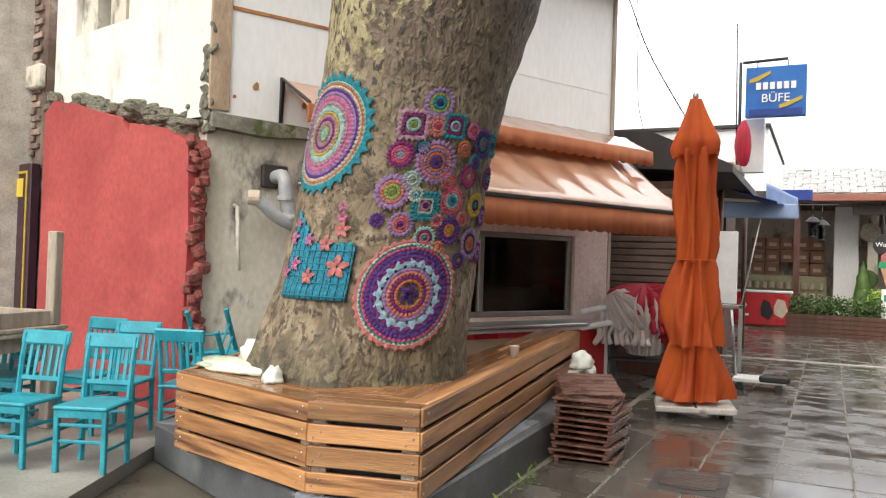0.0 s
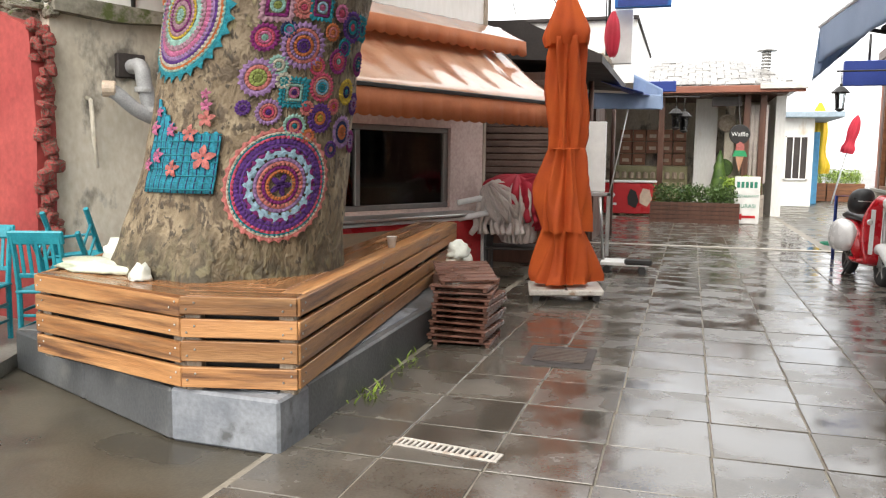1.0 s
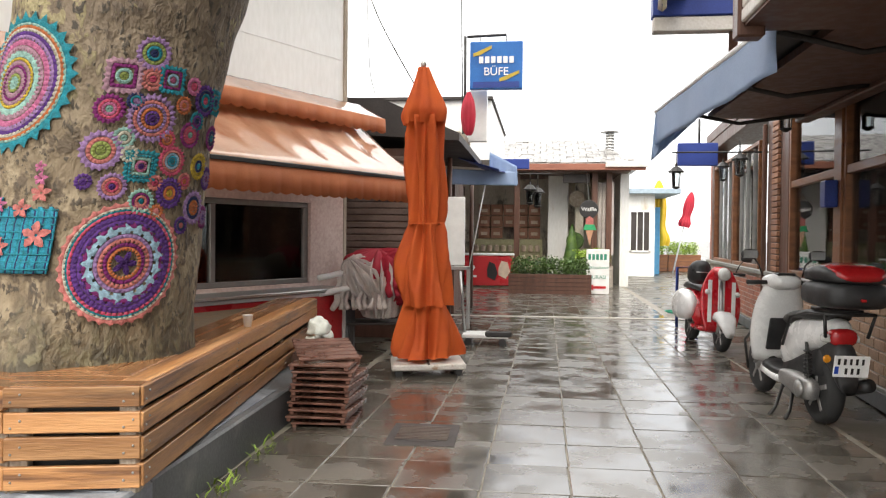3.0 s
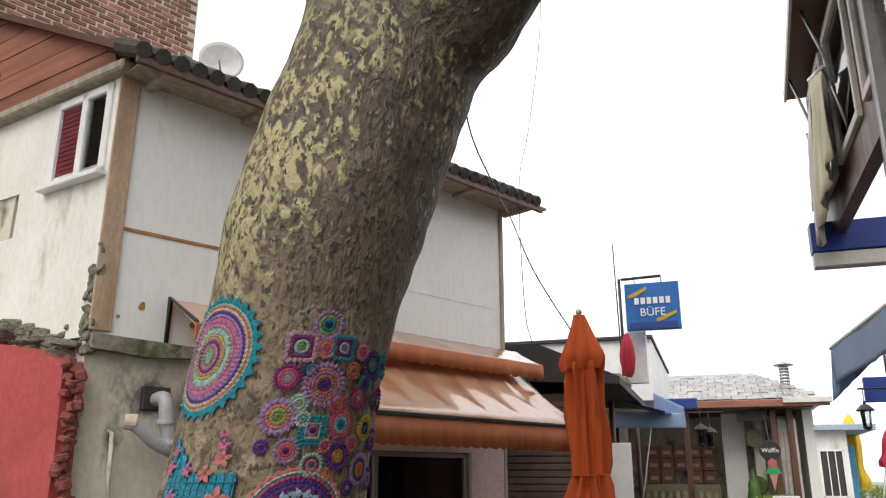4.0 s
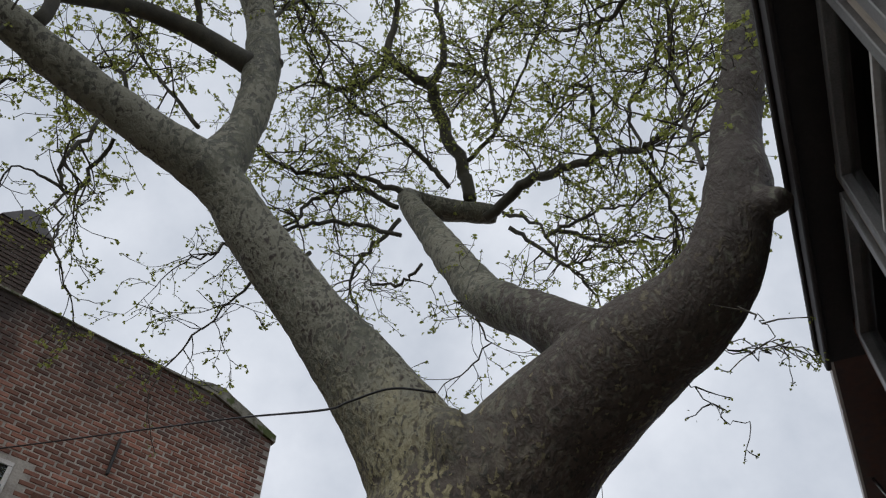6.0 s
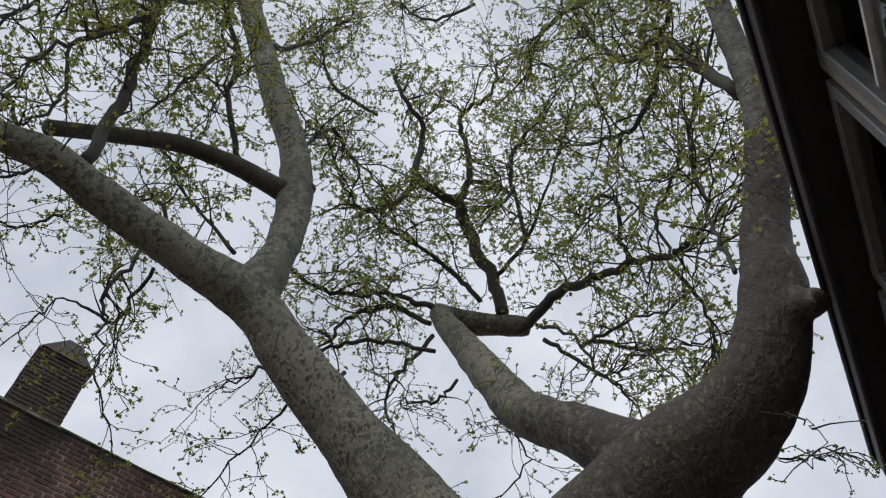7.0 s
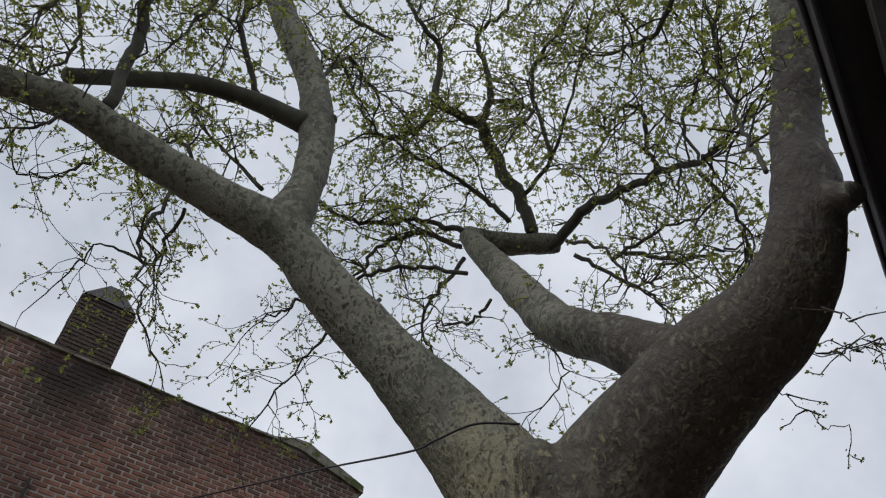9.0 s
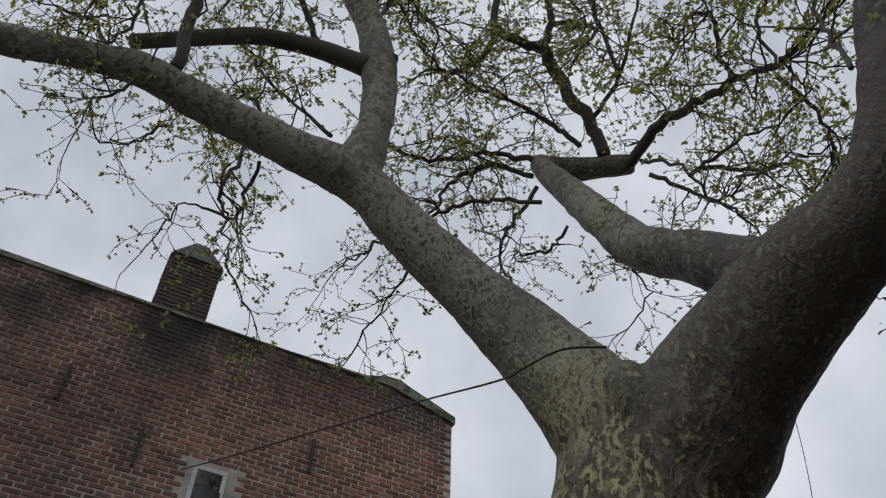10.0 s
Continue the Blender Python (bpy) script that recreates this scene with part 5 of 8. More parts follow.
def crochet_skirt():
    """The turquoise ribbed piece with pink crocheted flowers."""
    m = thing("crochet_blanket", Matrix(), "turquoise ribbed crochet panel with coral flowers", "crochet")
    n = 62
    for k in range(n):
        th = -121 + k * 46 / n
        top = 1.57 + 0.012 * math.sin(k * 0.9) - (0.05 if k > 22 else -0.14 * (1 - k / 22))
        path = [(*on_bark(th, 1.2, 0, (top - 1.2) * j / 7, 0.02 + 0.004 * (j % 2)), 0.0052 + 0.0016 * (j % 2)) for j in range(8)]
        linked("rib", mesh_of("rib", *sweep(path, 6)), YARN["turquoise" if k % 5 else "teal"] if k % 6 else YARN["navy"], m, "", True)
    for j in range(9):
        path = [(*on_bark(-121 + k * 46 / 24, 1.22 + j * 0.037, 0, 0, 0.024 + 0.003 * (k % 2)), 0.0045) for k in range(25)]
        linked("band", mesh_of("band", *sweep(path, 5)), YARN["teal"], m, "", True)
    for th, z, s in ((-112, 1.4, 0.045), (-100, 1.33, 0.05), (-83, 1.39, 0.07), (-92, 1.52, 0.05), (-84, 1.60, 0.05), (-85, 1.67, 0.035), (-118, 1.55, 0.045), (-120, 1.35, 0.04), (-104, 1.54, 0.04), (-86, 1.73, 0.03), (-116, 1.64, 0.03)):
        verts, faces = [], []
        for p in range(5):
            a = 2 * math.pi * p / 5 + 0.3
            o = len(verts)
            for f, w, h in ((0.1, 0.14, 0.03), (0.6, 0.30, 0.046), (1.0, 0.08, 0.034)):
                for q in (-1, 1):
                    ra, rb = f * s * math.cos(a) - q * w * s * math.sin(a), f * s * math.sin(a) + q * w * s * math.cos(a)
                    verts.append(on_bark(th, z, ra, rb, h))
            faces += [(o, o + 1, o + 3, o + 2), (o + 2, o + 3, o + 5, o + 4)]
        linked("flower", mesh_of("flower", verts, faces), YARN["coral" if s > 0.045 else "pink"], m, "coral crochet flower", True)


crochet_skirt()


# ---- things on the planter ----
def crumpled(name, m, size, material, label, category, seed):
    rnd = random.Random(seed)
    t = thing(name, m, label, category)
    bm = bmesh.new()
    bmesh.ops.create_icosphere(bm, subdivisions=3, radius=1)
    for v in bm.verts:
        n = noise.noise(v.co * 2.3 + Vector((seed, 0, 0))) * 0.5 + noise.noise(v.co * 5.1) * 0.22
        v.co *= 1 + n
        v.co.z = max(v.co.z, -0.25)
        v.co = Vector((v.co.x * size[0], v.co.y * size[1], (v.co.z + 0.25) * size[2]))
    part("body", bm, material, t, "", True)
    return t


M_bag = surface("thin_white_plastic", (0.62, 0.64, 0.58), (0.78, 0.79, 0.72), 6, 0.3, 0.5, 30)
M_bag_g = surface("greenish_plastic", (0.50, 0.55, 0.42), (0.64, 0.68, 0.55), 6, 0.3, 0.5, 30)
crumpled("plastic_bag", pose(-3.3, 4.08, 0.735, 0, 0, -12), (0.3, 0.12, 0.055), M_bag_g, "crumpled pale plastic bag lying on the planter", "bag", 3)
crumpled("plastic_bag", pose(-3.28, 4.3, 0.735, 0, 0, 30), (0.12, 0.12, 0.15), M_bag, "crumpled white plastic bag on the planter", "bag", 8)
crumpled("paper_napkin", pose(-2.83, 3.86, 0.735, 0, 0, 10), (0.055, 0.05, 0.07), M_bag, "crumpled white paper napkin on the planter", "paper", 12)


def lathe(profile, n=20):
    """A bmesh turned about z from (r, z) points."""
    bm = bmesh.new()
    rings = []
    for r, z in profile:
        rings.append([bm.verts.new((max(r, 1e-4) * math.cos(2 * math.pi * k / n), max(r, 1e-4) * math.sin(2 * math.pi * k / n), z)) for k in range(n)])
    for a, b in zip(rings, rings[1:]):
        for k in range(n):
            bm.faces.new((a[k], a[(k + 1) % n], b[(k + 1) % n], b[k]))
    bm.faces.new(rings[0][::-1])
    bm.faces.new(rings[-1])
    return bm


cup = thing("paper_cup", pose(-2.15, 5.85, 0.737), "white paper cup standing on the planter edge", "cup")
part("body", lathe([(0.026, 0), (0.038, 0.085), (0.041, 0.087), (0.036, 0.083), (0.024, 0.006)]), M_white, cup, "", True)


# ---- turquoise chairs ----
def teal_chair():
    c = thing("wooden_chair", Matrix(), "turquoise painted wooden chair with a slatted back", "chair", "turquoise chairs by the wall")
    w, d, h = 0.40, 0.39, 0.45
    part("seat", solid((-w / 2, w / 2, -d / 2, d / 2, h - 0.028, h), bevel=0.01), M_teal, c)
    for sx in (-1, 1):
        part("leg", solid((sx * 0.175 - 0.019, sx * 0.175 + 0.019, -0.185, -0.147, 0, h - 0.028), bevel=0.006), M_teal, c)
        v, f = sweep([(sx * 0.175, 0.165, 0, 0.022), (sx * 0.175, 0.168, 0.44, 0.023), (sx * 0.178, 0.2, 0.7, 0.021), (sx * 0.18, 0.24, 0.88, 0.019)], 6)
        linked("leg", mesh_of("leg", v, f), M_teal, c)
        for z in (0.14, 0.27):
            part("stretcher", solid((sx * 0.175 - 0.01, sx * 0.175 + 0.01, -0.15, 0.15, z, z + 0.022), bevel=0.004), M_teal, c)
    for y, z in ((-0.166, 0.2), (-0.166, 0.31), (0.166, 0.24)):
        part("stretcher", solid((-0.17, 0.17, y - 0.009, y + 0.009, z, z + 0.022), bevel=0.004), M_teal, c)
    part("apron", solid((-0.18, 0.18, -0.185, -0.165, h - 0.08, h - 0.028), bevel=0.004), M_teal, c)
    part("top_rail", solid((-0.215, 0.215, -0.014, 0.014, -0.055, 0.055), bevel=0.012, m=pose(0, 0.235, 0.85, -14)), M_teal, c)
    part("lower_rail", solid((-0.17, 0.17, -0.01, 0.01, -0.018, 0.018), bevel=0.005, m=pose(0, 0.183, 0.56, -10)), M_teal, c)
    for k in range(5):
        x = -0.12 + 0.06 * k
        part("back_slat", solid((x - 0.014, x + 0.014, -0.006, 0.006, 0, 0.27), bevel=0.003, m=pose(0, 0.183, 0.555, -11)), M_teal, c)
    return c


chair = teal_chair()
chair.matrix_basis = pose(-4.16, 3.80, 0.085, 0, 0, 22) @ Matrix.Diagonal((0.86, 0.9, 0.9, 1))
for m in (pose(-4.64, 3.65, 0.085, 0, 0, 14), pose(-4.75, 4.55, 0.085, 0, 0, 20), pose(-5.2, 4.6, 0.085, 0, 0, 8), pose(-4.25, 4.72, 0.085, 0, 0, 200), pose(-5.5, 4.2, 0.085, 0, 0, 15), pose(-5.9, 4.4, 0.085, 0, 0, 10)):
    copy_thing(chair, m)
tilted = copy_thing(chair, pose(-4.26, 4.82, 0.93, 150, 6, 205))
tilted["label"] = "turquoise wooden chair turned over on another chair"


def timber_table(m, label, size=(1.1, 0.75, 0.74)):
    t = thing("wooden_table", m, label, "table")
    w, d, h = size
    for k in range(5):
        part("top_plank", solid((-w / 2, w / 2, -d / 2 + k * d / 5 + 0.003, -d / 2 + (k + 1) * d / 5 - 0.003, h - 0.03, h), bevel=0.005), M_grey_wood, t)
    for sx in (-1, 1):
        for sy in (-1, 1):
            part("leg", solid((sx * (w / 2 - 0.08) - 0.042, sx * (w / 2 - 0.08) + 0.042, sy * (d / 2 - 0.08) - 0.042, sy * (d / 2 - 0.08) + 0.042, 0, h - 0.03), bevel=0.008), M_grey_wood, t)
    for sy in (-1, 1):
        part("apron", solid((-w / 2 + 0.1, w / 2 - 0.1, sy * (d / 2 - 0.08) - 0.014, sy * (d / 2 - 0.08) + 0.014, h - 0.14, h - 0.03), bevel=0.004), M_grey_wood, t)
    for sx in (-1, 1):
        part("apron", solid((sx * (w / 2 - 0.08) - 0.014, sx * (w / 2 - 0.08) + 0.014, -d / 2 + 0.1, d / 2 - 0.1, h - 0.14, h - 0.03), bevel=0.004), M_grey_wood, t)
    return t


timber_table(pose(-5.75, 4.0, 0.085, 0, 0, 10), "weathered wooden table carrying an upturned one")
timber_table(pose(-5.75, 4.02, 1.57, 180, 0, 10), "weathered wooden table lying upturned, legs in the air", (1.1, 0.75, 0.74))


# ---- pipes, small awning and cables on the house ----
def drain_pipe():
    p = thing("drain_pipe", WALL, "grey plastic drain pipe elbow coming out of the wall", "pipe")
    tube("pipe", [(0.62, 0.1, 2.12, 0.06), (0.62, -0.1, 2.14, 0.06), (0.63, -0.16, 2.1, 0.062), (0.64, -0.17, 2.0, 0.062), (0.68, -0.17, 1.82, 0.062), (0.74, -0.17, 1.72, 0.064), (0.85, -0.17, 1.68, 0.064), (1.6, -0.17, 1.6, 0.064)], M_pvc, p, 14, "", 3)
    tube("branch", [(0.33, -0.1, 1.93, 0.056), (0.42, -0.14, 1.9, 0.058), (0.56, -0.17, 1.78, 0.058), (0.72, -0.17, 1.71, 0.058)], M_pvc, p, 14, "", 3)
    part("end_cap", lathe([(0.066, 0), (0.066, 0.09), (0.058, 0.1), (0.02, 0.09)], 14), M_cream, p, "cream pipe end").matrix_basis = pose(0.33, -0.1, 1.93, 90, 0, 60)
    for z in ((0.64, -0.17, 1.94), (0.7, -0.17, 1.78)):
        part("collar", lathe([(0.074, -0.02), (0.076, 0), (0.074, 0.02)], 14), M_pvc, p).matrix_basis = pose(*z)
    part("hole", solid((0.5, 0.74, -0.004, 0.06, 2.04, 2.24), bevel=0.01), M_dark, p, "dark hole in the wall")
    tube("thin_pipe", [(0.86, 0.02, 2.1, 0.014), (0.87, -0.04, 2.1, 0.014), (0.88, -0.05, 1.75, 0.014)], M_white, p, 8)
    tube("thin_pipe", [(0.26, 0.04, 1.86, 0.02), (0.26, -0.04, 1.84, 0.02), (0.27, -0.05, 1.5, 0.018), (0.29, -0.05, 1.3, 0.012)], M_old_plaster, p, 8)


M_cream = paint("cream_plastic", (0.55, 0.44, 0.34), 0.4)
drain_pipe()


def small_awning():
    a = thing("small_awning", WALL, "small copper-coloured awning on a black bracket", "awning")
    bm = bmesh.new()
    pts = [(0.68, -0.02, 3.0), (1.75, -0.02, 3.0), (1.75, -0.55, 2.72), (0.62, -0.55, 2.72)]
    f = bm.faces.new([bm.verts.new(p) for p in pts])
    q = bmesh.ops.extrude_face_region(bm, geom=[f])
    bmesh.ops.translate(bm, verts=[v for v in q["geom"] if isinstance(v, bmesh.types.BMVert)], vec=(0, 0, -0.02))
    part("cloth", bm, M_awn, a)
    part("valance", solid((0.62, 1.75, -0.57, -0.55, 2.56, 2.72), bevel=0.004), M_awn_val, a)
    for x in (0.64, 1.7):
        tube("bracket", [(x, -0.02, 2.55, 0.018), (x, -0.05, 3.0, 0.018), (x, -0.55, 2.73, 0.018)], M_black, a, 6)
        tube("bracket", [(x, -0.02, 3.02, 0.018), (x, -0.02, 2.52, 0.018)], M_black, a, 6)


small_awning()


# ---- the large kiosk awning ----
def kiosk_awning():
    a = thing("kiosk_awning", WALL, "wet copper-coloured double awning over the kiosk window", "awning")

    def sheet(name, x0, x1, y0, z0, y1, z1, xs, mat, label, sag=0.04, folds=0.0):
        bm = bmesh.new()
        nx, ny = 40, 10
        grid = []
        for i in range(nx + 1):
            row = []
            for j in range(ny + 1):
                s, t = i / nx, j / ny
                x = x0 + (x1 + xs * t - x0) * s - 0.0
                z = z0 + (z1 - z0) * t - sag * math.sin(math.pi * t) + folds * math.sin(s * 39 + 2 * math.sin(t * 3)) * t * (1 - t) * 3 + folds * 0.6 * math.sin(s * 83 + t * 5) * (1 - t)
                row.append(bm.verts.new((x, y0 + (y1 - y0) * t, z)))
            grid.append(row)
        for i in range(nx):
            for j in range(ny):
                bm.faces.new((grid[i][j], grid[i + 1][j], grid[i + 1][j + 1], grid[i][j + 1]))
        ob = part(name, bm, mat, a, label, True)
        so = ob.modifiers.new("cloth", "SOLIDIFY")
        so.thickness = 0.006

    def valance(x0, x1, y, z0, z1, mat, waves, depth):
        bm = bmesh.new()
        n = waves * 8
        up, lo = [], []
        for i in range(n + 1):
            x = x0 + (x1 - x0) * i / n
            yy = y + 0.012 * math.sin(i * 0.35)
            up.append(bm.verts.new((x, y, z0)))
            lo.append(bm.verts.new((x, yy, z1 - depth * abs(math.sin(math.pi * i / 8)))))
        for i in range(n):
            bm.faces.new((up[i], up[i + 1], lo[i + 1], lo[i]))
        ob = part("valance", bm, mat, a, "scalloped terracotta valance", True)
        so = ob.modifiers.new("cloth", "SOLIDIFY")
        so.thickness = 0.006

    sheet("cover", 1.9, 5.35, -0.02, 3.06, -0.55, 2.82, -0.12, M_awn, "upper awning cover", 0.0, 0.006)
    valance(1.9, 5.23, -0.55, 2.82, 2.66, M_awn_val, 22, 0.025)
    sheet("cloth", 1.9, 5.1, -0.2, 2.78, -1.25, 2.06, -0.1, M_awn, "wet shiny awning cloth", 0.02, 0.014)
    part("front_bar", solid((1.8, 5.02, -1.28, -1.23, 2.02, 2.06), bevel=0.006), M_black, a, "black front bar")
    valance(1.85, 5.0, -1.27, 2.03, 1.79, M_awn_val, 24, 0.02)
    for x in (2.1, 4.9):
        tube("arm", [(x, -0.02, 2.55, 0.02), (x + 0.1, -0.6, 2.35, 0.02), (x, -1.22, 2.03, 0.02)], M_steel, a, 8)
    part("box", solid((1.9, 5.3, -0.2, 0.0, 2.74, 2.86), bevel=0.01), M_awn_val, a)


kiosk_awning()


def satellite_dish():
    d = thing("satellite_dish", pose(-5.06, 7.15, 5.73, 0, 0, 0), "white satellite dish on the roof", "dish")
    bowl = part("bowl", lathe([(0.02, 0.0), (0.12, 0.015), (0.21, 0.05), (0.25, 0.07), (0.255, 0.075), (0.21, 0.06), (0.12, 0.025), (0.02, 0.01)], 28), M_dish, d, "", True)
    bowl.matrix_basis = pose(0, 0, 0.35, 84, 0, 40)
    tube("mast", [(0, 0.1, -0.6, 0.025), (0, 0.1, 0.35, 0.025)], M_steel, d, 8)
    tube("arm", [(0.02, 0.05, 0.05, 0.012), (0.2, -0.3, 0.2, 0.012)], M_steel, d, 6)


M_dish = paint("pale_grey_dish", (0.60, 0.60, 0.58), 0.4)
satellite_dish()


def cable(points, r, label):
    c = thing("cable", Matrix(), label, "cable", "overhead cables")
    linked("wire", mesh_of("wire", *sweep([(*p[:3], r) for p in smooth_path([(*p, r) for p in points], 10)], 5)), M_black, c, "", True)


cable([(-9.0, 5.2, 7.1), (-7.49, 5.1, 6.76), (-5.68, 5.01, 6.41), (-3.94, 4.65, 5.85), (-2.56, 3.95, 5.05), (-2.3, 3.88, 5.0), (-2.06, 4.02, 5.14), (-1.8, 4.2, 5.16)], 0.009, "black overhead cable tied round the tree limb")
cable([(-1.55, 5.3, 5.1), (-2.0, 6.84, 4.78), (-2.13, 8.37, 4.62), (-2.35, 10.0, 4.8), (-2.12, 10.22, 4.14), (-1.64, 10.0, 3.3), (-1.4, 10.4, 2.9)], 0.009, "thin black cable sagging past the house corner")
cable([(-1.6, 9.0, 9.5), (-1.67, 8.98, 7.09), (-1.85, 8.95, 5.64), (-1.99, 8.92, 4.83), (-1.98, 9.0, 3.4), (-1.95, 9.2, 3.0)], 0.005, "thin wire hanging in front of the house")


# ---- orange parasol, closed ----
def pleated(profile, folds, deep, n=96, seed=0, skew=0.0):
    """A gathered cloth hull turned about z: profile of (z, r), pleats that deepen where the cloth hangs free."""
    rnd = random.Random(seed)
    bm = bmesh.new()
    prof = smooth_path([(r, z, 0) for z, r in profile], 6)
    rings = []
    ph = [rnd.uniform(0, 6.28) for _ in range(4)]
    for i, (r, z, _) in enumerate(prof):
        s = i / len(prof)
        ring = []
        for k in range(n):
            a = 2 * math.pi * k / n
            w = 1 - 2 * abs(math.sin(folds * a / 2 + ph[0] + skew * s)) + 0.5 * math.sin((folds * 2 + 1) * a + ph[1] - s * 2) + 0.6 * math.sin(2 * a + ph[2] + s * 4)
            rr = r * (1 + deep * w)
            ring.append(bm.verts.new((rr * math.cos(a), rr * math.sin(a), z + 0.03 * deep * math.sin(folds * a + ph[3]) * (1 if i < 4 else 0))))
        rings.append(ring)
    for a, b in zip(rings, rings[1:]):
        for k in range(n):
            bm.faces.new((a[k], a[(k + 1) % n], b[(k + 1) % n], b[k]))
    bm.faces.new(rings[-1])
    return bm


def orange_parasol():
    p = thing("parasol", pose(-1.2, 8.37, 0, 0, -1.2, 12), "closed orange canvas parasol tied at the middle", "parasol")
    part("base_plate", solid((-0.37, 0.37, -0.3, 0.3, 0.07, 0.13), bevel=0.012), M_grate, p, "worn white base plate")
    part("base_seam", solid((-0.012, 0.012, -0.3, 0.3, 0.128, 0.134)), M_dark, p)
    for x in (-0.3, 0.3):
        for y in (-0.24, 0.24):
            bm = lathe([(0.035, -0.015), (0.04, 0), (0.035, 0.015)], 12)
            part("caster", bm, M_black, p).matrix_basis = pose(x, y, 0.04, 90, 0, 0)
    tube("pole", [(0, 0, 0.12, 0.028), (0, 0, 3.12, 0.026)], M_white, p, 12)
    part("lower_canvas", pleated([(0.17, 0.277), (0.3, 0.258), (0.55, 0.219), (0.72, 0.196)], 6, 0.3, seed=2), M_orange, p, "lower skirt of orange canvas", True)
    part("middle_canvas", pleated([(0.70, 0.243), (0.9, 0.246), (1.1, 0.231), (1.35, 0.177), (1.54, 0.142)], 7, 0.26, seed=5, skew=1.0), M_orange, p, "", True)
    part("upper_canvas", pleated([(1.52, 0.142), (1.75, 0.154), (2.1, 0.166), (2.4, 0.173), (2.62, 0.169)], 7, 0.27, seed=9, skew=1.5), M_orange, p, "", True)
    part("top_canvas", pleated([(2.55, 0.208), (2.64, 0.231), (2.72, 0.219), (2.9, 0.146), (3.08, 0.077), (3.12, 0.065)], 4, 0.15, seed=3), M_orange, p, "peaked orange canvas top", True)
    tube("tie", [(0.165 * math.cos(a / 3), 0.165 * math.sin(a / 3), 1.53, 0.007) for a in range(20)], M_orange, p, 6)
    part("finial", lathe([(0.012, 0), (0.03, 0.02), (0.034, 0.045), (0.02, 0.07)], 12), M_steel, p, "", True).matrix_basis = pose(0, 0, 3.12)


orange_parasol()


# ---- folded chairs, bundle, clutter by the kiosk ----
def folded_chair():
    c = thing("folded_chair", Matrix(), "wet brown folding chair lying flat in a stack", "chair", "stacked folding chairs")
    for x in (-0.2, 0.2):
        part("rail", solid((x - 0.016, x + 0.016, -0.27, 0.27, 0, 0.026), bevel=0.004), M_brown_plastic, c)
    for k in range(6):
        y = -0.24 + k * 0.09
        part("slat", solid((-0.225, 0.225, y - 0.034, y + 0.034, 0.026, 0.042), bevel=0.004), M_brown_plastic, c)
    return c


fc = folded_chair()
rnd = random.Random(31)
fc.matrix_basis = pose(-1.64, 6.2, 0.0, 0, 0, 4)
for k in range(1, 10):
    copy_thing(fc, pose(-1.64 + rnd.uniform(-0.025, 0.025), 6.2 + rnd.uniform(-0.03, 0.03), 0.047 * k, 0, 0, rnd.uniform(-4, 8)))
lean = copy_thing(fc, pose(-1.7, 6.28, 0.5, 9, 0, 24))
lean["label"] = "brown folding chair leaning against the planter"
for k, (x, y, z) in enumerate(((-2.02, 7.0, 0.45), (-1.98, 7.1, 0.62), (-2.0, 7.3, 0.5))):
    crumpled("cloth_bundle", pose(x, y, z - 0.08, 0, 0, k * 50), (0.1, 0.1, 0.11), M_bag, "pale cloth bundle tucked beside the planter", "cloth", 40 + k)
crate = thing("wooden_crate", pose(-2.03, 7.18, 0, 0, 0, 8), "low dark wooden crate beside the planter", "crate")
for k in range(4):
    part("slat", solid((-0.16, 0.16, -0.3, 0.3, 0.02 + k * 0.1, 0.10 + k * 0.1), bevel=0.006), M_dark_wood, crate)

M_grey_cloth = surface("grey_beige_canvas", (0.46, 0.40, 0.37), (0.64, 0.58, 0.54), 4, 0.85, 0.2, 90)
M_red_cloth = surface("red_parasol_cloth", (0.36, 0.012, 0.03), (0.46, 0.02, 0.045), 4, 0.7, 0.15, 90)


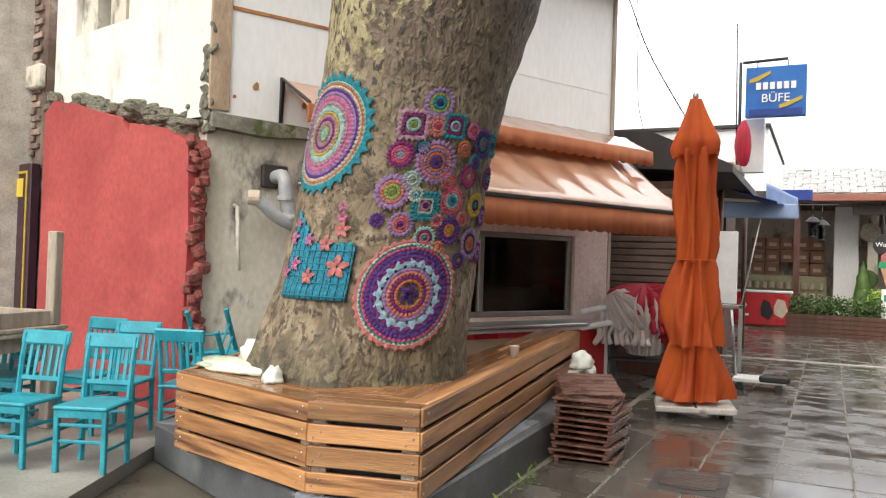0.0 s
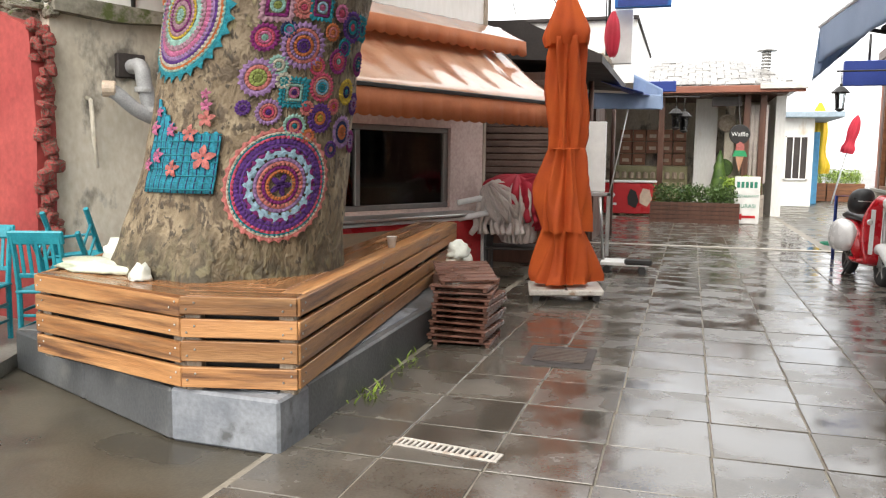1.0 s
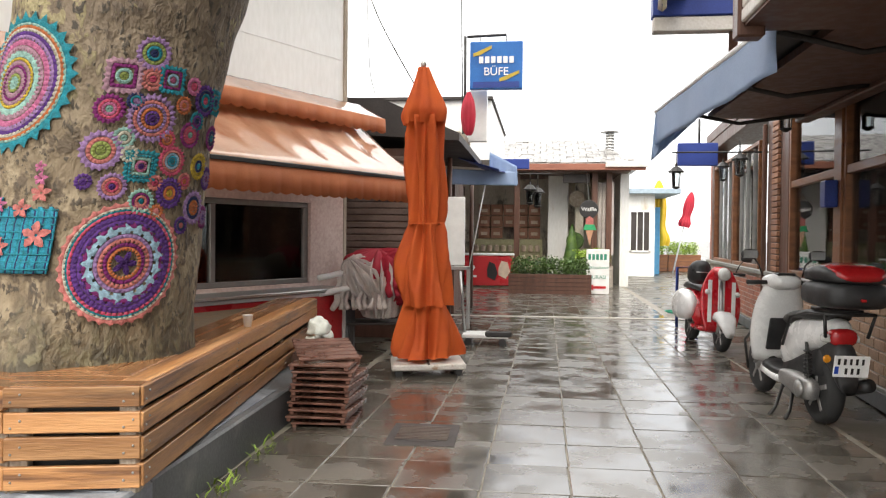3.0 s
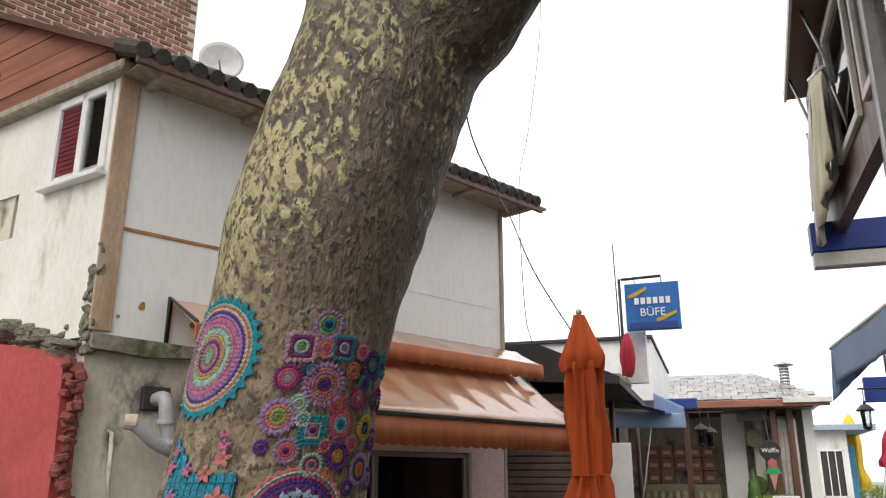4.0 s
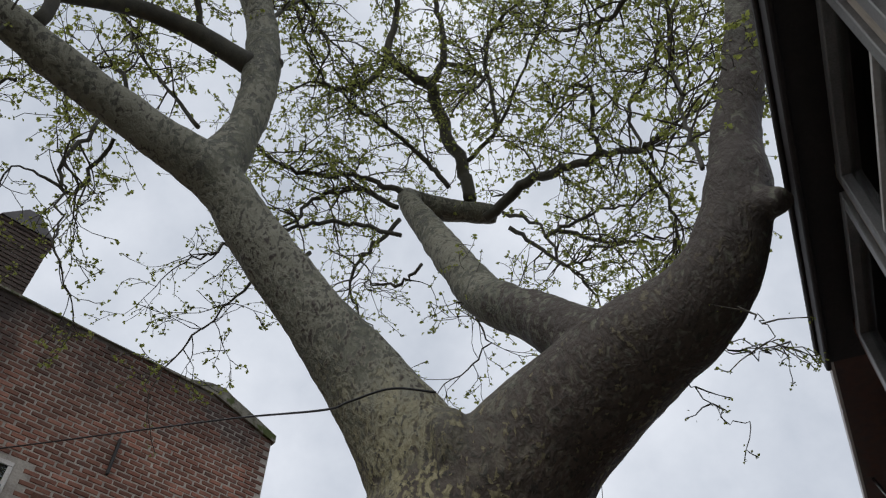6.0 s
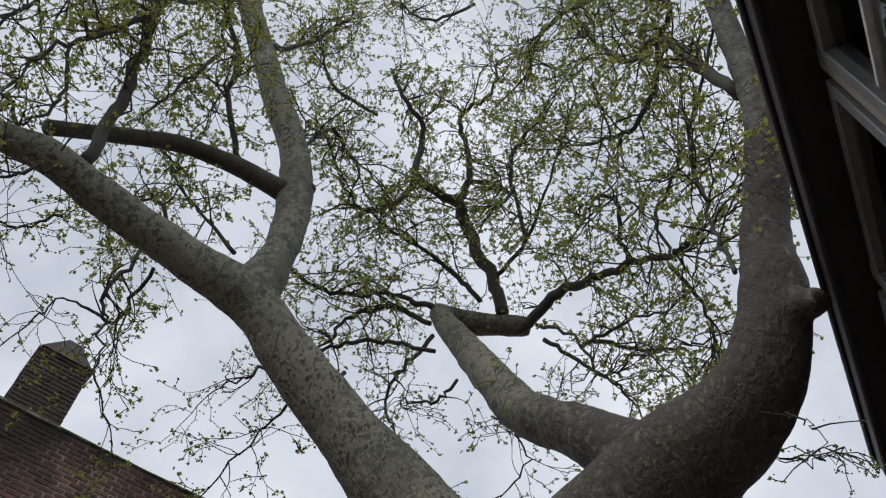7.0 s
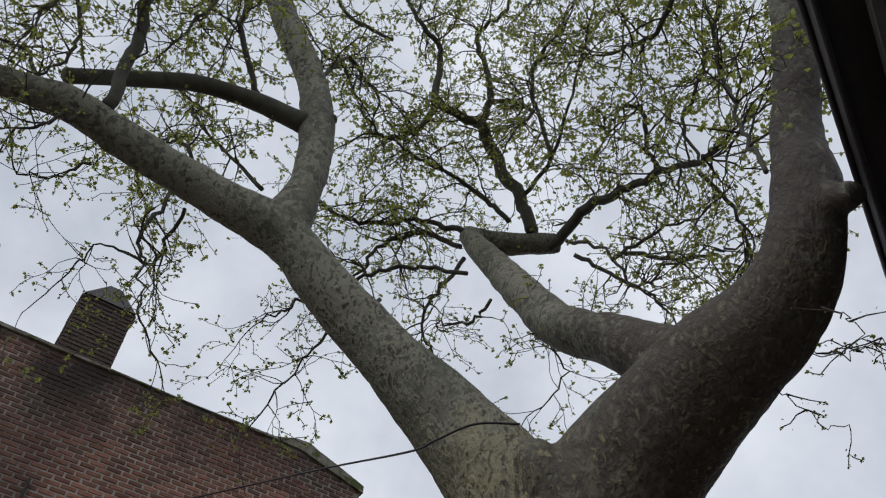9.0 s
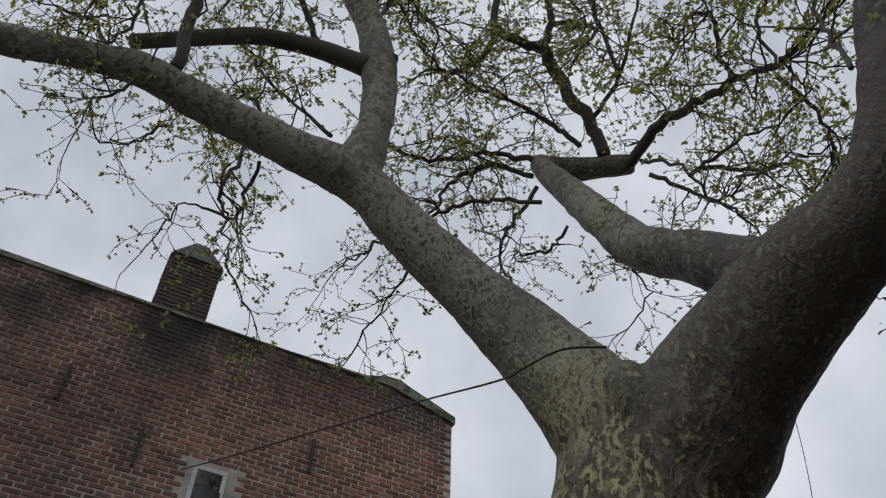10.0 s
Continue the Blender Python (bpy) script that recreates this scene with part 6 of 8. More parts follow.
def parasol_bundle():
    b = thing("parasol_bundle", pose(-1.96, 9.5, 0.86, 0, 0, 20), "folded red and grey parasols lying in a heap", "parasol")
    part("canvas", pleated([(-0.42, 0.17), (-0.28, 0.22), (-0.05, 0.28), (0.15, 0.27), (0.28, 0.18), (0.34, 0.06)], 17, 0.3, 150, 50, 1.5), M_grey_cloth, b, "folded grey canvas", True)
    part("canvas", pleated([(-0.2, 0.14), (-0.05, 0.2), (0.15, 0.2), (0.3, 0.12), (0.36, 0.04)], 13, 0.32, 120, 53, 2.5), M_grey_cloth, b, "folded grey canvas", True).matrix_basis = pose(-0.2, -0.12, -0.02, 18, -30, 0)
    part("canvas", pleated([(-0.3, 0.16), (-0.15, 0.24), (0.1, 0.26), (0.26, 0.17), (0.34, 0.05)], 13, 0.26, 120, 57, 1.0), M_red_cloth, b, "folded red canvas", True).matrix_basis = pose(0.17, -0.02, 0.06, 8, 26, 0)
    part("canvas", pleated([(-0.12, 0.3), (0.0, 0.32), (0.08, 0.26), (0.14, 0.14), (0.17, 0.03)], 9, 0.16, 80, 59), M_red_cloth, b, "folded red canvas", True).matrix_basis = pose(-0.02, 0.0, 0.22, 10, 5, 0)
    for k, (z, y) in enumerate(((0.12, -0.1), (-0.06, -0.16))):
        tube("pole", [(-0.72, y - 0.2, z - 0.06, 0.034), (0.3, y + 0.05, z + 0.14, 0.034)], M_white, b, 10, "white parasol pole")
    rnd = random.Random(77)
    for k in range(15):
        x = -0.42 + k * 0.055
        red = k > 8
        path = [(x * 0.5 + rnd.uniform(-0.03, 0.03), -0.12, 0.2 + rnd.uniform(-0.05, 0.06), 0.03)]
        for j in range(1, 6):
            path.append((x + (x * 0.3 + rnd.uniform(-0.03, 0.03)) * j / 5, -0.2 - 0.02 * j + rnd.uniform(-0.03, 0.03), 0.2 - 0.1 * j * (0.7 if red else 1), rnd.uniform(0.022, 0.042)))
        tube("fold", smooth_path(path, 3), M_red_cloth if red else M_grey_cloth, b, 8, "hanging fold of canvas")
    part("lettering", solid((0.02, 0.05, -0.001, 0.006, -0.07, 0.06), (0.08, 0.11, -0.001, 0.006, -0.07, 0.06), (0.14, 0.2, -0.001, 0.006, -0.07, 0.06)), M_white, b, "white lettering bars").matrix_basis = pose(0.1, -0.16, 0.04, -6, 30, 12)
    return b


parasol_bundle()
stand = thing("metal_table", pose(-1.98, 9.6, 0, 0, 0, 15), "dark folded metal table standing under the parasols", "table")
part("top", solid((-0.38, 0.38, -0.25, 0.25, 0.36, 0.39), bevel=0.006), M_dark, stand)
for x in (-0.32, 0.32):
    for y in (-0.2, 0.2):
        part("leg", solid((x - 0.02, x + 0.02, y - 0.02, y + 0.02, 0, 0.36), bevel=0.004), M_dark, stand)


# ---- drain, manhole, weeds ----
dr = thing("drain_grate", pose(-1.1, 3.86, 0.0, 0, 0, -7), "worn white slotted drain grate set in the paving", "drain")
part("pit", solid((-0.26, 0.26, -0.045, 0.045, 0.003, 0.005)), M_black, dr)
part("frame", solid((-0.27, 0.27, -0.052, -0.04, 0.002, 0.012), (-0.27, 0.27, 0.04, 0.052, 0.002, 0.012), (-0.27, -0.255, -0.04, 0.04, 0.002, 0.012), (0.255, 0.27, -0.04, 0.04, 0.002, 0.012)), M_grate, dr)
for k in range(17):
    part("bar", solid((-0.245 + k * 0.03, -0.231 + k * 0.03, -0.04, 0.04, 0.003, 0.011)), M_grate, dr)
M_rustdark = surface("dark_iron", (0.06, 0.045, 0.04), (0.11, 0.085, 0.07), 8, 0.4, 0.2, 60)
mh = thing("manhole_cover", pose(-0.86, 5.85, 0.006, 0, 0, 2), "dark iron manhole cover with a raised grid", "manhole")
part("frame", solid((-0.24, 0.24, -0.3, 0.3, 0.001, 0.006), bevel=0.002), M_dark, mh)
part("plate", lathe([(0.21, 0.005), (0.22, 0.01), (0.21, 0.012)], 28), M_dark, mh)
for k in range(9):
    part("rib", solid((-0.18, 0.18, -0.17 + k * 0.042, -0.152 + k * 0.042, 0.011, 0.018)), M_rustdark, mh)


def grass_tuft(x, y, n, seed):
    rnd = random.Random(seed)
    t = thing("weed_tuft", pose(x, y, 0), "small green weeds growing at the foot of the kerb", "weed", "weeds along the kerb", "stuff")
    verts, faces = [], []
    for _ in range(n):
        a, h = rnd.uniform(0, 6.28), rnd.uniform(0.02, 0.07)
        bx, by = rnd.gauss(0, 0.05), rnd.gauss(0, 0.16)
        dx, dy = math.cos(a), math.sin(a)
        o = len(verts)
        for s, w in ((0, 0.005), (0.5, 0.007), (1, 0.001)):
            cx, cy = bx + dx * 0.06 * s * s, by + dy * 0.06 * s * s
            verts += [(cx - dy * w, cy + dx * w, h * s), (cx + dy * w, cy - dx * w, h * s)]
        faces += [(o, o + 1, o + 3, o + 2), (o + 2, o + 3, o + 5, o + 4)]
    linked("blades", mesh_of("blades", verts, faces), M_shrub_l, t)


grass_tuft(-1.79, 4.6, 22, 1)
grass_tuft(-1.80, 5.3, 26, 2)


# ---- the restaurant across the alley ----
REST = axes((2.72, 6.74, 0), (-0.0762, -1.0))     # x towards the viewer, y into the building


def brick_cladding(parent, x0, x1, z0, z1, y, w, h, gap, material, keep, from_x):
    mesh = brick_shape(w, h, 0.02)
    bricks, rows = [], int((z1 - z0) / (h + gap))
    rnd = random.Random(int(x0 * 10))
    for r in range(rows):
        off = (w + gap) / 2 if r % 2 else 0
        for k in range(int((x1 - x0) / (w + gap))):
            bricks.append((x0 + off + k * (w + gap), y + rnd.uniform(-0.002, 0.002), z0 + r * (h + gap), abs(x0 + k * (w + gap) - from_x), 1.0))
    lay(bricks, "brick", mesh, material, material, parent, keep)


def window_bay(parent, x0, x1, z0, z1, rail, wood, label, fw=0.07):
    """A glazed bay with a wooden frame and, if rail, an upper light."""
    boxes = [(x0, x1, -0.06, 0.06, z0, z0 + fw), (x0, x1, -0.06, 0.06, z1 - fw, z1), (x0, x0 + fw, -0.06, 0.06, z0 + fw, z1 - fw), (x1 - fw, x1, -0.06, 0.06, z0 + fw, z1 - fw)]
    if rail:
        boxes.append((x0 + fw, x1 - fw, -0.05, 0.05, rail, rail + 0.08))
    w = part("window", solid(*boxes, bevel=0.006), wood, parent, label)
    spans = [(z0 + fw, rail), (rail + 0.08, z1 - fw)] if rail else [(z0 + fw, z1 - fw)]
    for a, b in spans:
        pane = part("pane", solid((x0 + fw, x1 - fw, 0.0, 0.008, a, b)), M_glass, w)
        pane.visible_shadow = False
    return w


def lantern(m, parent=None):
    l = thing("lantern", m, "black iron lantern with glass sides", "lantern", "lanterns under the awning")
    part("roof", lathe([(0.11, 0), (0.115, 0.015), (0.05, 0.08), (0.02, 0.09), (0.015, 0.13)], 8), M_black, l)
    for a in range(4):
        x, y = 0.075 * math.cos(a * math.pi / 2 + 0.78), 0.075 * math.sin(a * math.pi / 2 + 0.78)
        tube("bar", [(x, y, 0, 0.006), (x * 0.75, y * 0.75, -0.2, 0.006)], M_black, l, 5)
    part("base", lathe([(0.06, -0.2), (0.065, -0.21), (0.02, -0.24)], 8), M_black, l)
    part("glass", lathe([(0.068, 0), (0.05, -0.2)], 4), M_glass, l)
    tube("hook", [(0, 0, 0.12, 0.006), (0, 0, 0.3, 0.006)], M_black, l, 5)
    return l


def restaurant():
    r = thing("restaurant", REST, "dark timber restaurant with glazed bays and brick cladding", "restaurant")
    part("plinth", solid((-11.2, 9.0, -0.03, 0.2, 0.0, 0.16), bevel=0.01), M_kerb, r, "grey stone plinth")
    part("base_wall", solid((-11.2, 9.0, 0.0, 0.2, 0.16, 0.9)), M_mortar, r, "mortar behind the brick cladding")
    part("base_trim", solid((-4.9, 9.0, -0.035, 0.0, 0.16, 0.2), bevel=0.006), M_pale_conc, r)
    brick_cladding(r, -3.85, 9.0, 0.2, 0.88, 0.0, 0.24, 0.085, 0.012, M_tan_brick, 150, -1.0)
    brick_cladding(r, -10.6, -4.9, 0.2, 0.88, 0.0, 0.21, 0.06, 0.012, M_red_brick, 150, -5.0)
    part("sill", solid((-11.1, 9.0, -0.09, 0.15, 0.9, 0.97), bevel=0.012), M_pale_conc, r, "pale stone sill")
    for x0, x1 in ((-10.2, -7.95), (-7.9, -5.6)):
        window_bay(r, x0, x1, 0.97, 2.85, 0, M_mid_wood, "tall wooden shop window", 0.06)
        for k in range(1, 4):
            part("glazing_bar", solid((x0 + (x1 - x0) * k / 4 - 0.014, x0 + (x1 - x0) * k / 4 + 0.014, -0.03, 0.03, 1.03, 2.79)), M_steel, r)
    for x0, x1 in ((-3.7, -1.75), (-1.5, 1.0), (1.2, 3.7), (3.9, 6.4), (6.6, 9.0)):
        window_bay(r, x0, x1, 0.97, 3.2, 2.03, M_mid_wood, "tall wooden window with an upper light")
    for x in (-1.625, 1.1, 3.8, 6.5):
        part("mullion", solid((x - 0.125, x + 0.125, -0.08, 0.1, 0.97, 3.2), bevel=0.01), M_mid_wood, r, "varnished mullion")
    part("pilaster", solid((-4.95, -3.72, -0.06, 0.25, 0.97, 3.2), bevel=0.01), M_dark_wood, r, "dark timber pilaster")
    for k in range(28):
        part("brick", solid((-4.5, -4.15, -0.10, -0.06, 0.99 + k * 0.076, 1.052 + k * 0.076), bevel=0.006), M_mid_brick, r)
    part("drain", solid((-5.05, -4.99, -0.12, -0.06, 0.2, 3.0), bevel=0.015), M_dark_wood, r)
    part("end_post", solid((-10.5, -10.25, -0.06, 0.2, 0.9, 3.2), bevel=0.01), M_dark_wood, r)
    part("end_wall", solid((-11.2, -10.5, 0.0, 0.2, 0.9, 3.2)), M_red_brick, r)
    part("lintel", solid((-11.2, 9.0, -0.08, 0.25, 3.2, 3.42), bevel=0.01), M_dark_wood, r)
    # inside
    part("floor", solid((-11.0, 9.0, 0.2, 7.0, 0.0, 0.12)), M_conc, r, "dim restaurant floor")
    part("ceiling", solid((-11.2, 9.0, -0.1, 7.2, 3.42, 3.6)), M_dark_wood, r)
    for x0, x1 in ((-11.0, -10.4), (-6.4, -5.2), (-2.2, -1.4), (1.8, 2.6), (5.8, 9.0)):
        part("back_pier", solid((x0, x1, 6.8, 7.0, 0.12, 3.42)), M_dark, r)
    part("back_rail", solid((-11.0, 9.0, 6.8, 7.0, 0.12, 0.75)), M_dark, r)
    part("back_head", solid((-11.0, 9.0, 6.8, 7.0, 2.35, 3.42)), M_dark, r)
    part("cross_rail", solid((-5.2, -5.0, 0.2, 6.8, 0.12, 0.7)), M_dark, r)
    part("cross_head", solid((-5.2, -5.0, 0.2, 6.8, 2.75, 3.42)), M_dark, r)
    for y in (1.6, 3.3, 5.0):
        part("cross_post", solid((-5.16, -5.04, y - 0.05, y + 0.05, 0.7, 2.75), bevel=0.008), M_grey_wood, r)
    part("end_panel", solid((8.8, 9.0, 0.2, 6.8, 0.12, 3.42)), M_dark, r)
    part("lamp_box", solid((-1.76, -1.58, -0.2, -0.08, 1.72, 1.98), bevel=0.01), M_blue_dark, r, "dark blue box on the mullion")
    return r


M_mid_brick = surface("brown_brick_inset", (0.22, 0.10, 0.055), (0.32, 0.16, 0.09), 5, 0.6, 0.3, 50, vary=0.25)
restaurant()


def cafe_table(m):
    t = thing("cafe_table", m, "pale cafe table inside the restaurant", "table", "tables in the restaurant")
    part("top", solid((-0.4, 0.4, -0.4, 0.4, 0.72, 0.75), bevel=0.008), M_white, t)
    part("leg", lathe([(0.2, 0), (0.2, 0.02), (0.035, 0.04), (0.03, 0.72)], 12), M_dark, t)
    return t


def cafe_chair(m):
    c = thing("cafe_chair", m, "white cafe chair inside the restaurant", "chair", "chairs in the restaurant")
    part("seat", solid((-0.2, 0.2, -0.2, 0.2, 0.43, 0.46), bevel=0.01), M_white, c)
    for x in (-0.17, 0.17):
        for y in (-0.17, 0.17):
            part("leg", solid((x - 0.015, x + 0.015, y - 0.015, y + 0.015, 0, 0.43)), M_white, c)
    part("back", solid((-0.2, 0.2, 0.17, 0.2, 0.46, 0.9), bevel=0.01), M_white, c)
    return c


ct, cc = cafe_table(REST @ pose(-0.4, 2.6, 0.12)), cafe_chair(REST @ pose(-1.0, 2.6, 0.12, 0, 0, 90))
for x, y in ((-2.6, 3.4), (1.6, 3.0), (-0.6, 5.0)):
    copy_thing(ct, REST @ pose(x, y, 0.12))
    copy_thing(cc, REST @ pose(x + 0.65, y, 0.12, 0, 0, -90))
    copy_thing(cc, REST @ pose(x - 0.65, y, 0.12, 0, 0, 80))


def upper_storey():
    u = thing("upper_storey", axes((2.72, 6.74, 0), (0.0, -1.0)), "overhanging upper storey with white boarding and dark windows", "building")
    y0 = -1.6
    part("soffit", solid((1.5, 9.0, y0, 0.3, 2.66, 2.72)), M_dark_wood, u, "dark boarded soffit")
    for k in range(5):
        z = 2.68 + k * 0.085
        part("siding_board", solid((1.5, 9.0, y0 - 0.022 + 0.004 * (k % 2), y0 + 0.02, z, z + 0.078), bevel=0.008), M_siding, u)
    part("corner_post", solid((1.36, 1.5, y0 - 0.04, y0 + 0.12, 2.6, 5.74), bevel=0.012), M_dark_wood, u)
    part("sill", solid((1.5, 9.0, y0 - 0.06, y0 + 0.05, 3.1, 3.17), bevel=0.01), M_dark_wood, u)
    for k in range(5):
        x0 = 1.5 + k * 1.5
        window_bay(u, x0, x0 + 1.38, 3.17, 5.6, 4.4, M_alu, "grey framed upper window", 0.08)
        for ob in u.children[-1:]:
            ob.location = (0, y0, 0)
        part("post", solid((x0 + 1.38, x0 + 1.5, y0 - 0.03, y0 + 0.1, 3.17, 5.74), bevel=0.01), M_grey_wood, u)
        # dark board added to paint the unlit room behind the glass
        part("curtain", solid((x0 + 0.1, x0 + 0.7, y0 + 0.2, y0 + 0.22, 3.2, 4.4)), M_dark, u)
        part("sash", solid((x0 + 0.66, x0 + 0.7, y0 - 0.03, y0 + 0.03, 3.25, 4.4), (x0 + 0.1, x0 + 1.3, y0 - 0.03, y0 + 0.03, 4.95, 4.98)), M_siding, u, "pale sash bar")
    part("back", solid((1.5, 9.0, 1.4, 1.6, 2.72, 5.7)), M_pvc, u)
    part("inner_floor", solid((1.5, 9.0, y0 + 0.1, 1.6, 2.73, 2.8)), M_dark, u)
    part("inner_ceiling", solid((1.5, 9.0, y0 + 0.12, 1.4, 5.62, 5.68)), M_pvc, u, "grey ceiling behind the glass")
    part("end_wall", solid((1.38, 1.5, y0 + 0.12, 1.6, 2.66, 5.7)), M_dark_wood, u)
    part("eave", solid((1.02, 9.0, -1.84, 1.8, 5.74, 5.84), bevel=0.01), M_dark, u, "dark overhanging eave")
    part("fascia", solid((1.0, 9.0, -1.88, -1.84, 5.68, 5.9), bevel=0.01), M_dark, u)
    part("gutter", solid((1.0, 9.0, -1.91, -1.88, 5.84, 5.9), bevel=0.01), M_dark, u)
    part("soffit", solid((-2.46, 1.34, -1.0, 0.18, 2.70, 2.76)), M_dark_wood, u, "dark soffit over the restaurant front")
    part("lintel", solid((-2.46, 1.34, -0.1, 0.05, 2.65, 2.70), bevel=0.01), M_dark_wood, u)
    # lower eave and struts past the corner
    part("lower_eave", ngon_prism([(1.0, -1.80), (-2.85, -1.60), (-2.85, -1.2), (1.0, -1.2)], 5.80, 5.86), M_dark_wood, u, "narrow boarded eave")
    part("eaves_board", ngon_prism([(1.0, -1.83), (-2.85, -1.63), (-2.85, -1.605), (1.0, -1.805)], 5.77, 5.88), M_siding, u, "pale eaves board")
    part("side_wall", solid((-2.7, 1.36, -1.4, -1.28, 3.95, 5.8)), M_dark_wood, u, "dark timber wall past the corner")
    for x0 in (-2.55, -1.2, 0.15):
        w = part("window", solid((x0, x0 + 1.1, -1.445, -1.40, 5.55, 5.63), (x0, x0 + 1.1, -1.445, -1.40, 4.3, 4.38), (x0, x0 + 0.07, -1.445, -1.40, 4.38, 5.55), (x0 + 1.03, x0 + 1.1, -1.445, -1.40, 4.38, 5.55), bevel=0.006), M_siding, u, "pale window frame")
        part("pane", solid((x0 + 0.07, x0 + 1.03, -1.412, -1.404, 4.38, 5.55)), M_glass, w)
    for k in range(2):
        tube("strut", [(-0.9 - k * 1.4, -1.4, 5.0, 0.018), (-0.9 - k * 1.4, -1.62, 5.79, 0.018)], M_steel, u, 6)
    return u


upper_storey()


def cloth_sheet(name, quad, material, parent, label, ripple=0.015, nx=20, ny=8, seed=0):
    """A slightly rippled cloth over four corners."""
    a, b, c, d = [Vector(p) for p in quad]
    n = (b - a).cross(d - a).normalized()
    bm = bmesh.new()
    g = [[bm.verts.new(a.lerp(b, i / nx).lerp(d.lerp(c, i / nx), j / ny) + n * (ripple * (math.sin(i * 0.9 + seed) + 0.5 * math.sin(i * 2.3 + j * 0.6)) * (0.2 + j / ny))) for j in range(ny + 1)] for i in range(nx + 1)]
    for i in range(nx):
        for j in range(ny):
            bm.faces.new((g[i][j], g[i + 1][j], g[i + 1][j + 1], g[i][j + 1]))
    ob = part(name, bm, material, parent, label, True)
    ob.modifiers.new("cloth", "SOLIDIFY").thickness = 0.006
    return ob


def blue_awning():
    a = thing("blue_awning", Matrix(), "faded blue awning along the restaurant front", "awning")
    f0, f1 = (1.36, 5.45), (1.2, 9.42)
    cloth_sheet("valance", [(*f0, 2.755), (*f1, 2.82), (*f1, 2.45), (*f0, 2.43)], M_blue_cloth, a, "hanging faded blue valance", 0.012)
    # blue cloth coloured near black to paint in the shade beneath it
    cloth_sheet("cloth", [(2.55, 5.4, 2.88), (2.85, 9.5, 2.9), (*f1, 2.82), (*f0, 2.755)], M_dark, a, "awning cloth with its underside shade painted near black", 0.01, seed=2)
    cloth_sheet("end_flap", [(1.8, 9.45, 2.88), (*f1, 2.82), (1.16, 9.45, 2.27), (1.42, 9.45, 2.52)], M_blue_cloth, a, "blue end flap", 0.012)
    tube("front_bar", [(*f0, 2.755, 0.022), (*f1, 2.82, 0.022)], M_white, a, 8)
    for y in (5.7, 7.3, 8.9):
        tube("arm", [(2.68, y, 2.7, 0.02), (2.0, y + 0.1, 2.62, 0.02), (1.37 - (y - 5.45) * 0.04, y, 2.76, 0.02)], M_dark, a, 6)
    return a


blue_awning()


def upper_awning():
    a = thing("upper_awning", Matrix(), "pale yellow awning cloth hanging at the upper storey", "awning")
    cloth_sheet("drop", [(1.17, 7.45, 5.05), (1.17, 8.15, 5.32), (1.17, 8.95, 3.8), (1.17, 7.6, 4.25)], M_pale_cloth, a, "hanging pale yellow cloth", 0.03)
    cloth_sheet("flank", [(1.17, 8.15, 5.32), (1.2, 9.1, 4.9), (1.2, 9.15, 4.4), (1.17, 8.95, 3.8)], M_siding, a, "white cloth edge", 0.02)
    tube("bar", [(1.17, 7.4, 5.06, 0.02), (1.17, 8.2, 5.34, 0.02)], M_white, a, 6)
    for y in (7.5, 8.2, 9.0):
        tube("arm", [(1.34, y, 4.4, 0.018), (1.2, y, 5.1, 0.018)], M_steel, a, 6)


upper_awning()
bs = thing("hanging_sign", Matrix(), "deep blue sign box with a white lower strip", "sign")
part("face", solid((1.1, 2.05, 9.0, 9.2, 3.77, 4.09), bevel=0.01), M_blue_dark, bs)
part("strip", solid((1.11, 2.05, 9.02, 9.18, 3.61, 3.765), bevel=0.01), M_siding, bs)
tube("post", [(1.95, 9.1, 2.9, 0.05), (1.95, 9.1, 5.5, 0.05)], M_dark_wood, bs, 8)
bs2 = thing("hanging_sign", Matrix(), "deep blue sign under the awning", "sign")
part("face", solid((2.2, 2.85, 13.9, 14.0, 2.62, 3.0), bevel=0.01), M_blue_dark, bs2)
tube("post", [(2.55, 13.95, 3.0, 0.02), (2.55, 13.95, 3.4, 0.02)], M_black, bs2, 6)
for m in ((3.0, 14.2, 2.62), (2.92, 12.8, 2.6), (2.72, 11.9, 2.52), (2.5, 9.1, 2.78), (1.86, 12.0, 2.35)):
    lantern(pose(*m))
tube("rail", [(1.8, 12.0, 2.64, 0.012), (3.2, 12.0, 2.64, 0.012)], M_black, thing("lantern_rail", Matrix(), "thin black rail carrying a lantern", "rail"), 6)


# ---- motor scooters ----
M_scoot_white = paint("white_scooter_paint", (0.74, 0.74, 0.73), 0.18, k=0.03, bump=0.0, coat=0.6)
M_scoot_red = paint("red_scooter_paint", (0.48, 0.012, 0.02), 0.18, k=0.05, bump=0.0, coat=0.6)
M_rubber = surface("tyre_rubber", (0.016, 0.016, 0.016), (0.03, 0.03, 0.03), 12, 0.75, 0.2, 90)
M_box_black = surface("black_grained_plastic", (0.018, 0.018, 0.019), (0.03, 0.03, 0.031), 12, 0.42, 0.1, 160)
M_engine = paint("cast_alloy", (0.34, 0.33, 0.32), 0.4, 0.7)
M_lens_red = paint("red_lens", (0.38, 0.012, 0.014), 0.12)
M_lens_amber = paint("amber_lens", (0.62, 0.24, 0.02), 0.2)
M_lens_clear = paint("clear_lens", (0.62, 0.62, 0.60), 0.1)
M_blue_bar = paint("blue_plate_strip", (0.02, 0.07, 0.42), 0.35)


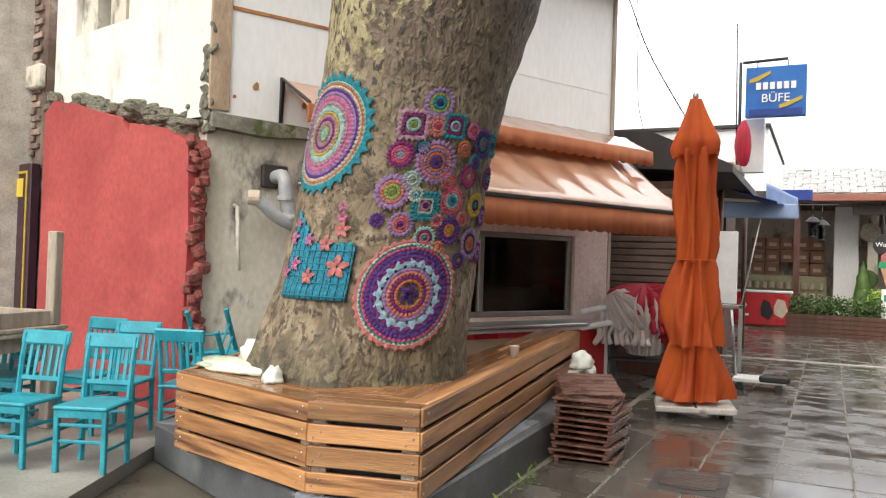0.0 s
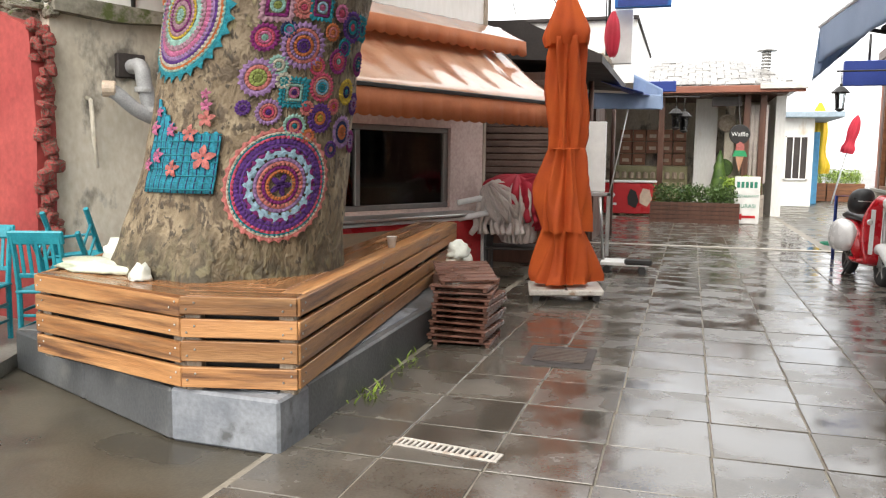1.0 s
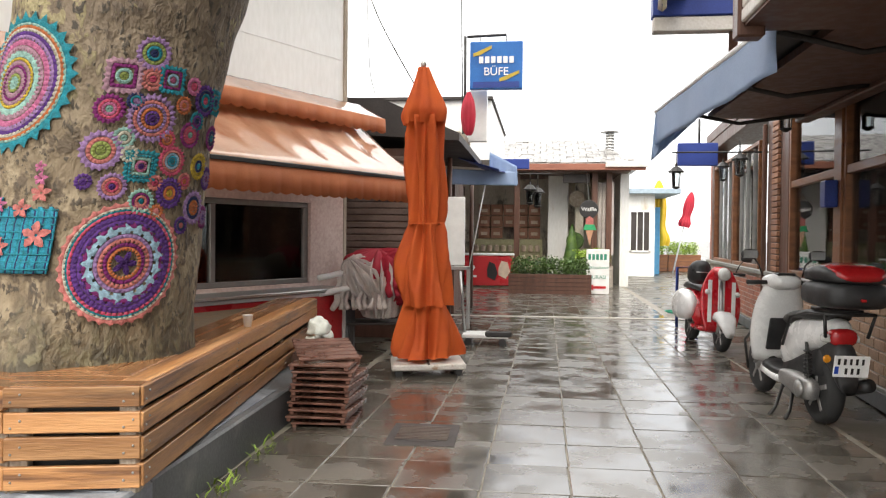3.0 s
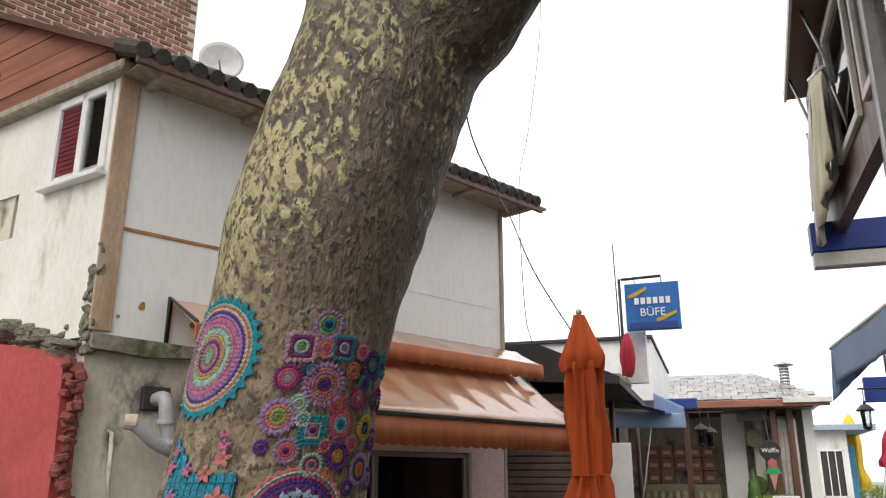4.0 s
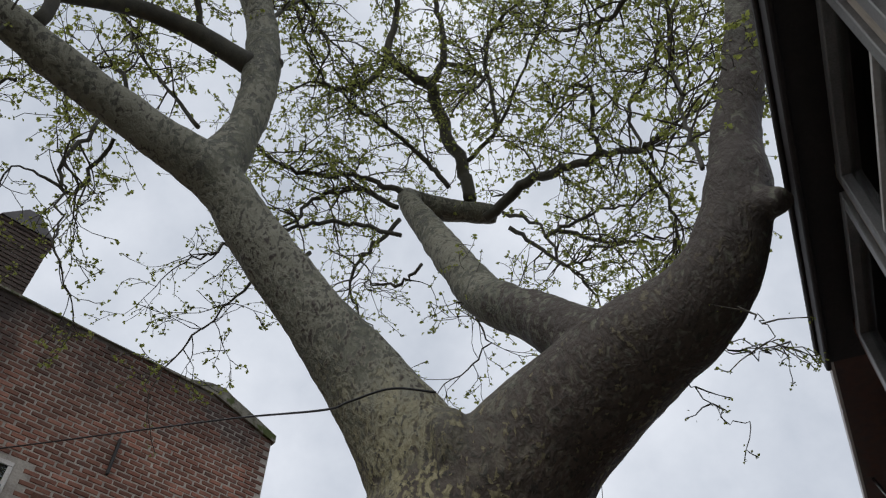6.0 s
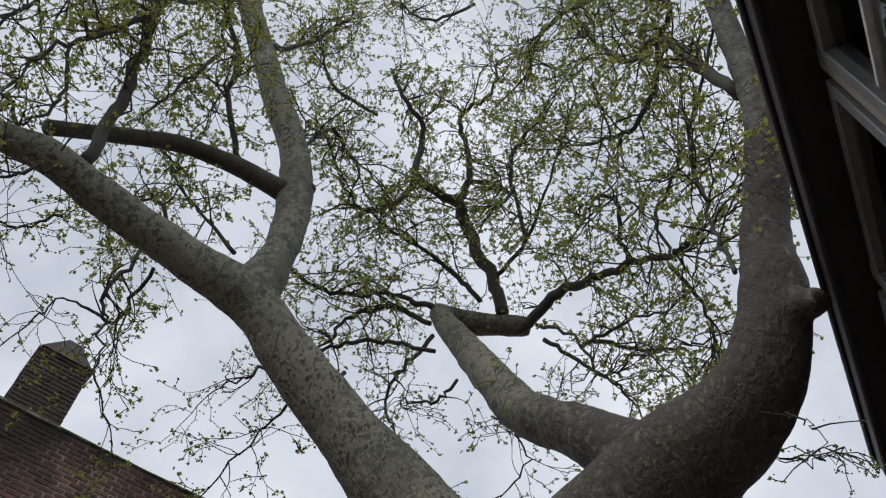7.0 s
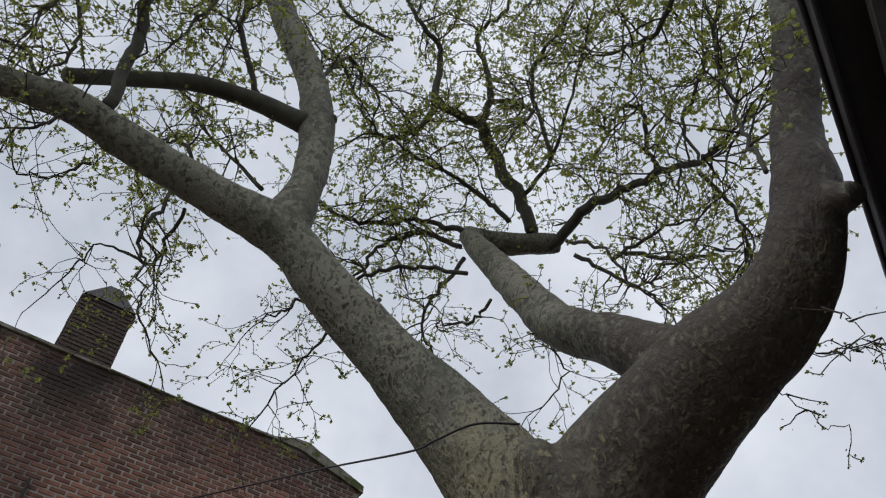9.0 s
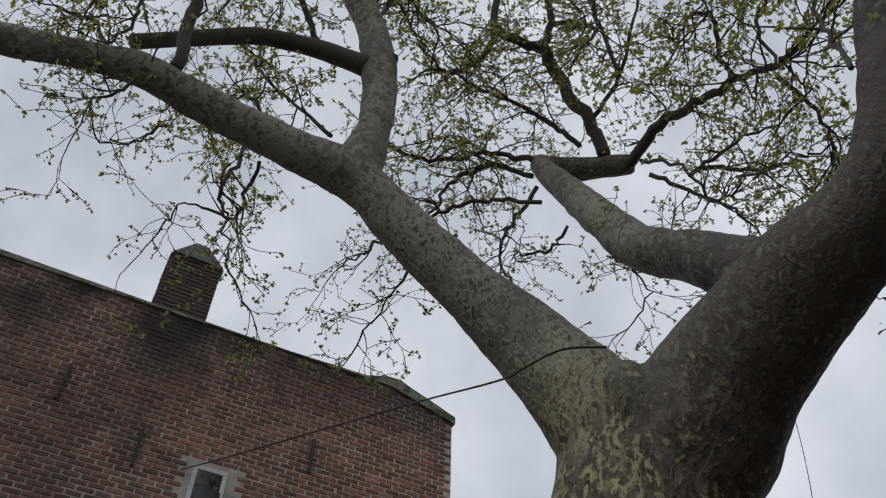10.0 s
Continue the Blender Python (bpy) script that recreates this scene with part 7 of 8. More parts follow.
def loft(sections, n=20, power=2.6):
    """A hull through upright sections (x, y half-width, z low, z high), rounded like a superellipse."""
    bm = bmesh.new()
    rings = []
    for x, hw, z0, z1 in smooth_path(sections, 3):
        ring = []
        for k in range(n):
            a = 2 * math.pi * k / n
            c, s = math.cos(a), math.sin(a)
            ring.append(bm.verts.new((x, max(hw, 0.004) * math.copysign(abs(c) ** (2 / power), c), (z0 + z1) / 2 + max((z1 - z0) / 2, 0.004) * math.copysign(abs(s) ** (2 / power), s))))
        rings.append(ring)
    for a, b in zip(rings, rings[1:]):
        for k in range(n):
            bm.faces.new((a[k], a[(k + 1) % n], b[(k + 1) % n], b[k]))
    bm.faces.new(rings[0])
    bm.faces.new(rings[-1][::-1])
    return bm


def wheel(parent, x, r, w, spokes, y=0.0):
    """A wheel with its axle along y."""
    m = pose(x, y, r, 90, 0, 0)
    tyre = lathe([(r * 0.70, -w * 0.42), (r * 0.86, -w * 0.5), (r * 0.97, -w * 0.32), (r, 0), (r * 0.97, w * 0.32), (r * 0.86, w * 0.5), (r * 0.70, w * 0.42)], 36)
    wh = part("wheel", tyre, M_rubber, parent, "black rubber tyre", True)
    wh.matrix_basis = m
    part("rim", lathe([(r * 0.66, -w * 0.36), (r * 0.72, -w * 0.43), (r * 0.72, w * 0.43), (r * 0.66, w * 0.36)], 36), M_engine, wh, "alloy rim", True)
    part("hub", lathe([(r * 0.2, -w * 0.52), (r * 0.24, -w * 0.3), (r * 0.24, w * 0.3), (r * 0.2, w * 0.52)], 16), M_engine, wh, "", True)
    for k in range(spokes):
        part("spoke", solid((0.1 * r, 0.68 * r, -r * 0.07, r * 0.07, -w * 0.46, w * 0.46), bevel=0.004), M_engine, wh).matrix_basis = pose(0, 0, 0, 0, 0, 360 / spokes * k + 20)
    return wh


def mirror(parent, y, z, x):
    s = math.copysign(1, y)
    tube("mirror_stem", [(x, y, z, 0.007), (x + 0.02, y + s * 0.03, z + 0.1, 0.007), (x, y + s * 0.09, z + 0.17, 0.007)], M_black, parent, 6)
    hd = part("mirror", loft([(-0.02, 0.03, -0.02, 0.02), (-0.01, 0.075, -0.045, 0.045), (0.02, 0.06, -0.035, 0.035), (0.04, 0.02, -0.015, 0.015)], 16), M_black, parent, "black rear-view mirror", True)
    hd.matrix_basis = pose(x, y + s * 0.12, z + 0.19, 0, 0, 0)
    part("mirror_glass", solid((-0.026, -0.022, -0.06, 0.06, -0.034, 0.034), bevel=0.001), M_steel, hd)


def white_scooter():
    s = thing("motor_scooter", pose(2.1, 6.72, 0, 0, 0, 95) @ pose(0, 0, 0, 1, 0, 0), "white motor scooter with black and red top box", "scooter")
    wheel(s, 0.0, 0.262, 0.13, 5)
    wheel(s, 1.24, 0.262, 0.11, 5)
    part("tail_body", loft([(-0.28, 0.05, 0.72, 0.80), (-0.18, 0.11, 0.62, 0.83), (0.08, 0.145, 0.53, 0.82), (0.34, 0.15, 0.40, 0.77), (0.52, 0.13, 0.34, 0.66)], 22), M_scoot_white, s, "white rear panels", True)
    part("seat", loft([(-0.2, 0.1, 0.80, 0.87), (0.0, 0.15, 0.79, 0.88), (0.3, 0.15, 0.77, 0.84), (0.56, 0.1, 0.70, 0.79)], 18), M_box_black, s, "black seat", True)
    part("under_body", loft([(-0.12, 0.08, 0.36, 0.62), (0.2, 0.1, 0.3, 0.55), (0.5, 0.12, 0.24, 0.42)], 16), M_box_black, s, "black underbody", True)
    part("floor_board", loft([(0.42, 0.14, 0.26, 0.36), (0.6, 0.15, 0.25, 0.34), (0.86, 0.15, 0.25, 0.37)], 18), M_box_black, s, "black footboard", True)
    part("side_skirt", loft([(0.3, 0.155, 0.22, 0.32), (0.6, 0.165, 0.2, 0.29), (0.9, 0.155, 0.22, 0.33)], 18), M_scoot_white, s, "", True)
    # leg shield, leaning back
    bm = loft([(-0.32, 0.16, -0.05, 0.06), (-0.1, 0.21, -0.06, 0.07), (0.15, 0.215, -0.06, 0.08), (0.36, 0.16, -0.05, 0.08), (0.48, 0.1, -0.04, 0.05)], 22)
    bm.transform(pose(0.98, 0, 0.64, 0, -107, 0))
    part("leg_shield", bm, M_scoot_white, s, "white leg shield", True)
    part("inner_panel", solid((-0.012, 0.012, -0.09, 0.09, -0.2, 0.1), bevel=0.01, m=pose(0.9, 0, 0.62, 0, -17, 0)), M_box_black, s, "black inner panel")
    part("front_fender", loft([(1.0, 0.06, 0.40, 0.48), (1.15, 0.075, 0.47, 0.57), (1.32, 0.07, 0.46, 0.56), (1.47, 0.05, 0.36, 0.45)], 16), M_scoot_white, s, "white front mudguard", True)
    for y in (-0.07, 0.07):
        tube("fork", [(1.24, y, 0.27, 0.018), (1.12, y, 0.62, 0.02)], M_engine, s, 8)
    part("handlebar_cover", loft([(0.72, 0.08, 1.0, 1.08), (0.82, 0.15, 0.96, 1.11), (0.95, 0.15, 0.95, 1.10), (1.06, 0.08, 0.96, 1.05)], 18), M_scoot_white, s, "white handlebar cowl", True)
    part("dials", solid((0.76, 0.84, -0.08, 0.08, 1.09, 1.115), bevel=0.01), M_box_black, s, "black dials")
    part("headlight", lathe([(0.05, 0), (0.075, 0.01), (0.06, 0.04)], 16), M_lens_clear, s, "clear headlight", True).matrix_basis = pose(1.05, 0, 1.01, 0, 80, 0)
    for y in (-1, 1):
        tube("grip", [(0.83, y * 0.14, 1.03, 0.018), (0.78, y * 0.33, 1.03, 0.019)], M_rubber, s, 10)
        tube("lever", [(0.86, y * 0.16, 1.02, 0.006), (0.86, y * 0.3, 1.0, 0.006)], M_steel, s, 6)
        mirror(s, y * 0.17, 1.08, 0.86)
        part("indicator", loft([(-0.3, 0.015, 0.66, 0.71), (-0.25, 0.03, 0.65, 0.72), (-0.18, 0.02, 0.65, 0.71)], 12), M_lens_clear, s, "clear indicator", True).location = (0, y * 0.1, 0)
        tube("rack_rail", [(0.38, y * 0.17, 0.55, 0.013), (0.2, y * 0.185, 0.8, 0.013), (-0.1, y * 0.18, 0.86, 0.013), (-0.38, y * 0.18, 0.87, 0.013), (-0.34, y * 0.15, 0.70, 0.013)], M_black, s, 8)
        tube("shock", [(-0.02, y * 0.12, 0.28, 0.014), (0.02, y * 0.13, 0.62, 0.014)], M_black, s, 8)
        for k in range(8):
            part("spring_coil", lathe([(0.028, -0.006), (0.032, 0), (0.028, 0.006)], 12), M_black, s).matrix_basis = pose(-0.01 + k * 0.003, y * 0.124, 0.34 + k * 0.03)
    tube("rack_bar", [(-0.38, -0.18, 0.87, 0.013), (-0.38, 0.18, 0.87, 0.013)], M_black, s, 8)
    part("rack_plate", solid((-0.34, 0.0, -0.12, 0.12, 0.875, 0.9), bevel=0.006), M_black, s)
    part("tail_light", loft([(-0.33, 0.05, 0.65, 0.74), (-0.3, 0.1, 0.63, 0.76), (-0.22, 0.1, 0.63, 0.76)], 14), M_lens_red, s, "red tail light", True)
    part("rear_fender", loft([(-0.40, 0.06, 0.30, 0.40), (-0.36, 0.085, 0.32, 0.62), (-0.24, 0.085, 0.42, 0.68), (-0.08, 0.07, 0.5, 0.66)], 16), M_box_black, s, "black rear mudguard", True)
    part("reflector", lathe([(0.028, 0), (0.03, 0.008), (0.02, 0.012)], 14), M_lens_amber, s, "amber reflector").matrix_basis = pose(-0.3, 0.12, 0.54, 0, -90, 0)
    plate = part("number_plate", solid((-0.125, 0.125, -0.004, 0.004, -0.08, 0.08), bevel=0.003), M_white, s, "white number plate with dark bars")
    plate.matrix_basis = pose(-0.425, 0, 0.505, 12, 0, -90)
    for row, widths in ((0.036, (0.016, 0.018, 0.016, 0.018, 0.016)), (-0.034, (0.018, 0.018, 0.018))):
        x = -0.1 if row > 0 else -0.045
        for w in widths:
            part("bar", solid((x, x + w, -0.007, -0.004, row - 0.022, row + 0.022)), M_black, plate)
            x += w + 0.025
    part("blue_strip", solid((-0.118, -0.09, -0.007, -0.004, -0.055, 0.0)), M_blue_bar, plate)
    part("engine_case", loft([(-0.1, 0.05, 0.19, 0.34), (0.08, 0.065, 0.17, 0.36), (0.3, 0.06, 0.2, 0.36), (0.46, 0.045, 0.22, 0.34)], 16), M_engine, s, "alloy engine case", True).location = (0, 0.12, 0)
    part("hub_cover", lathe([(0.05, 0), (0.07, 0.01), (0.065, 0.03), (0.02, 0.045)], 16), M_engine, s, "", True).matrix_basis = pose(0.0, 0.17, 0.262, -90, 0, 0)
    tube("exhaust", [(0.5, -0.12, 0.2, 0.02), (0.2, -0.14, 0.2, 0.04), (-0.05, -0.16, 0.28, 0.055), (-0.35, -0.17, 0.36, 0.05)], M_box_black, s, 12, "black exhaust", 3)
    tube("centre_stand", [(0.3, 0.1, 0.22, 0.014), (0.12, 0.2, 0.06, 0.014), (0.05, 0.26, 0.015, 0.016)], M_black, s, 8)
    tube("side_stand", [(0.4, 0.14, 0.24, 0.014), (0.3, 0.24, 0.05, 0.013), (0.24, 0.31, 0.0, 0.016)], M_black, s, 8)
    tube("crash_bar", [(0.98, 0.18, 0.62, 0.012), (1.05, 0.24, 0.5, 0.012), (1.0, 0.22, 0.25, 0.012)], M_black, s, 8)
    # top box
    box = part("top_box", loft([(-0.56, 0.12, 0.95, 1.08), (-0.5, 0.215, 0.92, 1.10), (-0.3, 0.235, 0.91, 1.11), (-0.06, 0.22, 0.92, 1.10), (0.02, 0.14, 0.95, 1.08)], 26, 4.0), M_box_black, s, "black top box", True)
    part("lid", loft([(-0.545, 0.13, 1.10, 1.16), (-0.48, 0.21, 1.09, 1.21), (-0.28, 0.225, 1.09, 1.235), (-0.05, 0.2, 1.09, 1.2), (0.01, 0.12, 1.10, 1.15)], 26, 3.0), M_box_black, box, "", True)
    part("red_reflector", loft([(-0.555, 0.12, 1.115, 1.165), (-0.49, 0.19, 1.112, 1.222), (-0.3, 0.2, 1.14, 1.242)], 26, 3.0), M_lens_red, box, "red reflector lid band", True)
    part("lock", solid((-0.572, -0.555, -0.02, 0.02, 0.975, 0.995), bevel=0.004), M_lens_red, box)
    return s


white_scooter()


def red_scooter():
    s = thing("motor_scooter", pose(2.03, 11.62, 0, 0, 0, -83) @ pose(0, 0, 0, -6, 0, 0), "vintage red and white motor scooter on its stand", "scooter")
    wheel(s, 0.0, 0.22, 0.1, 5)
    wheel(s, 1.17, 0.22, 0.1, 5)
    for y in (-1, 1):
        part("side_panel", loft([(-0.3, 0.03, 0.42, 0.5), (-0.18, 0.1, 0.3, 0.66), (0.1, 0.12, 0.28, 0.7), (0.34, 0.09, 0.32, 0.62), (0.44, 0.02, 0.4, 0.5)], 20), M_scoot_white if y < 0 else M_scoot_red, s, "rounded side panel", True).location = (0, y * 0.17, 0)
    part("body", loft([(-0.36, 0.06, 0.4, 0.6), (-0.2, 0.15, 0.4, 0.72), (0.2, 0.17, 0.3, 0.7), (0.45, 0.14, 0.22, 0.5)], 20), M_scoot_red, s, "red body", True)
    part("seat", loft([(-0.34, 0.09, 0.70, 0.78), (-0.1, 0.13, 0.70, 0.82), (0.25, 0.13, 0.70, 0.80), (0.42, 0.07, 0.68, 0.76)], 18), M_box_black, s, "black seat", True)
    part("floor_board", loft([(0.4, 0.17, 0.2, 0.27), (0.6, 0.19, 0.19, 0.25), (0.85, 0.2, 0.2, 0.28)], 18), M_scoot_red, s, "red footboard", True)
    bm = loft([(-0.34, 0.19, -0.03, 0.03), (-0.1, 0.25, -0.035, 0.035), (0.18, 0.25, -0.035, 0.035), (0.4, 0.17, -0.03, 0.03), (0.5, 0.08, -0.02, 0.02)], 22, 3.0)
    bm.transform(pose(0.96, 0, 0.56, 0, -104, 0))
    part("leg_shield", bm, M_scoot_red, s, "red leg shield", True)
    bm = loft([(-0.3, 0.05, -0.03, 0.0), (0.0, 0.06, -0.05, 0.0), (0.4, 0.05, -0.04, 0.0)], 12)
    bm.transform(pose(0.995, 0, 0.58, 0, -104, 0) @ pose(0, 0, 0, 180, 0, 0))
    part("horn_cover", bm, M_scoot_white, s, "white horn cover", True)
    for y in (-0.15, 0.15):
        part("stripe", solid((-0.006, 0.006, -0.025, 0.025, -0.26, 0.28), bevel=0.003, m=pose(1.0, y, 0.6, 0, -14, 0)), M_scoot_white, s)
    for y in (-0.19, 0.19):
        part("indicator", lathe([(0.03, 0), (0.035, 0.01), (0.02, 0.03)], 12), M_lens_clear, s).matrix_basis = pose(0.985, y, 0.72, 0, 78, 0)
    part("front_fender", loft([(0.92, 0.07, 0.3, 0.38), (1.08, 0.12, 0.36, 0.5), (1.24, 0.12, 0.33, 0.47), (1.4, 0.06, 0.2, 0.3)], 18), M_scoot_white, s, "white bulbous mudguard", True)
    tube("fork", [(1.17, -0.07, 0.22, 0.022), (1.08, -0.02, 0.45, 0.025), (0.86, 0, 0.95, 0.03)], M_engine, s, 10)
    part("handlebar_cover", loft([(0.72, 0.06, 0.93, 1.0), (0.8, 0.12, 0.9, 1.04), (0.92, 0.1, 0.9, 1.03), (1.0, 0.07, 0.9, 1.0)], 18), M_scoot_red, s, "red headset", True)
    part("headlight", lathe([(0.075, 0), (0.085, 0.01), (0.07, 0.035), (0.02, 0.05)], 20), M_lens_clear, s, "round headlight", True).matrix_basis = pose(0.97, 0, 0.96, 0, 80, 0)
    for y in (-1, 1):
        tube("grip", [(0.82, y * 0.1, 0.97, 0.017), (0.76, y * 0.34, 0.98, 0.019)], M_rubber, s, 10)
        tube("lever", [(0.86, y * 0.16, 0.96, 0.006), (0.88, y * 0.32, 0.95, 0.006)], M_steel, s, 6)
    mirror(s, 0.2, 1.0, 0.82)
    part("helmet_bag", loft([(0.5, 0.07, 0.78, 0.92), (0.6, 0.13, 0.74, 1.02), (0.74, 0.13, 0.76, 1.06), (0.82, 0.06, 0.82, 1.0)], 16), M_box_black, s, "black cover over the handlebar", True).location = (0, -0.22, 0.05)
    tube("stand", [(0.42, 0.14, 0.2, 0.012), (0.4, 0.2, 0.0, 0.014)], M_black, s, 8)
    tube("stand", [(0.42, -0.14, 0.2, 0.012), (0.4, -0.2, 0.0, 0.014)], M_black, s, 8)
    return s


red_scooter()
hose = thing("coiled_hose", pose(2.46, 15.17, 0.02), "green plastic hose coil lying on the ground", "hose")
tube("coil", [((0.16 + 0.004 * k) * math.cos(k * 0.5), (0.16 + 0.004 * k) * math.sin(k * 0.5), 0.012 + 0.002 * k, 0.014) for k in range(26)], paint("green_hose", (0.02, 0.26, 0.16), 0.4), hose, 8)
fr = thing("blue_barrier", pose(2.18, 13.1, 0, 0, 0, 5), "blue tubular barrier frame", "barrier")
tube("frame", [(-0.1, 0, 0, 0.025), (-0.1, 0, 0.95, 0.025), (0.3, 0.3, 0.95, 0.025), (0.3, 0.3, 0, 0.025)], M_blue_dark, fr, 8)


# ---- further along the alley ----
def projecting_sign():
    s = thing("projecting_sign", pose(-0.11, -0.05, 0.035), "blue shop sign on a black bracket", "sign")
    face = part("board", solid((-1.05, -0.25, 12.38, 12.5, 3.61, 4.33), bevel=0.008), M_blue_sign, s)
    part("shade_band", solid((-1.0, -0.3, 12.374, 12.38, 3.63, 3.72)), M_blue_dark, face)
    for x0, x1, z0, z1 in ((-1.0, -0.72, 4.1, 4.22), (-0.6, -0.3, 3.72, 3.84)):
        bm = panel([(x0, z0), (x0 + 0.1, z0 + 0.02), (x1, z1), (x1, z1 + 0.05), (x0 + 0.08, z0 + 0.08), (x0, z0 + 0.05)], 12.368, 12.374)
        part("swoosh", bm, M_yellow_dull, face, "yellow-green curved stripe")
    for k in range(6):
        part("name_bar", solid((-0.91 + k * 0.092, -0.845 + k * 0.092, 12.366, 12.374, 4.0, 4.1)), M_white, face, "white lettering bar")
    letters("lettering", "B\u00dcFE", 0.17, pose(-0.65, 12.372, 3.87, 90, 0, 0), M_white, face)
    tube("arm", [(-1.1, 12.44, 4.42, 0.022), (-0.5, 12.44, 4.44, 0.022)], M_black, s, 6)
    for x in (-0.9, -0.5):
        tube("hanger", [(x, 12.44, 4.43, 0.008), (x, 12.44, 4.33, 0.008)], M_black, s, 5)
    tube("upright", [(-1.12, 12.44, 2.8, 0.024), (-1.13, 12.44, 4.43, 0.024)], M_black, s, 6)
    tube("rod", [(-1.16, 12.5, 2.9, 0.012), (-1.2, 12.5, 5.02, 0.01)], M_black, s, 6)
    part("light_box", solid((-1.1, -0.8, 12.7, 12.8, 2.85, 3.65), bevel=0.01), M_white, s, "white lower sign panel")
    bm = pleated([(2.9, 0.04), (3.0, 0.08), (3.2, 0.11), (3.4, 0.09), (3.55, 0.03)], 5, 0.15, 40, 77)
    part("rolled_flag", bm, M_red_cloth, s, "rolled red flag", True).location = (-1.05, 12.3, 0)


projecting_sign()


def side_kiosk():
    k = thing("dark_kiosk", Matrix(), "dark brown shuttered kiosk with a blue awning", "kiosk")
    part("wall", solid((-4.2, -1.75, 11.0, 16.0, 0, 2.6)), M_dark_wood, k, "dark brown wall")
    part("back_room", solid((-2.6, -1.62, 14.6, 16.15, 0, 2.6)), M_dark_wood, k, "dark timber back room")
    for i in range(20):
        part("shutter_slat", solid((-2.75, -1.78, 10.93, 11.0, 0.7 + i * 0.09, 0.78 + i * 0.09), bevel=0.01), M_shut_brown, k)
    part("roof", panel([(-4.6, 3.35), (-2.2, 3.25), (-1.15, 2.78), (-1.15, 2.68), (-4.6, 2.9)], 10.8, 15.0), M_dark, k, "dark sloping roof")
    part("clutter", solid((-1.7, -1.2, 12.2, 13.0, 2.86, 2.95), (-1.6, -1.3, 12.4, 12.8, 2.95, 3.02), bevel=0.01), M_grey_wood, k)
    cloth_sheet("awning_cloth", [(-1.9, 13.3, 2.85), (-1.7, 15.4, 2.9), (-0.5, 15.2, 2.45), (-0.75, 13.2, 2.5)], M_blue_dark, k, "dark blue awning cloth")
    cloth_sheet("awning_front", [(-0.95, 13.9, 2.86), (-0.48, 13.95, 2.62), (-0.46, 13.95, 2.3), (-0.95, 13.9, 2.42)], M_blue_cloth, k, "pale blue awning end")
    cloth_sheet("valance", [(-1.75, 13.2, 2.52), (-0.5, 13.9, 2.52), (-0.48, 13.9, 2.28), (-1.75, 13.2, 2.26)], M_blue_cloth, k, "blue hanging valance")
    part("sign_strip", solid((-0.9, -0.3, 16.0, 16.1, 2.75, 2.95), bevel=0.01), M_blue_dark, k)
    tube("prop", [(-1.0, 13.7, 2.3, 0.012), (-1.25, 13.6, 0.9, 0.012)], M_white, k, 6)
    for x, y in ((-1.45, 12.3), (-1.4, 15.6)):
        tube("post", [(x, y, 0, 0.04), (x, y, 2.6, 0.04)], M_dark_wood, k, 8)
    part("white_board", solid((-1.45, -1.1, 11.2, 11.25, 1.0, 1.95), bevel=0.01), M_white, k, "white notice board")
    part("freezer", solid((-2.2, -1.5, 11.2, 11.9, 0, 0.85), bevel=0.03), M_white, k, "white chest freezer")
    part("steel_frame", solid((-1.05, -1.0, 10.95, 11.0, 0.15, 1.0), (-1.5, -1.0, 10.95, 11.0, 0.95, 1.0), bevel=0.006), M_steel, k)


M_shut_brown = surface("brown_roller_slat", (0.12, 0.075, 0.06), (0.18, 0.12, 0.10), 4, 0.45, 0.1, 40)
side_kiosk()
low_trolley = thing("hand_trolley", pose(-0.75, 10.6, 0), "low white and black hand trolley on the paving", "trolley")
part("deck", solid((-0.3, 0.3, -0.2, 0.2, 0.1, 0.15), bevel=0.01), M_white, low_trolley)
part("bumper", solid((0.0, 0.34, -0.22, -0.18, 0.12, 0.2), bevel=0.02), M_black, low_trolley)
for x in (-0.22, 0.22):
    part("caster", lathe([(0.045, -0.2), (0.05, -0.19), (0.05, 0.19), (0.045, 0.2)], 14), M_black, low_trolley).matrix_basis = pose(x, 0, 0.05, 90, 0, 0)
tube("handle", [(-0.28, 0, 0.15, 0.018), (-0.35, 0, 0.95, 0.018)], M_steel, low_trolley, 8)

wb = thing("white_building", Matrix(), "plain white flat-roofed building behind the kiosks", "building")
part("wall", solid((-12.0, -1.08, 16.2, 22.0, 2.95, 4.15)), M_white_sheet, wb, "white overhanging upper wall")
part("lower_wall", solid((-12.0, -2.45, 16.6, 25.0, 0, 2.95)), M_dark_wood, wb, "shaded timber lower wall")
part("coping", solid((-12.1, -1.04, 16.12, 22.0, 4.15, 4.22), bevel=0.01), M_dark, wb, "dark roof edge")


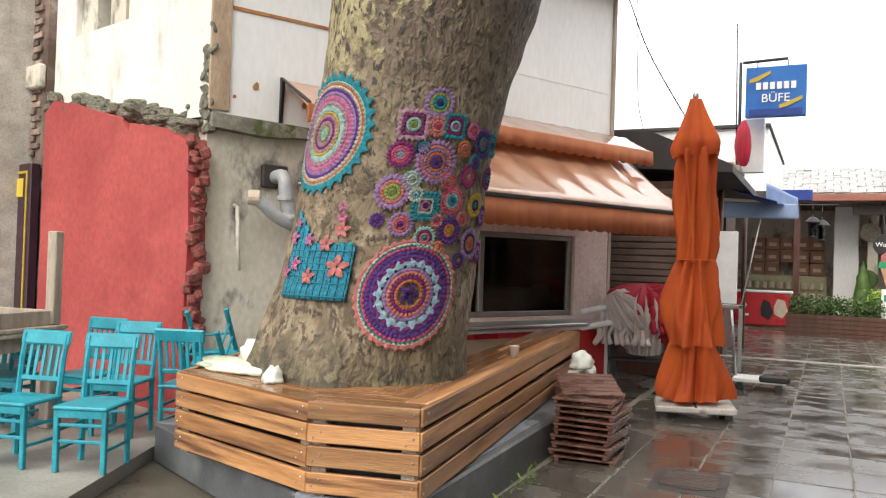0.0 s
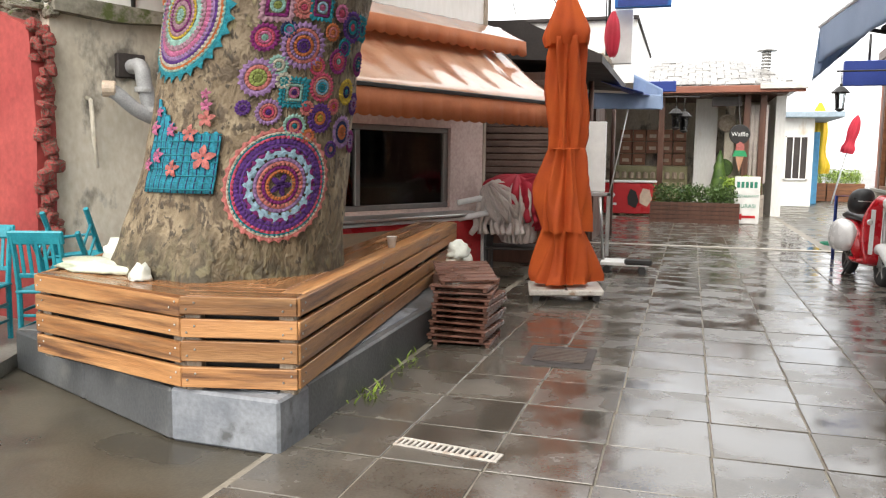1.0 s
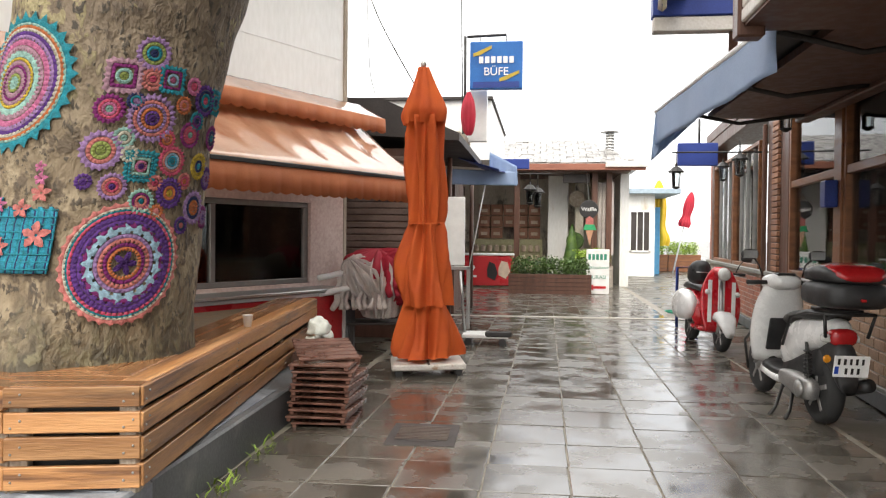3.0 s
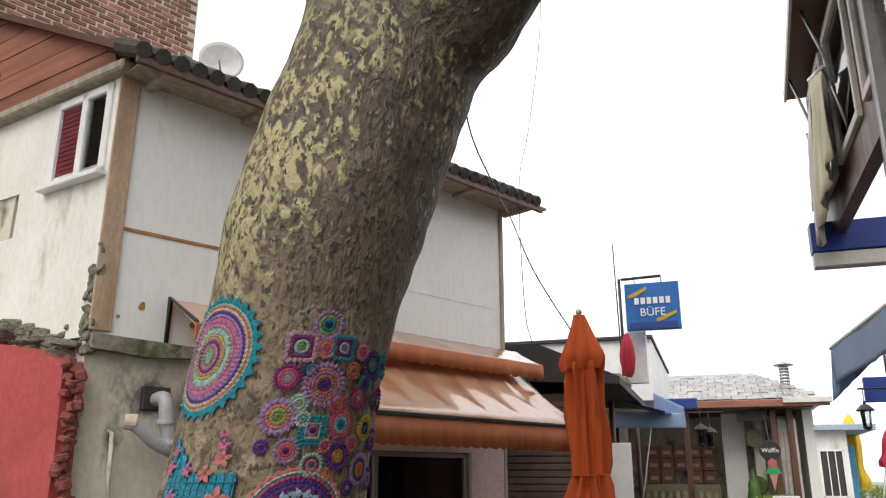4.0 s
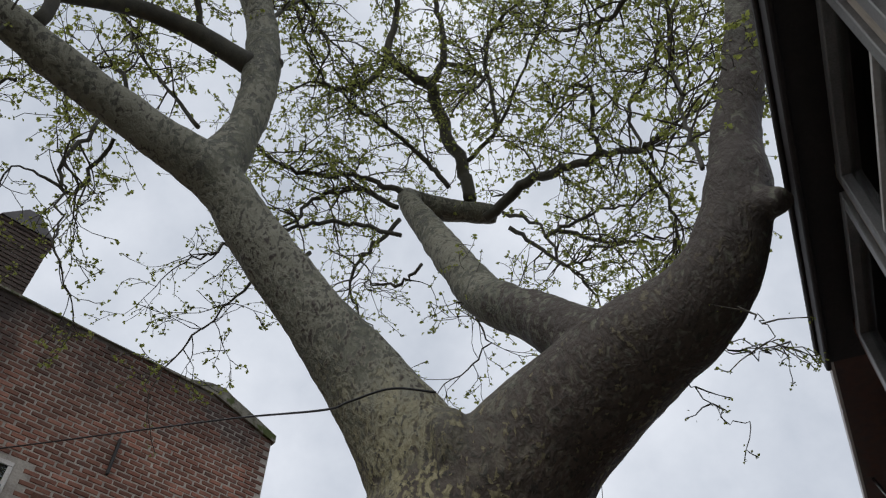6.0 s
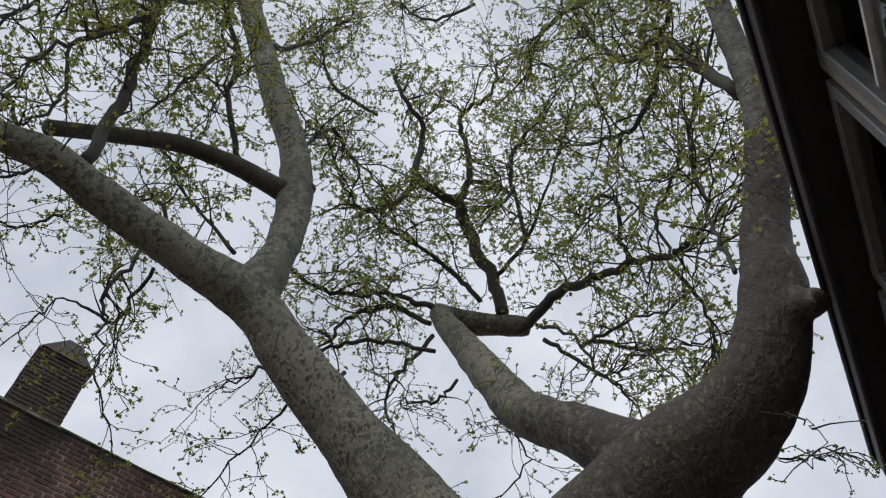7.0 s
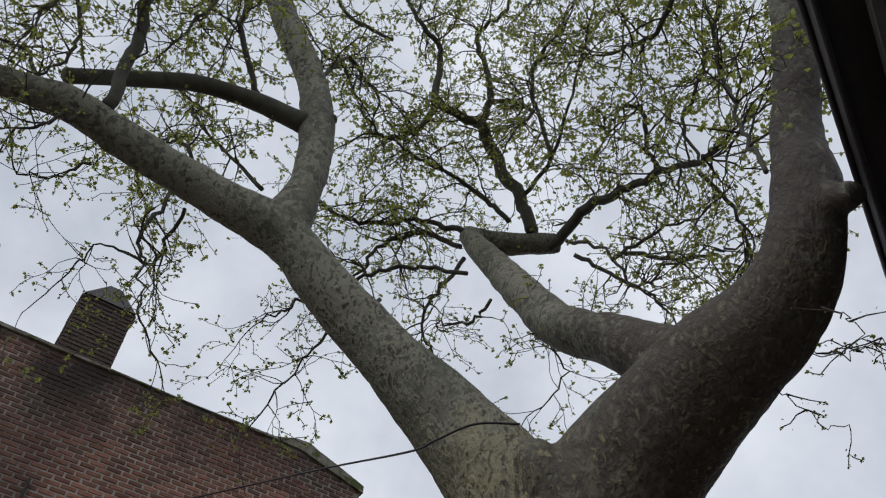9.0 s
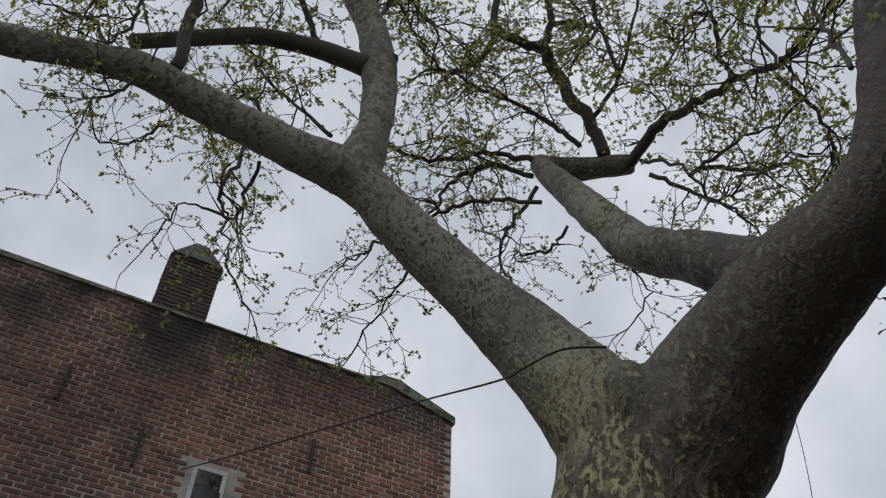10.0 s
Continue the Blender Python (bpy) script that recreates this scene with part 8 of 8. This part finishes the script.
def shrub(parent, x0, x1, y0, y1, z0, z1, n, material, seed):
    rnd = random.Random(seed)
    verts, faces = [], []
    for _ in range(n):
        p = Vector((rnd.uniform(x0, x1), rnd.uniform(y0, y1), z0 + (z1 - z0) * rnd.random() ** 0.7 * (0.75 + 0.25 * math.sin(9 * rnd.random()))))
        d = Vector((rnd.gauss(0, 1), rnd.gauss(0, 1), rnd.gauss(0.3, 0.8))).normalized() * rnd.uniform(0.035, 0.075)
        q = d.cross(Vector((rnd.gauss(0, 1), rnd.gauss(0, 1), rnd.gauss(0, 1)))).normalized() * d.length * 0.45
        o = len(verts)
        verts += [tuple(p), tuple(p + d * 0.5 + q), tuple(p + d), tuple(p + d * 0.5 - q)]
        faces.append((o, o + 1, o + 2, o + 3))
    return tagged(linked("foliage", mesh_of("foliage", verts, faces), material, parent), "dense small leaves", kind="stuff")


def plant_box(m, w, d, h, material, leaf, label, seed, top):
    b = thing("plant_box", m, label, "planter", "plant boxes along the alley")
    rows = 5
    for k in range(rows):
        z0 = k * h / rows
        part("board", solid((0, w, -0.02, 0.0, z0 + 0.004, z0 + h / rows - 0.006), bevel=0.004), material, b)
        part("board", solid((w - 0.0, w + 0.02, -0.02, d, z0 + 0.004, z0 + h / rows - 0.006), bevel=0.004), material, b)
    part("trough", solid((0.01, w - 0.002, 0.002, d, 0.0, h - 0.02)), M_dark, b)
    shrub(b, 0.05, w - 0.05, 0.05, d - 0.05, h - 0.05, h + top, int(w * d * 1900), leaf, seed)
    return b


plant_box(pose(-0.84, 19.75, 0), 2.0, 0.7, 0.5, M_dark_wood, M_shrub, "dark timber plant box with clipped green shrubs", 3, 0.42)
plant_box(pose(1.3, 20.6, 0, 0, 0, 75), 2.6, 0.6, 0.6, M_grey_wood, M_shrub_l, "weathered timber plant box with light green shrubs", 4, 0.5)
plant_box(pose(3.95, 34.2, 0, 0, 0, 6), 1.3, 0.8, 0.72, M_mid_wood, M_shrub_l, "brown timber plant box with bright green shrubs", 5, 0.55)
plant_box(pose(5.3, 34.35, 0, 0, 0, 6), 1.35, 0.8, 0.72, M_mid_wood, M_shrub_l, "brown timber plant box with bright green shrubs", 6, 0.55)


def notice_board():
    n = thing("advert_board", Matrix(), "white standing restaurant board with green lettering and a red arrow", "sign")
    f = part("board", solid((1.06, 1.62, 19.96, 20.0, 0.02, 1.12), bevel=0.008), M_white, n)
    for k in range(5):
        part("name_bar", solid((1.11 + k * 0.095, 1.175 + k * 0.095, 19.952, 19.96, 0.86, 1.0)), M_green, f, "green lettering bar")
    letters("lettering", "RESTAURANT", 0.085, pose(1.34, 19.956, 0.66, 90, 0, 0), M_green, f)
    letters("lettering", "BURASI", 0.125, pose(1.34, 19.956, 0.43, 90, 0, 0), M_green, f)
    bm = panel([(1.12, 0.18), (1.24, 0.26), (1.24, 0.21), (1.54, 0.21), (1.54, 0.15), (1.24, 0.15), (1.24, 0.10)], 19.95, 19.96)
    part("arrow", bm, M_scoot_red, f, "red arrow")
    part("foot", solid((1.1, 1.15, 19.9, 20.2, 0, 0.03), (1.53, 1.58, 19.9, 20.2, 0, 0.03), bevel=0.006), M_steel, n)


M_green = paint("green_lettering", (0.03, 0.24, 0.16), 0.4)
notice_board()


def ice_freezer():
    f = thing("chest_freezer", Matrix(), "red ice-cream chest freezer with a picture panel", "freezer")
    b = part("body", solid((-2.15, -0.8, 21.9, 22.5, 0.05, 0.88), bevel=0.03), M_red_panel, f)
    part("lid", solid((-2.17, -0.78, 21.88, 22.52, 0.88, 0.94), bevel=0.015), M_white, f, "white lid")
    part("heart_shape", panel([(-2.02, 0.55), (-1.93, 0.42), (-1.84, 0.55), (-1.88, 0.62), (-1.93, 0.58), (-1.98, 0.62)], 21.885, 21.9), M_white, b, "white heart-shaped mark")
    part("mark_bar", solid((-2.05, -1.8, 21.885, 21.9, 0.28, 0.34)), M_white, b)
    part("dark_shape", panel([(-1.5, 0.3), (-1.3, 0.2), (-1.22, 0.4), (-1.3, 0.65), (-1.45, 0.72), (-1.52, 0.5)], 21.885, 21.9), M_black, b, "dark picture shape")
    part("pale_shape", panel([(-1.2, 0.35), (-1.0, 0.25), (-0.88, 0.45), (-0.95, 0.7), (-1.12, 0.74), (-1.2, 0.55)], 21.884, 21.9), M_cream, b, "cream picture shape")


ice_freezer()


def waffle_shop():
    s = thing("waffle_shop", Matrix(), "low shop with a shingled roof and open front", "shop")
    part("back_wall", solid((-4.0, 2.4, 25.6, 25.8, 0, 3.4)), M_old_plaster, s, "pale plaster back wall")
    part("side_wall", solid((2.2, 2.45, 23.4, 25.8, 0, 3.3)), M_white_sheet, s)
    part("pier", solid((0.15, 0.75, 24.2, 24.5, 0, 3.3), bevel=0.01), M_white_sheet, s, "white pier")
    part("pier", solid((0.95, 1.2, 24.0, 24.3, 0, 3.3), bevel=0.01), M_old_plaster, s)
    roof = bmesh.new()
    vs = [roof.verts.new(p) for p in ((-4.5, 22.6, 3.42), (2.75, 22.6, 3.42), (1.2, 25.2, 4.4), (-4.5, 25.2, 4.4))]
    f = roof.faces.new(vs)
    q = bmesh.ops.extrude_face_region(roof, geom=[f])
    bmesh.ops.translate(roof, verts=[v for v in q["geom"] if isinstance(v, bmesh.types.BMVert)], vec=(0, 0, 0.05))
    r = part("roof", roof, M_slate, s, "wet pale shingle roof")
    sh = solid((0, 0.36, -0.02, 0.3, 0, 0.02), bevel=0.004)
    me = bpy.data.meshes.new("shingle")
    sh.to_mesh(me)
    sh.free()
    rnd = random.Random(14)
    for row in range(9):
        for k in range(19):
            x, y = -4.4 + k * 0.375 + (0.18 if row % 2 else 0), 22.62 + row * 0.28
            if x < 2.35 - (y - 22.6) * 0.6:
                t = linked("shingle", me, M_slate, r)
                t.matrix_basis = pose(x, y, 3.48 + (y - 22.6) * 0.377 + rnd.uniform(0, 0.012), 20.6 + rnd.uniform(-2, 2), rnd.uniform(-2, 2), 0)
    hip = bmesh.new()
    vs = [hip.verts.new(p) for p in ((2.75, 22.6, 3.42), (2.75, 26.0, 3.42), (1.2, 25.2, 4.4))]
    hip.faces.new(vs)
    part("roof_hip", hip, M_slate, s)
    part("fascia", solid((-4.5, 2.8, 22.52, 22.6, 3.28, 3.46), bevel=0.01), M_board_red, s, "red-brown fascia board")
    part("eave_edge", solid((1.7, 2.85, 22.45, 22.6, 3.36, 3.5), bevel=0.01), M_siding, s, "pale eave end")
    part("ceiling_panel", solid((-4.4, 2.4, 22.6, 25.6, 3.25, 3.3)), M_dark_wood, s)
    for x in (-2.6, -0.75, 1.45, 1.85):
        part("post", solid((x - 0.08, x + 0.08, 23.0, 23.16, 0, 3.28), bevel=0.01), M_dark_wood, s, "dark timber post")
    for x in (1.5, 1.6, 1.72, 1.95):
        part("curtain", pleated([(0.9, 0.05), (1.6, 0.06), (3.0, 0.07)], 5, 0.2, 30, int(x * 50)), M_grey_cloth, s, "gathered beige curtain", True).location = (x, 23.3, 0)
    part("dark_sign", solid((0.55, 1.3, 22.9, 22.96, 2.95, 3.2), bevel=0.01), M_dark, s, "dark wooden sign")
    for k in range(9):
        tube("chimney_ring", [(1.95, 24.2, 3.7 + k * 0.09, 0.13), (1.95, 24.2, 3.79 + k * 0.09, 0.128)], M_steel, s, 14)
    part("chimney_cap", lathe([(0.26, 4.53), (0.27, 4.55), (0.02, 4.66)], 16), M_steel, s, "metal chimney cap").location = (1.95, 24.2, 0)
    part("wreath", lathe([(0.22, -0.03), (0.26, 0), (0.22, 0.03)], 20), M_shrub, s, "dark hanging wreath").matrix_basis = pose(0.95, 23.9, 1.3, 90, 0, 0)
    part("plant_pot", lathe([(0.2, 0), (0.25, 0.3), (0.22, 0.9), (0.1, 1.5), (0.02, 1.8)], 14), M_shrub, s, "dark climbing plant", True).location = (0.85, 23.7, 0)
    part("clock", lathe([(0.24, 0), (0.25, 0.03), (0.2, 0.05)], 20), M_grey_wood, s, "round wooden wall clock").matrix_basis = pose(1.0, 23.9, 2.55, 90, 0, 0)
    return s


waffle_shop()
M_carton = surface("printed_carton", (0.24, 0.11, 0.07), (0.32, 0.16, 0.10), 4, 0.7, 0.1, 50)
M_pale_shelf = paint("mossy_shelf", (0.36, 0.34, 0.20), 0.6)
rnd = random.Random(17)
box_mesh = solid((0, 0.36, 0, 0.3, 0, 0.34), bevel=0.006)
for col in range(5):
    for row in range(3):
        if col == 2 and row == 0:
            continue
        b = thing("carton_box", pose(-2.0 + col * 0.39, 24.9, 1.35 + row * 0.36), "brown printed carton stacked on a shelf", "box", "stacked cartons")
        part("carton", box_mesh.copy(), M_carton, b)
        part("label", solid((0.08, 0.28, -0.006, 0.0, 0.1, 0.2)), M_cream, b, "pale printed label")
shelf = thing("shelf_unit", pose(-2.2, 24.8, 0), "low shelf unit with jars under the cartons", "shelf")
part("case", solid((0, 2.2, 0.05, 0.5, 0, 1.33), bevel=0.01), M_pale_shelf, shelf)
for k in range(3):
    for j in range(10):
        part("jar", lathe([(0.06, 0), (0.07, 0.02), (0.07, 0.16), (0.04, 0.2)], 10), M_cream, shelf).matrix_basis = pose(0.15 + j * 0.21, 0.0, 0.35 + k * 0.3)


def waffle_signs():
    w = thing("round_sign", Matrix(), "round black sign with white script lettering", "sign")
    part("disc", lathe([(0.24, 0), (0.25, 0.02), (0.24, 0.04)], 26), M_black, w).matrix_basis = pose(1.2, 21.5, 2.15, 90, 0, 0)
    letters("lettering", "Waffle", 0.15, pose(1.2, 21.452, 2.15, 90, 0, 0), M_white, w)
    tube("bracket", [(1.2, 21.5, 2.4, 0.012), (1.2, 22.9, 3.3, 0.012)], M_black, w, 6)
    c = thing("ice_cream_sign", Matrix(), "ice-cream cone shaped hanging sign", "sign")
    part("cone", panel([(1.12, 1.6), (1.32, 1.6), (1.22, 1.2)], 21.44, 21.5), M_awn, c, "brown cone")
    part("scoop", panel([(1.05, 1.6), (1.1, 1.75), (1.34, 1.75), (1.4, 1.6)], 21.43, 21.5), paint("green_scoop", (0.02, 0.30, 0.12), 0.4), c, "green scoop")
    part("scoop", panel([(1.12, 1.75), (1.12, 1.9), (1.22, 1.97), (1.32, 1.9), (1.32, 1.75)], 21.43, 21.5), YARN["coral"], c, "pink scoop")
    tube("chain", [(1.22, 21.47, 1.95, 0.008), (1.2, 21.49, 2.0, 0.008)], M_black, c, 5)


waffle_signs()
for m in ((-0.35, 20.9, 2.62), (-0.15, 20.95, 2.55)):
    lantern(pose(*m) @ Matrix.Diagonal((1.6, 1.6, 1.6, 1)))
tube("rail", [(-1.2, 20.9, 3.05, 0.015), (0.2, 20.9, 3.05, 0.015)], M_black, thing("lantern_bar", Matrix(), "thin black bar carrying two lanterns", "rail"), 6)


def slim_parasol(x, y, z0, z1, r, material, label, tilt):
    p = thing("parasol", pose(x, y, 0, 0, tilt, 0), label, "parasol")
    tube("pole", [(0, 0, 0, 0.03), (0, 0, z1, 0.03)], M_white, p, 8)
    h = z1 - z0
    part("canvas", pleated([(z0, r * 1.0), (z0 + h * 0.12, r * 1.15), (z0 + h * 0.3, r * 0.75), (z0 + h * 0.6, r * 0.85), (z0 + h * 0.85, r * 0.6), (z1, r * 0.15)], 6, 0.14, 60, int(x * 7)), material, p, "", True)


M_yel_cloth = surface("yellow_canvas", (0.62, 0.40, 0.02), (0.72, 0.50, 0.035), 4, 0.7, 0.1, 90)
slim_parasol(4.68, 33.0, 1.1, 3.75, 0.36, M_yel_cloth, "closed yellow parasol behind the plant boxes", 0)
slim_parasol(5.1, 32.0, 1.9, 3.3, 0.2, M_red_cloth, "closed red parasol leaning in the distance", 12)
slim_parasol(9.6, 24.0, 0.9, 3.2, 0.4, YARN["teal"], "closed teal parasol on the far terrace", 0)


def far_house():
    h = thing("pale_house", Matrix(), "white and blue single-storey house at the end of the alley", "house")
    part("wall", solid((2.7, 4.05, 29.6, 36.0, 0, 3.0)), M_white_sheet, h)
    part("blue_panel", solid((4.02, 4.5, 31.4, 34.0, 0, 2.6), bevel=0.01), M_far_blue, h, "blue painted panel")
    part("roof", solid((2.5, 4.9, 29.2, 36.4, 3.0, 3.2), bevel=0.02), M_far_blue2, h, "blue-grey flat roof")
    w = part("window", solid((3.15, 3.2, 29.54, 29.6, 0.9, 2.4)), M_white, h, "white barred window")
    for bar in ((3.85, 3.9, 29.54, 29.6, 0.9, 2.4), (3.15, 3.9, 29.54, 29.6, 2.35, 2.4), (3.15, 3.9, 29.54, 29.6, 0.9, 0.95), (3.4, 3.43, 29.54, 29.6, 0.95, 2.35), (3.63, 3.66, 29.54, 29.6, 0.95, 2.35)):
        part("frame_bar", solid(bar), M_white, w)
    part("pane", solid((3.2, 3.85, 29.585, 29.595, 0.95, 2.35)), M_dark, w)


M_far_blue = paint("sea_blue_paint", (0.06, 0.24, 0.42), 0.5)
M_far_blue2 = paint("pale_blue_roof", (0.30, 0.38, 0.45), 0.5)
far_house()
fb = thing("blue_fence", pose(3.4, 30.5, 0), "low blue painted fence", "fence")
for k in range(6):
    part("slat", solid((k * 0.14, k * 0.14 + 0.1, 0, 0.03, 0.0, 0.95), bevel=0.005), M_far_blue, fb)
anchor = thing("white_anchor", pose(4.5, 33.9, 0.15, 0, -12, 0), "small white decorative anchor", "anchor")
tube("shank", [(0, 0, 0.1, 0.035), (0, 0, 0.8, 0.035)], M_white, anchor, 8)
tube("arms", [(-0.25, 0, 0.3, 0.03), (-0.12, 0, 0.12, 0.035), (0, 0, 0.08, 0.04), (0.12, 0, 0.12, 0.035), (0.25, 0, 0.3, 0.03)], M_white, anchor, 8)
tube("stock", [(-0.18, 0, 0.66, 0.025), (0.18, 0, 0.66, 0.025)], M_white, anchor, 8)
kerb_line = thing("threshold_strip", pose(0.2, 14.3, 0, 0, 0, 2), "pale stone strip across the paving", "kerb", kind="structure")
part("strip", solid((-2.4, 2.6, -0.06, 0.06, -0.005, 0.008), bevel=0.002), M_grate, kerb_line)


# ---- paving slabs ----
def paving():
    bm = solid((0.006, 0.49, 0.006, 0.514, -0.003, 0.006), bevel=0.0025)
    me = bpy.data.meshes.new("slab")
    bm.to_mesh(me)
    bm.free()
    rnd = random.Random(6)
    v0 = [v.co.copy() for v in me.vertices]
    f0 = [tuple(p.vertices) for p in me.polygons]
    verts, faces = [], []
    count = 0
    for row in range(-9, 63):
        for col in range(-4, 4):
            y = 3.66 + row * 0.52
            x = 0.117 + col * 0.496 + 0.0068 * (y - 3.5)
            if y > 14.0:
                y += 0.34
            tilt = (rnd.uniform(-0.25, 0.25), rnd.uniform(-0.25, 0.25))
            m = pose(x, y, 0.0, *tilt, 0.5)
            if 0 <= row < 20:
                s = linked("slab", me, M_slab, PAVEMENT)
                s.matrix_basis = m
                count += 1
            else:
                o = len(verts)
                verts += [tuple(m @ v) for v in v0]
                faces += [tuple(i + o for i in f) for f in f0]
    tagged(linked("far_slabs", mesh_of("far_slabs", verts, faces), M_slab_far, PAVEMENT), kind="stuff")
    part("far_bed", solid((-1.91, 2.34, 14.4, 37.0, -0.011, -0.003)), M_joint, PAVEMENT)


paving()
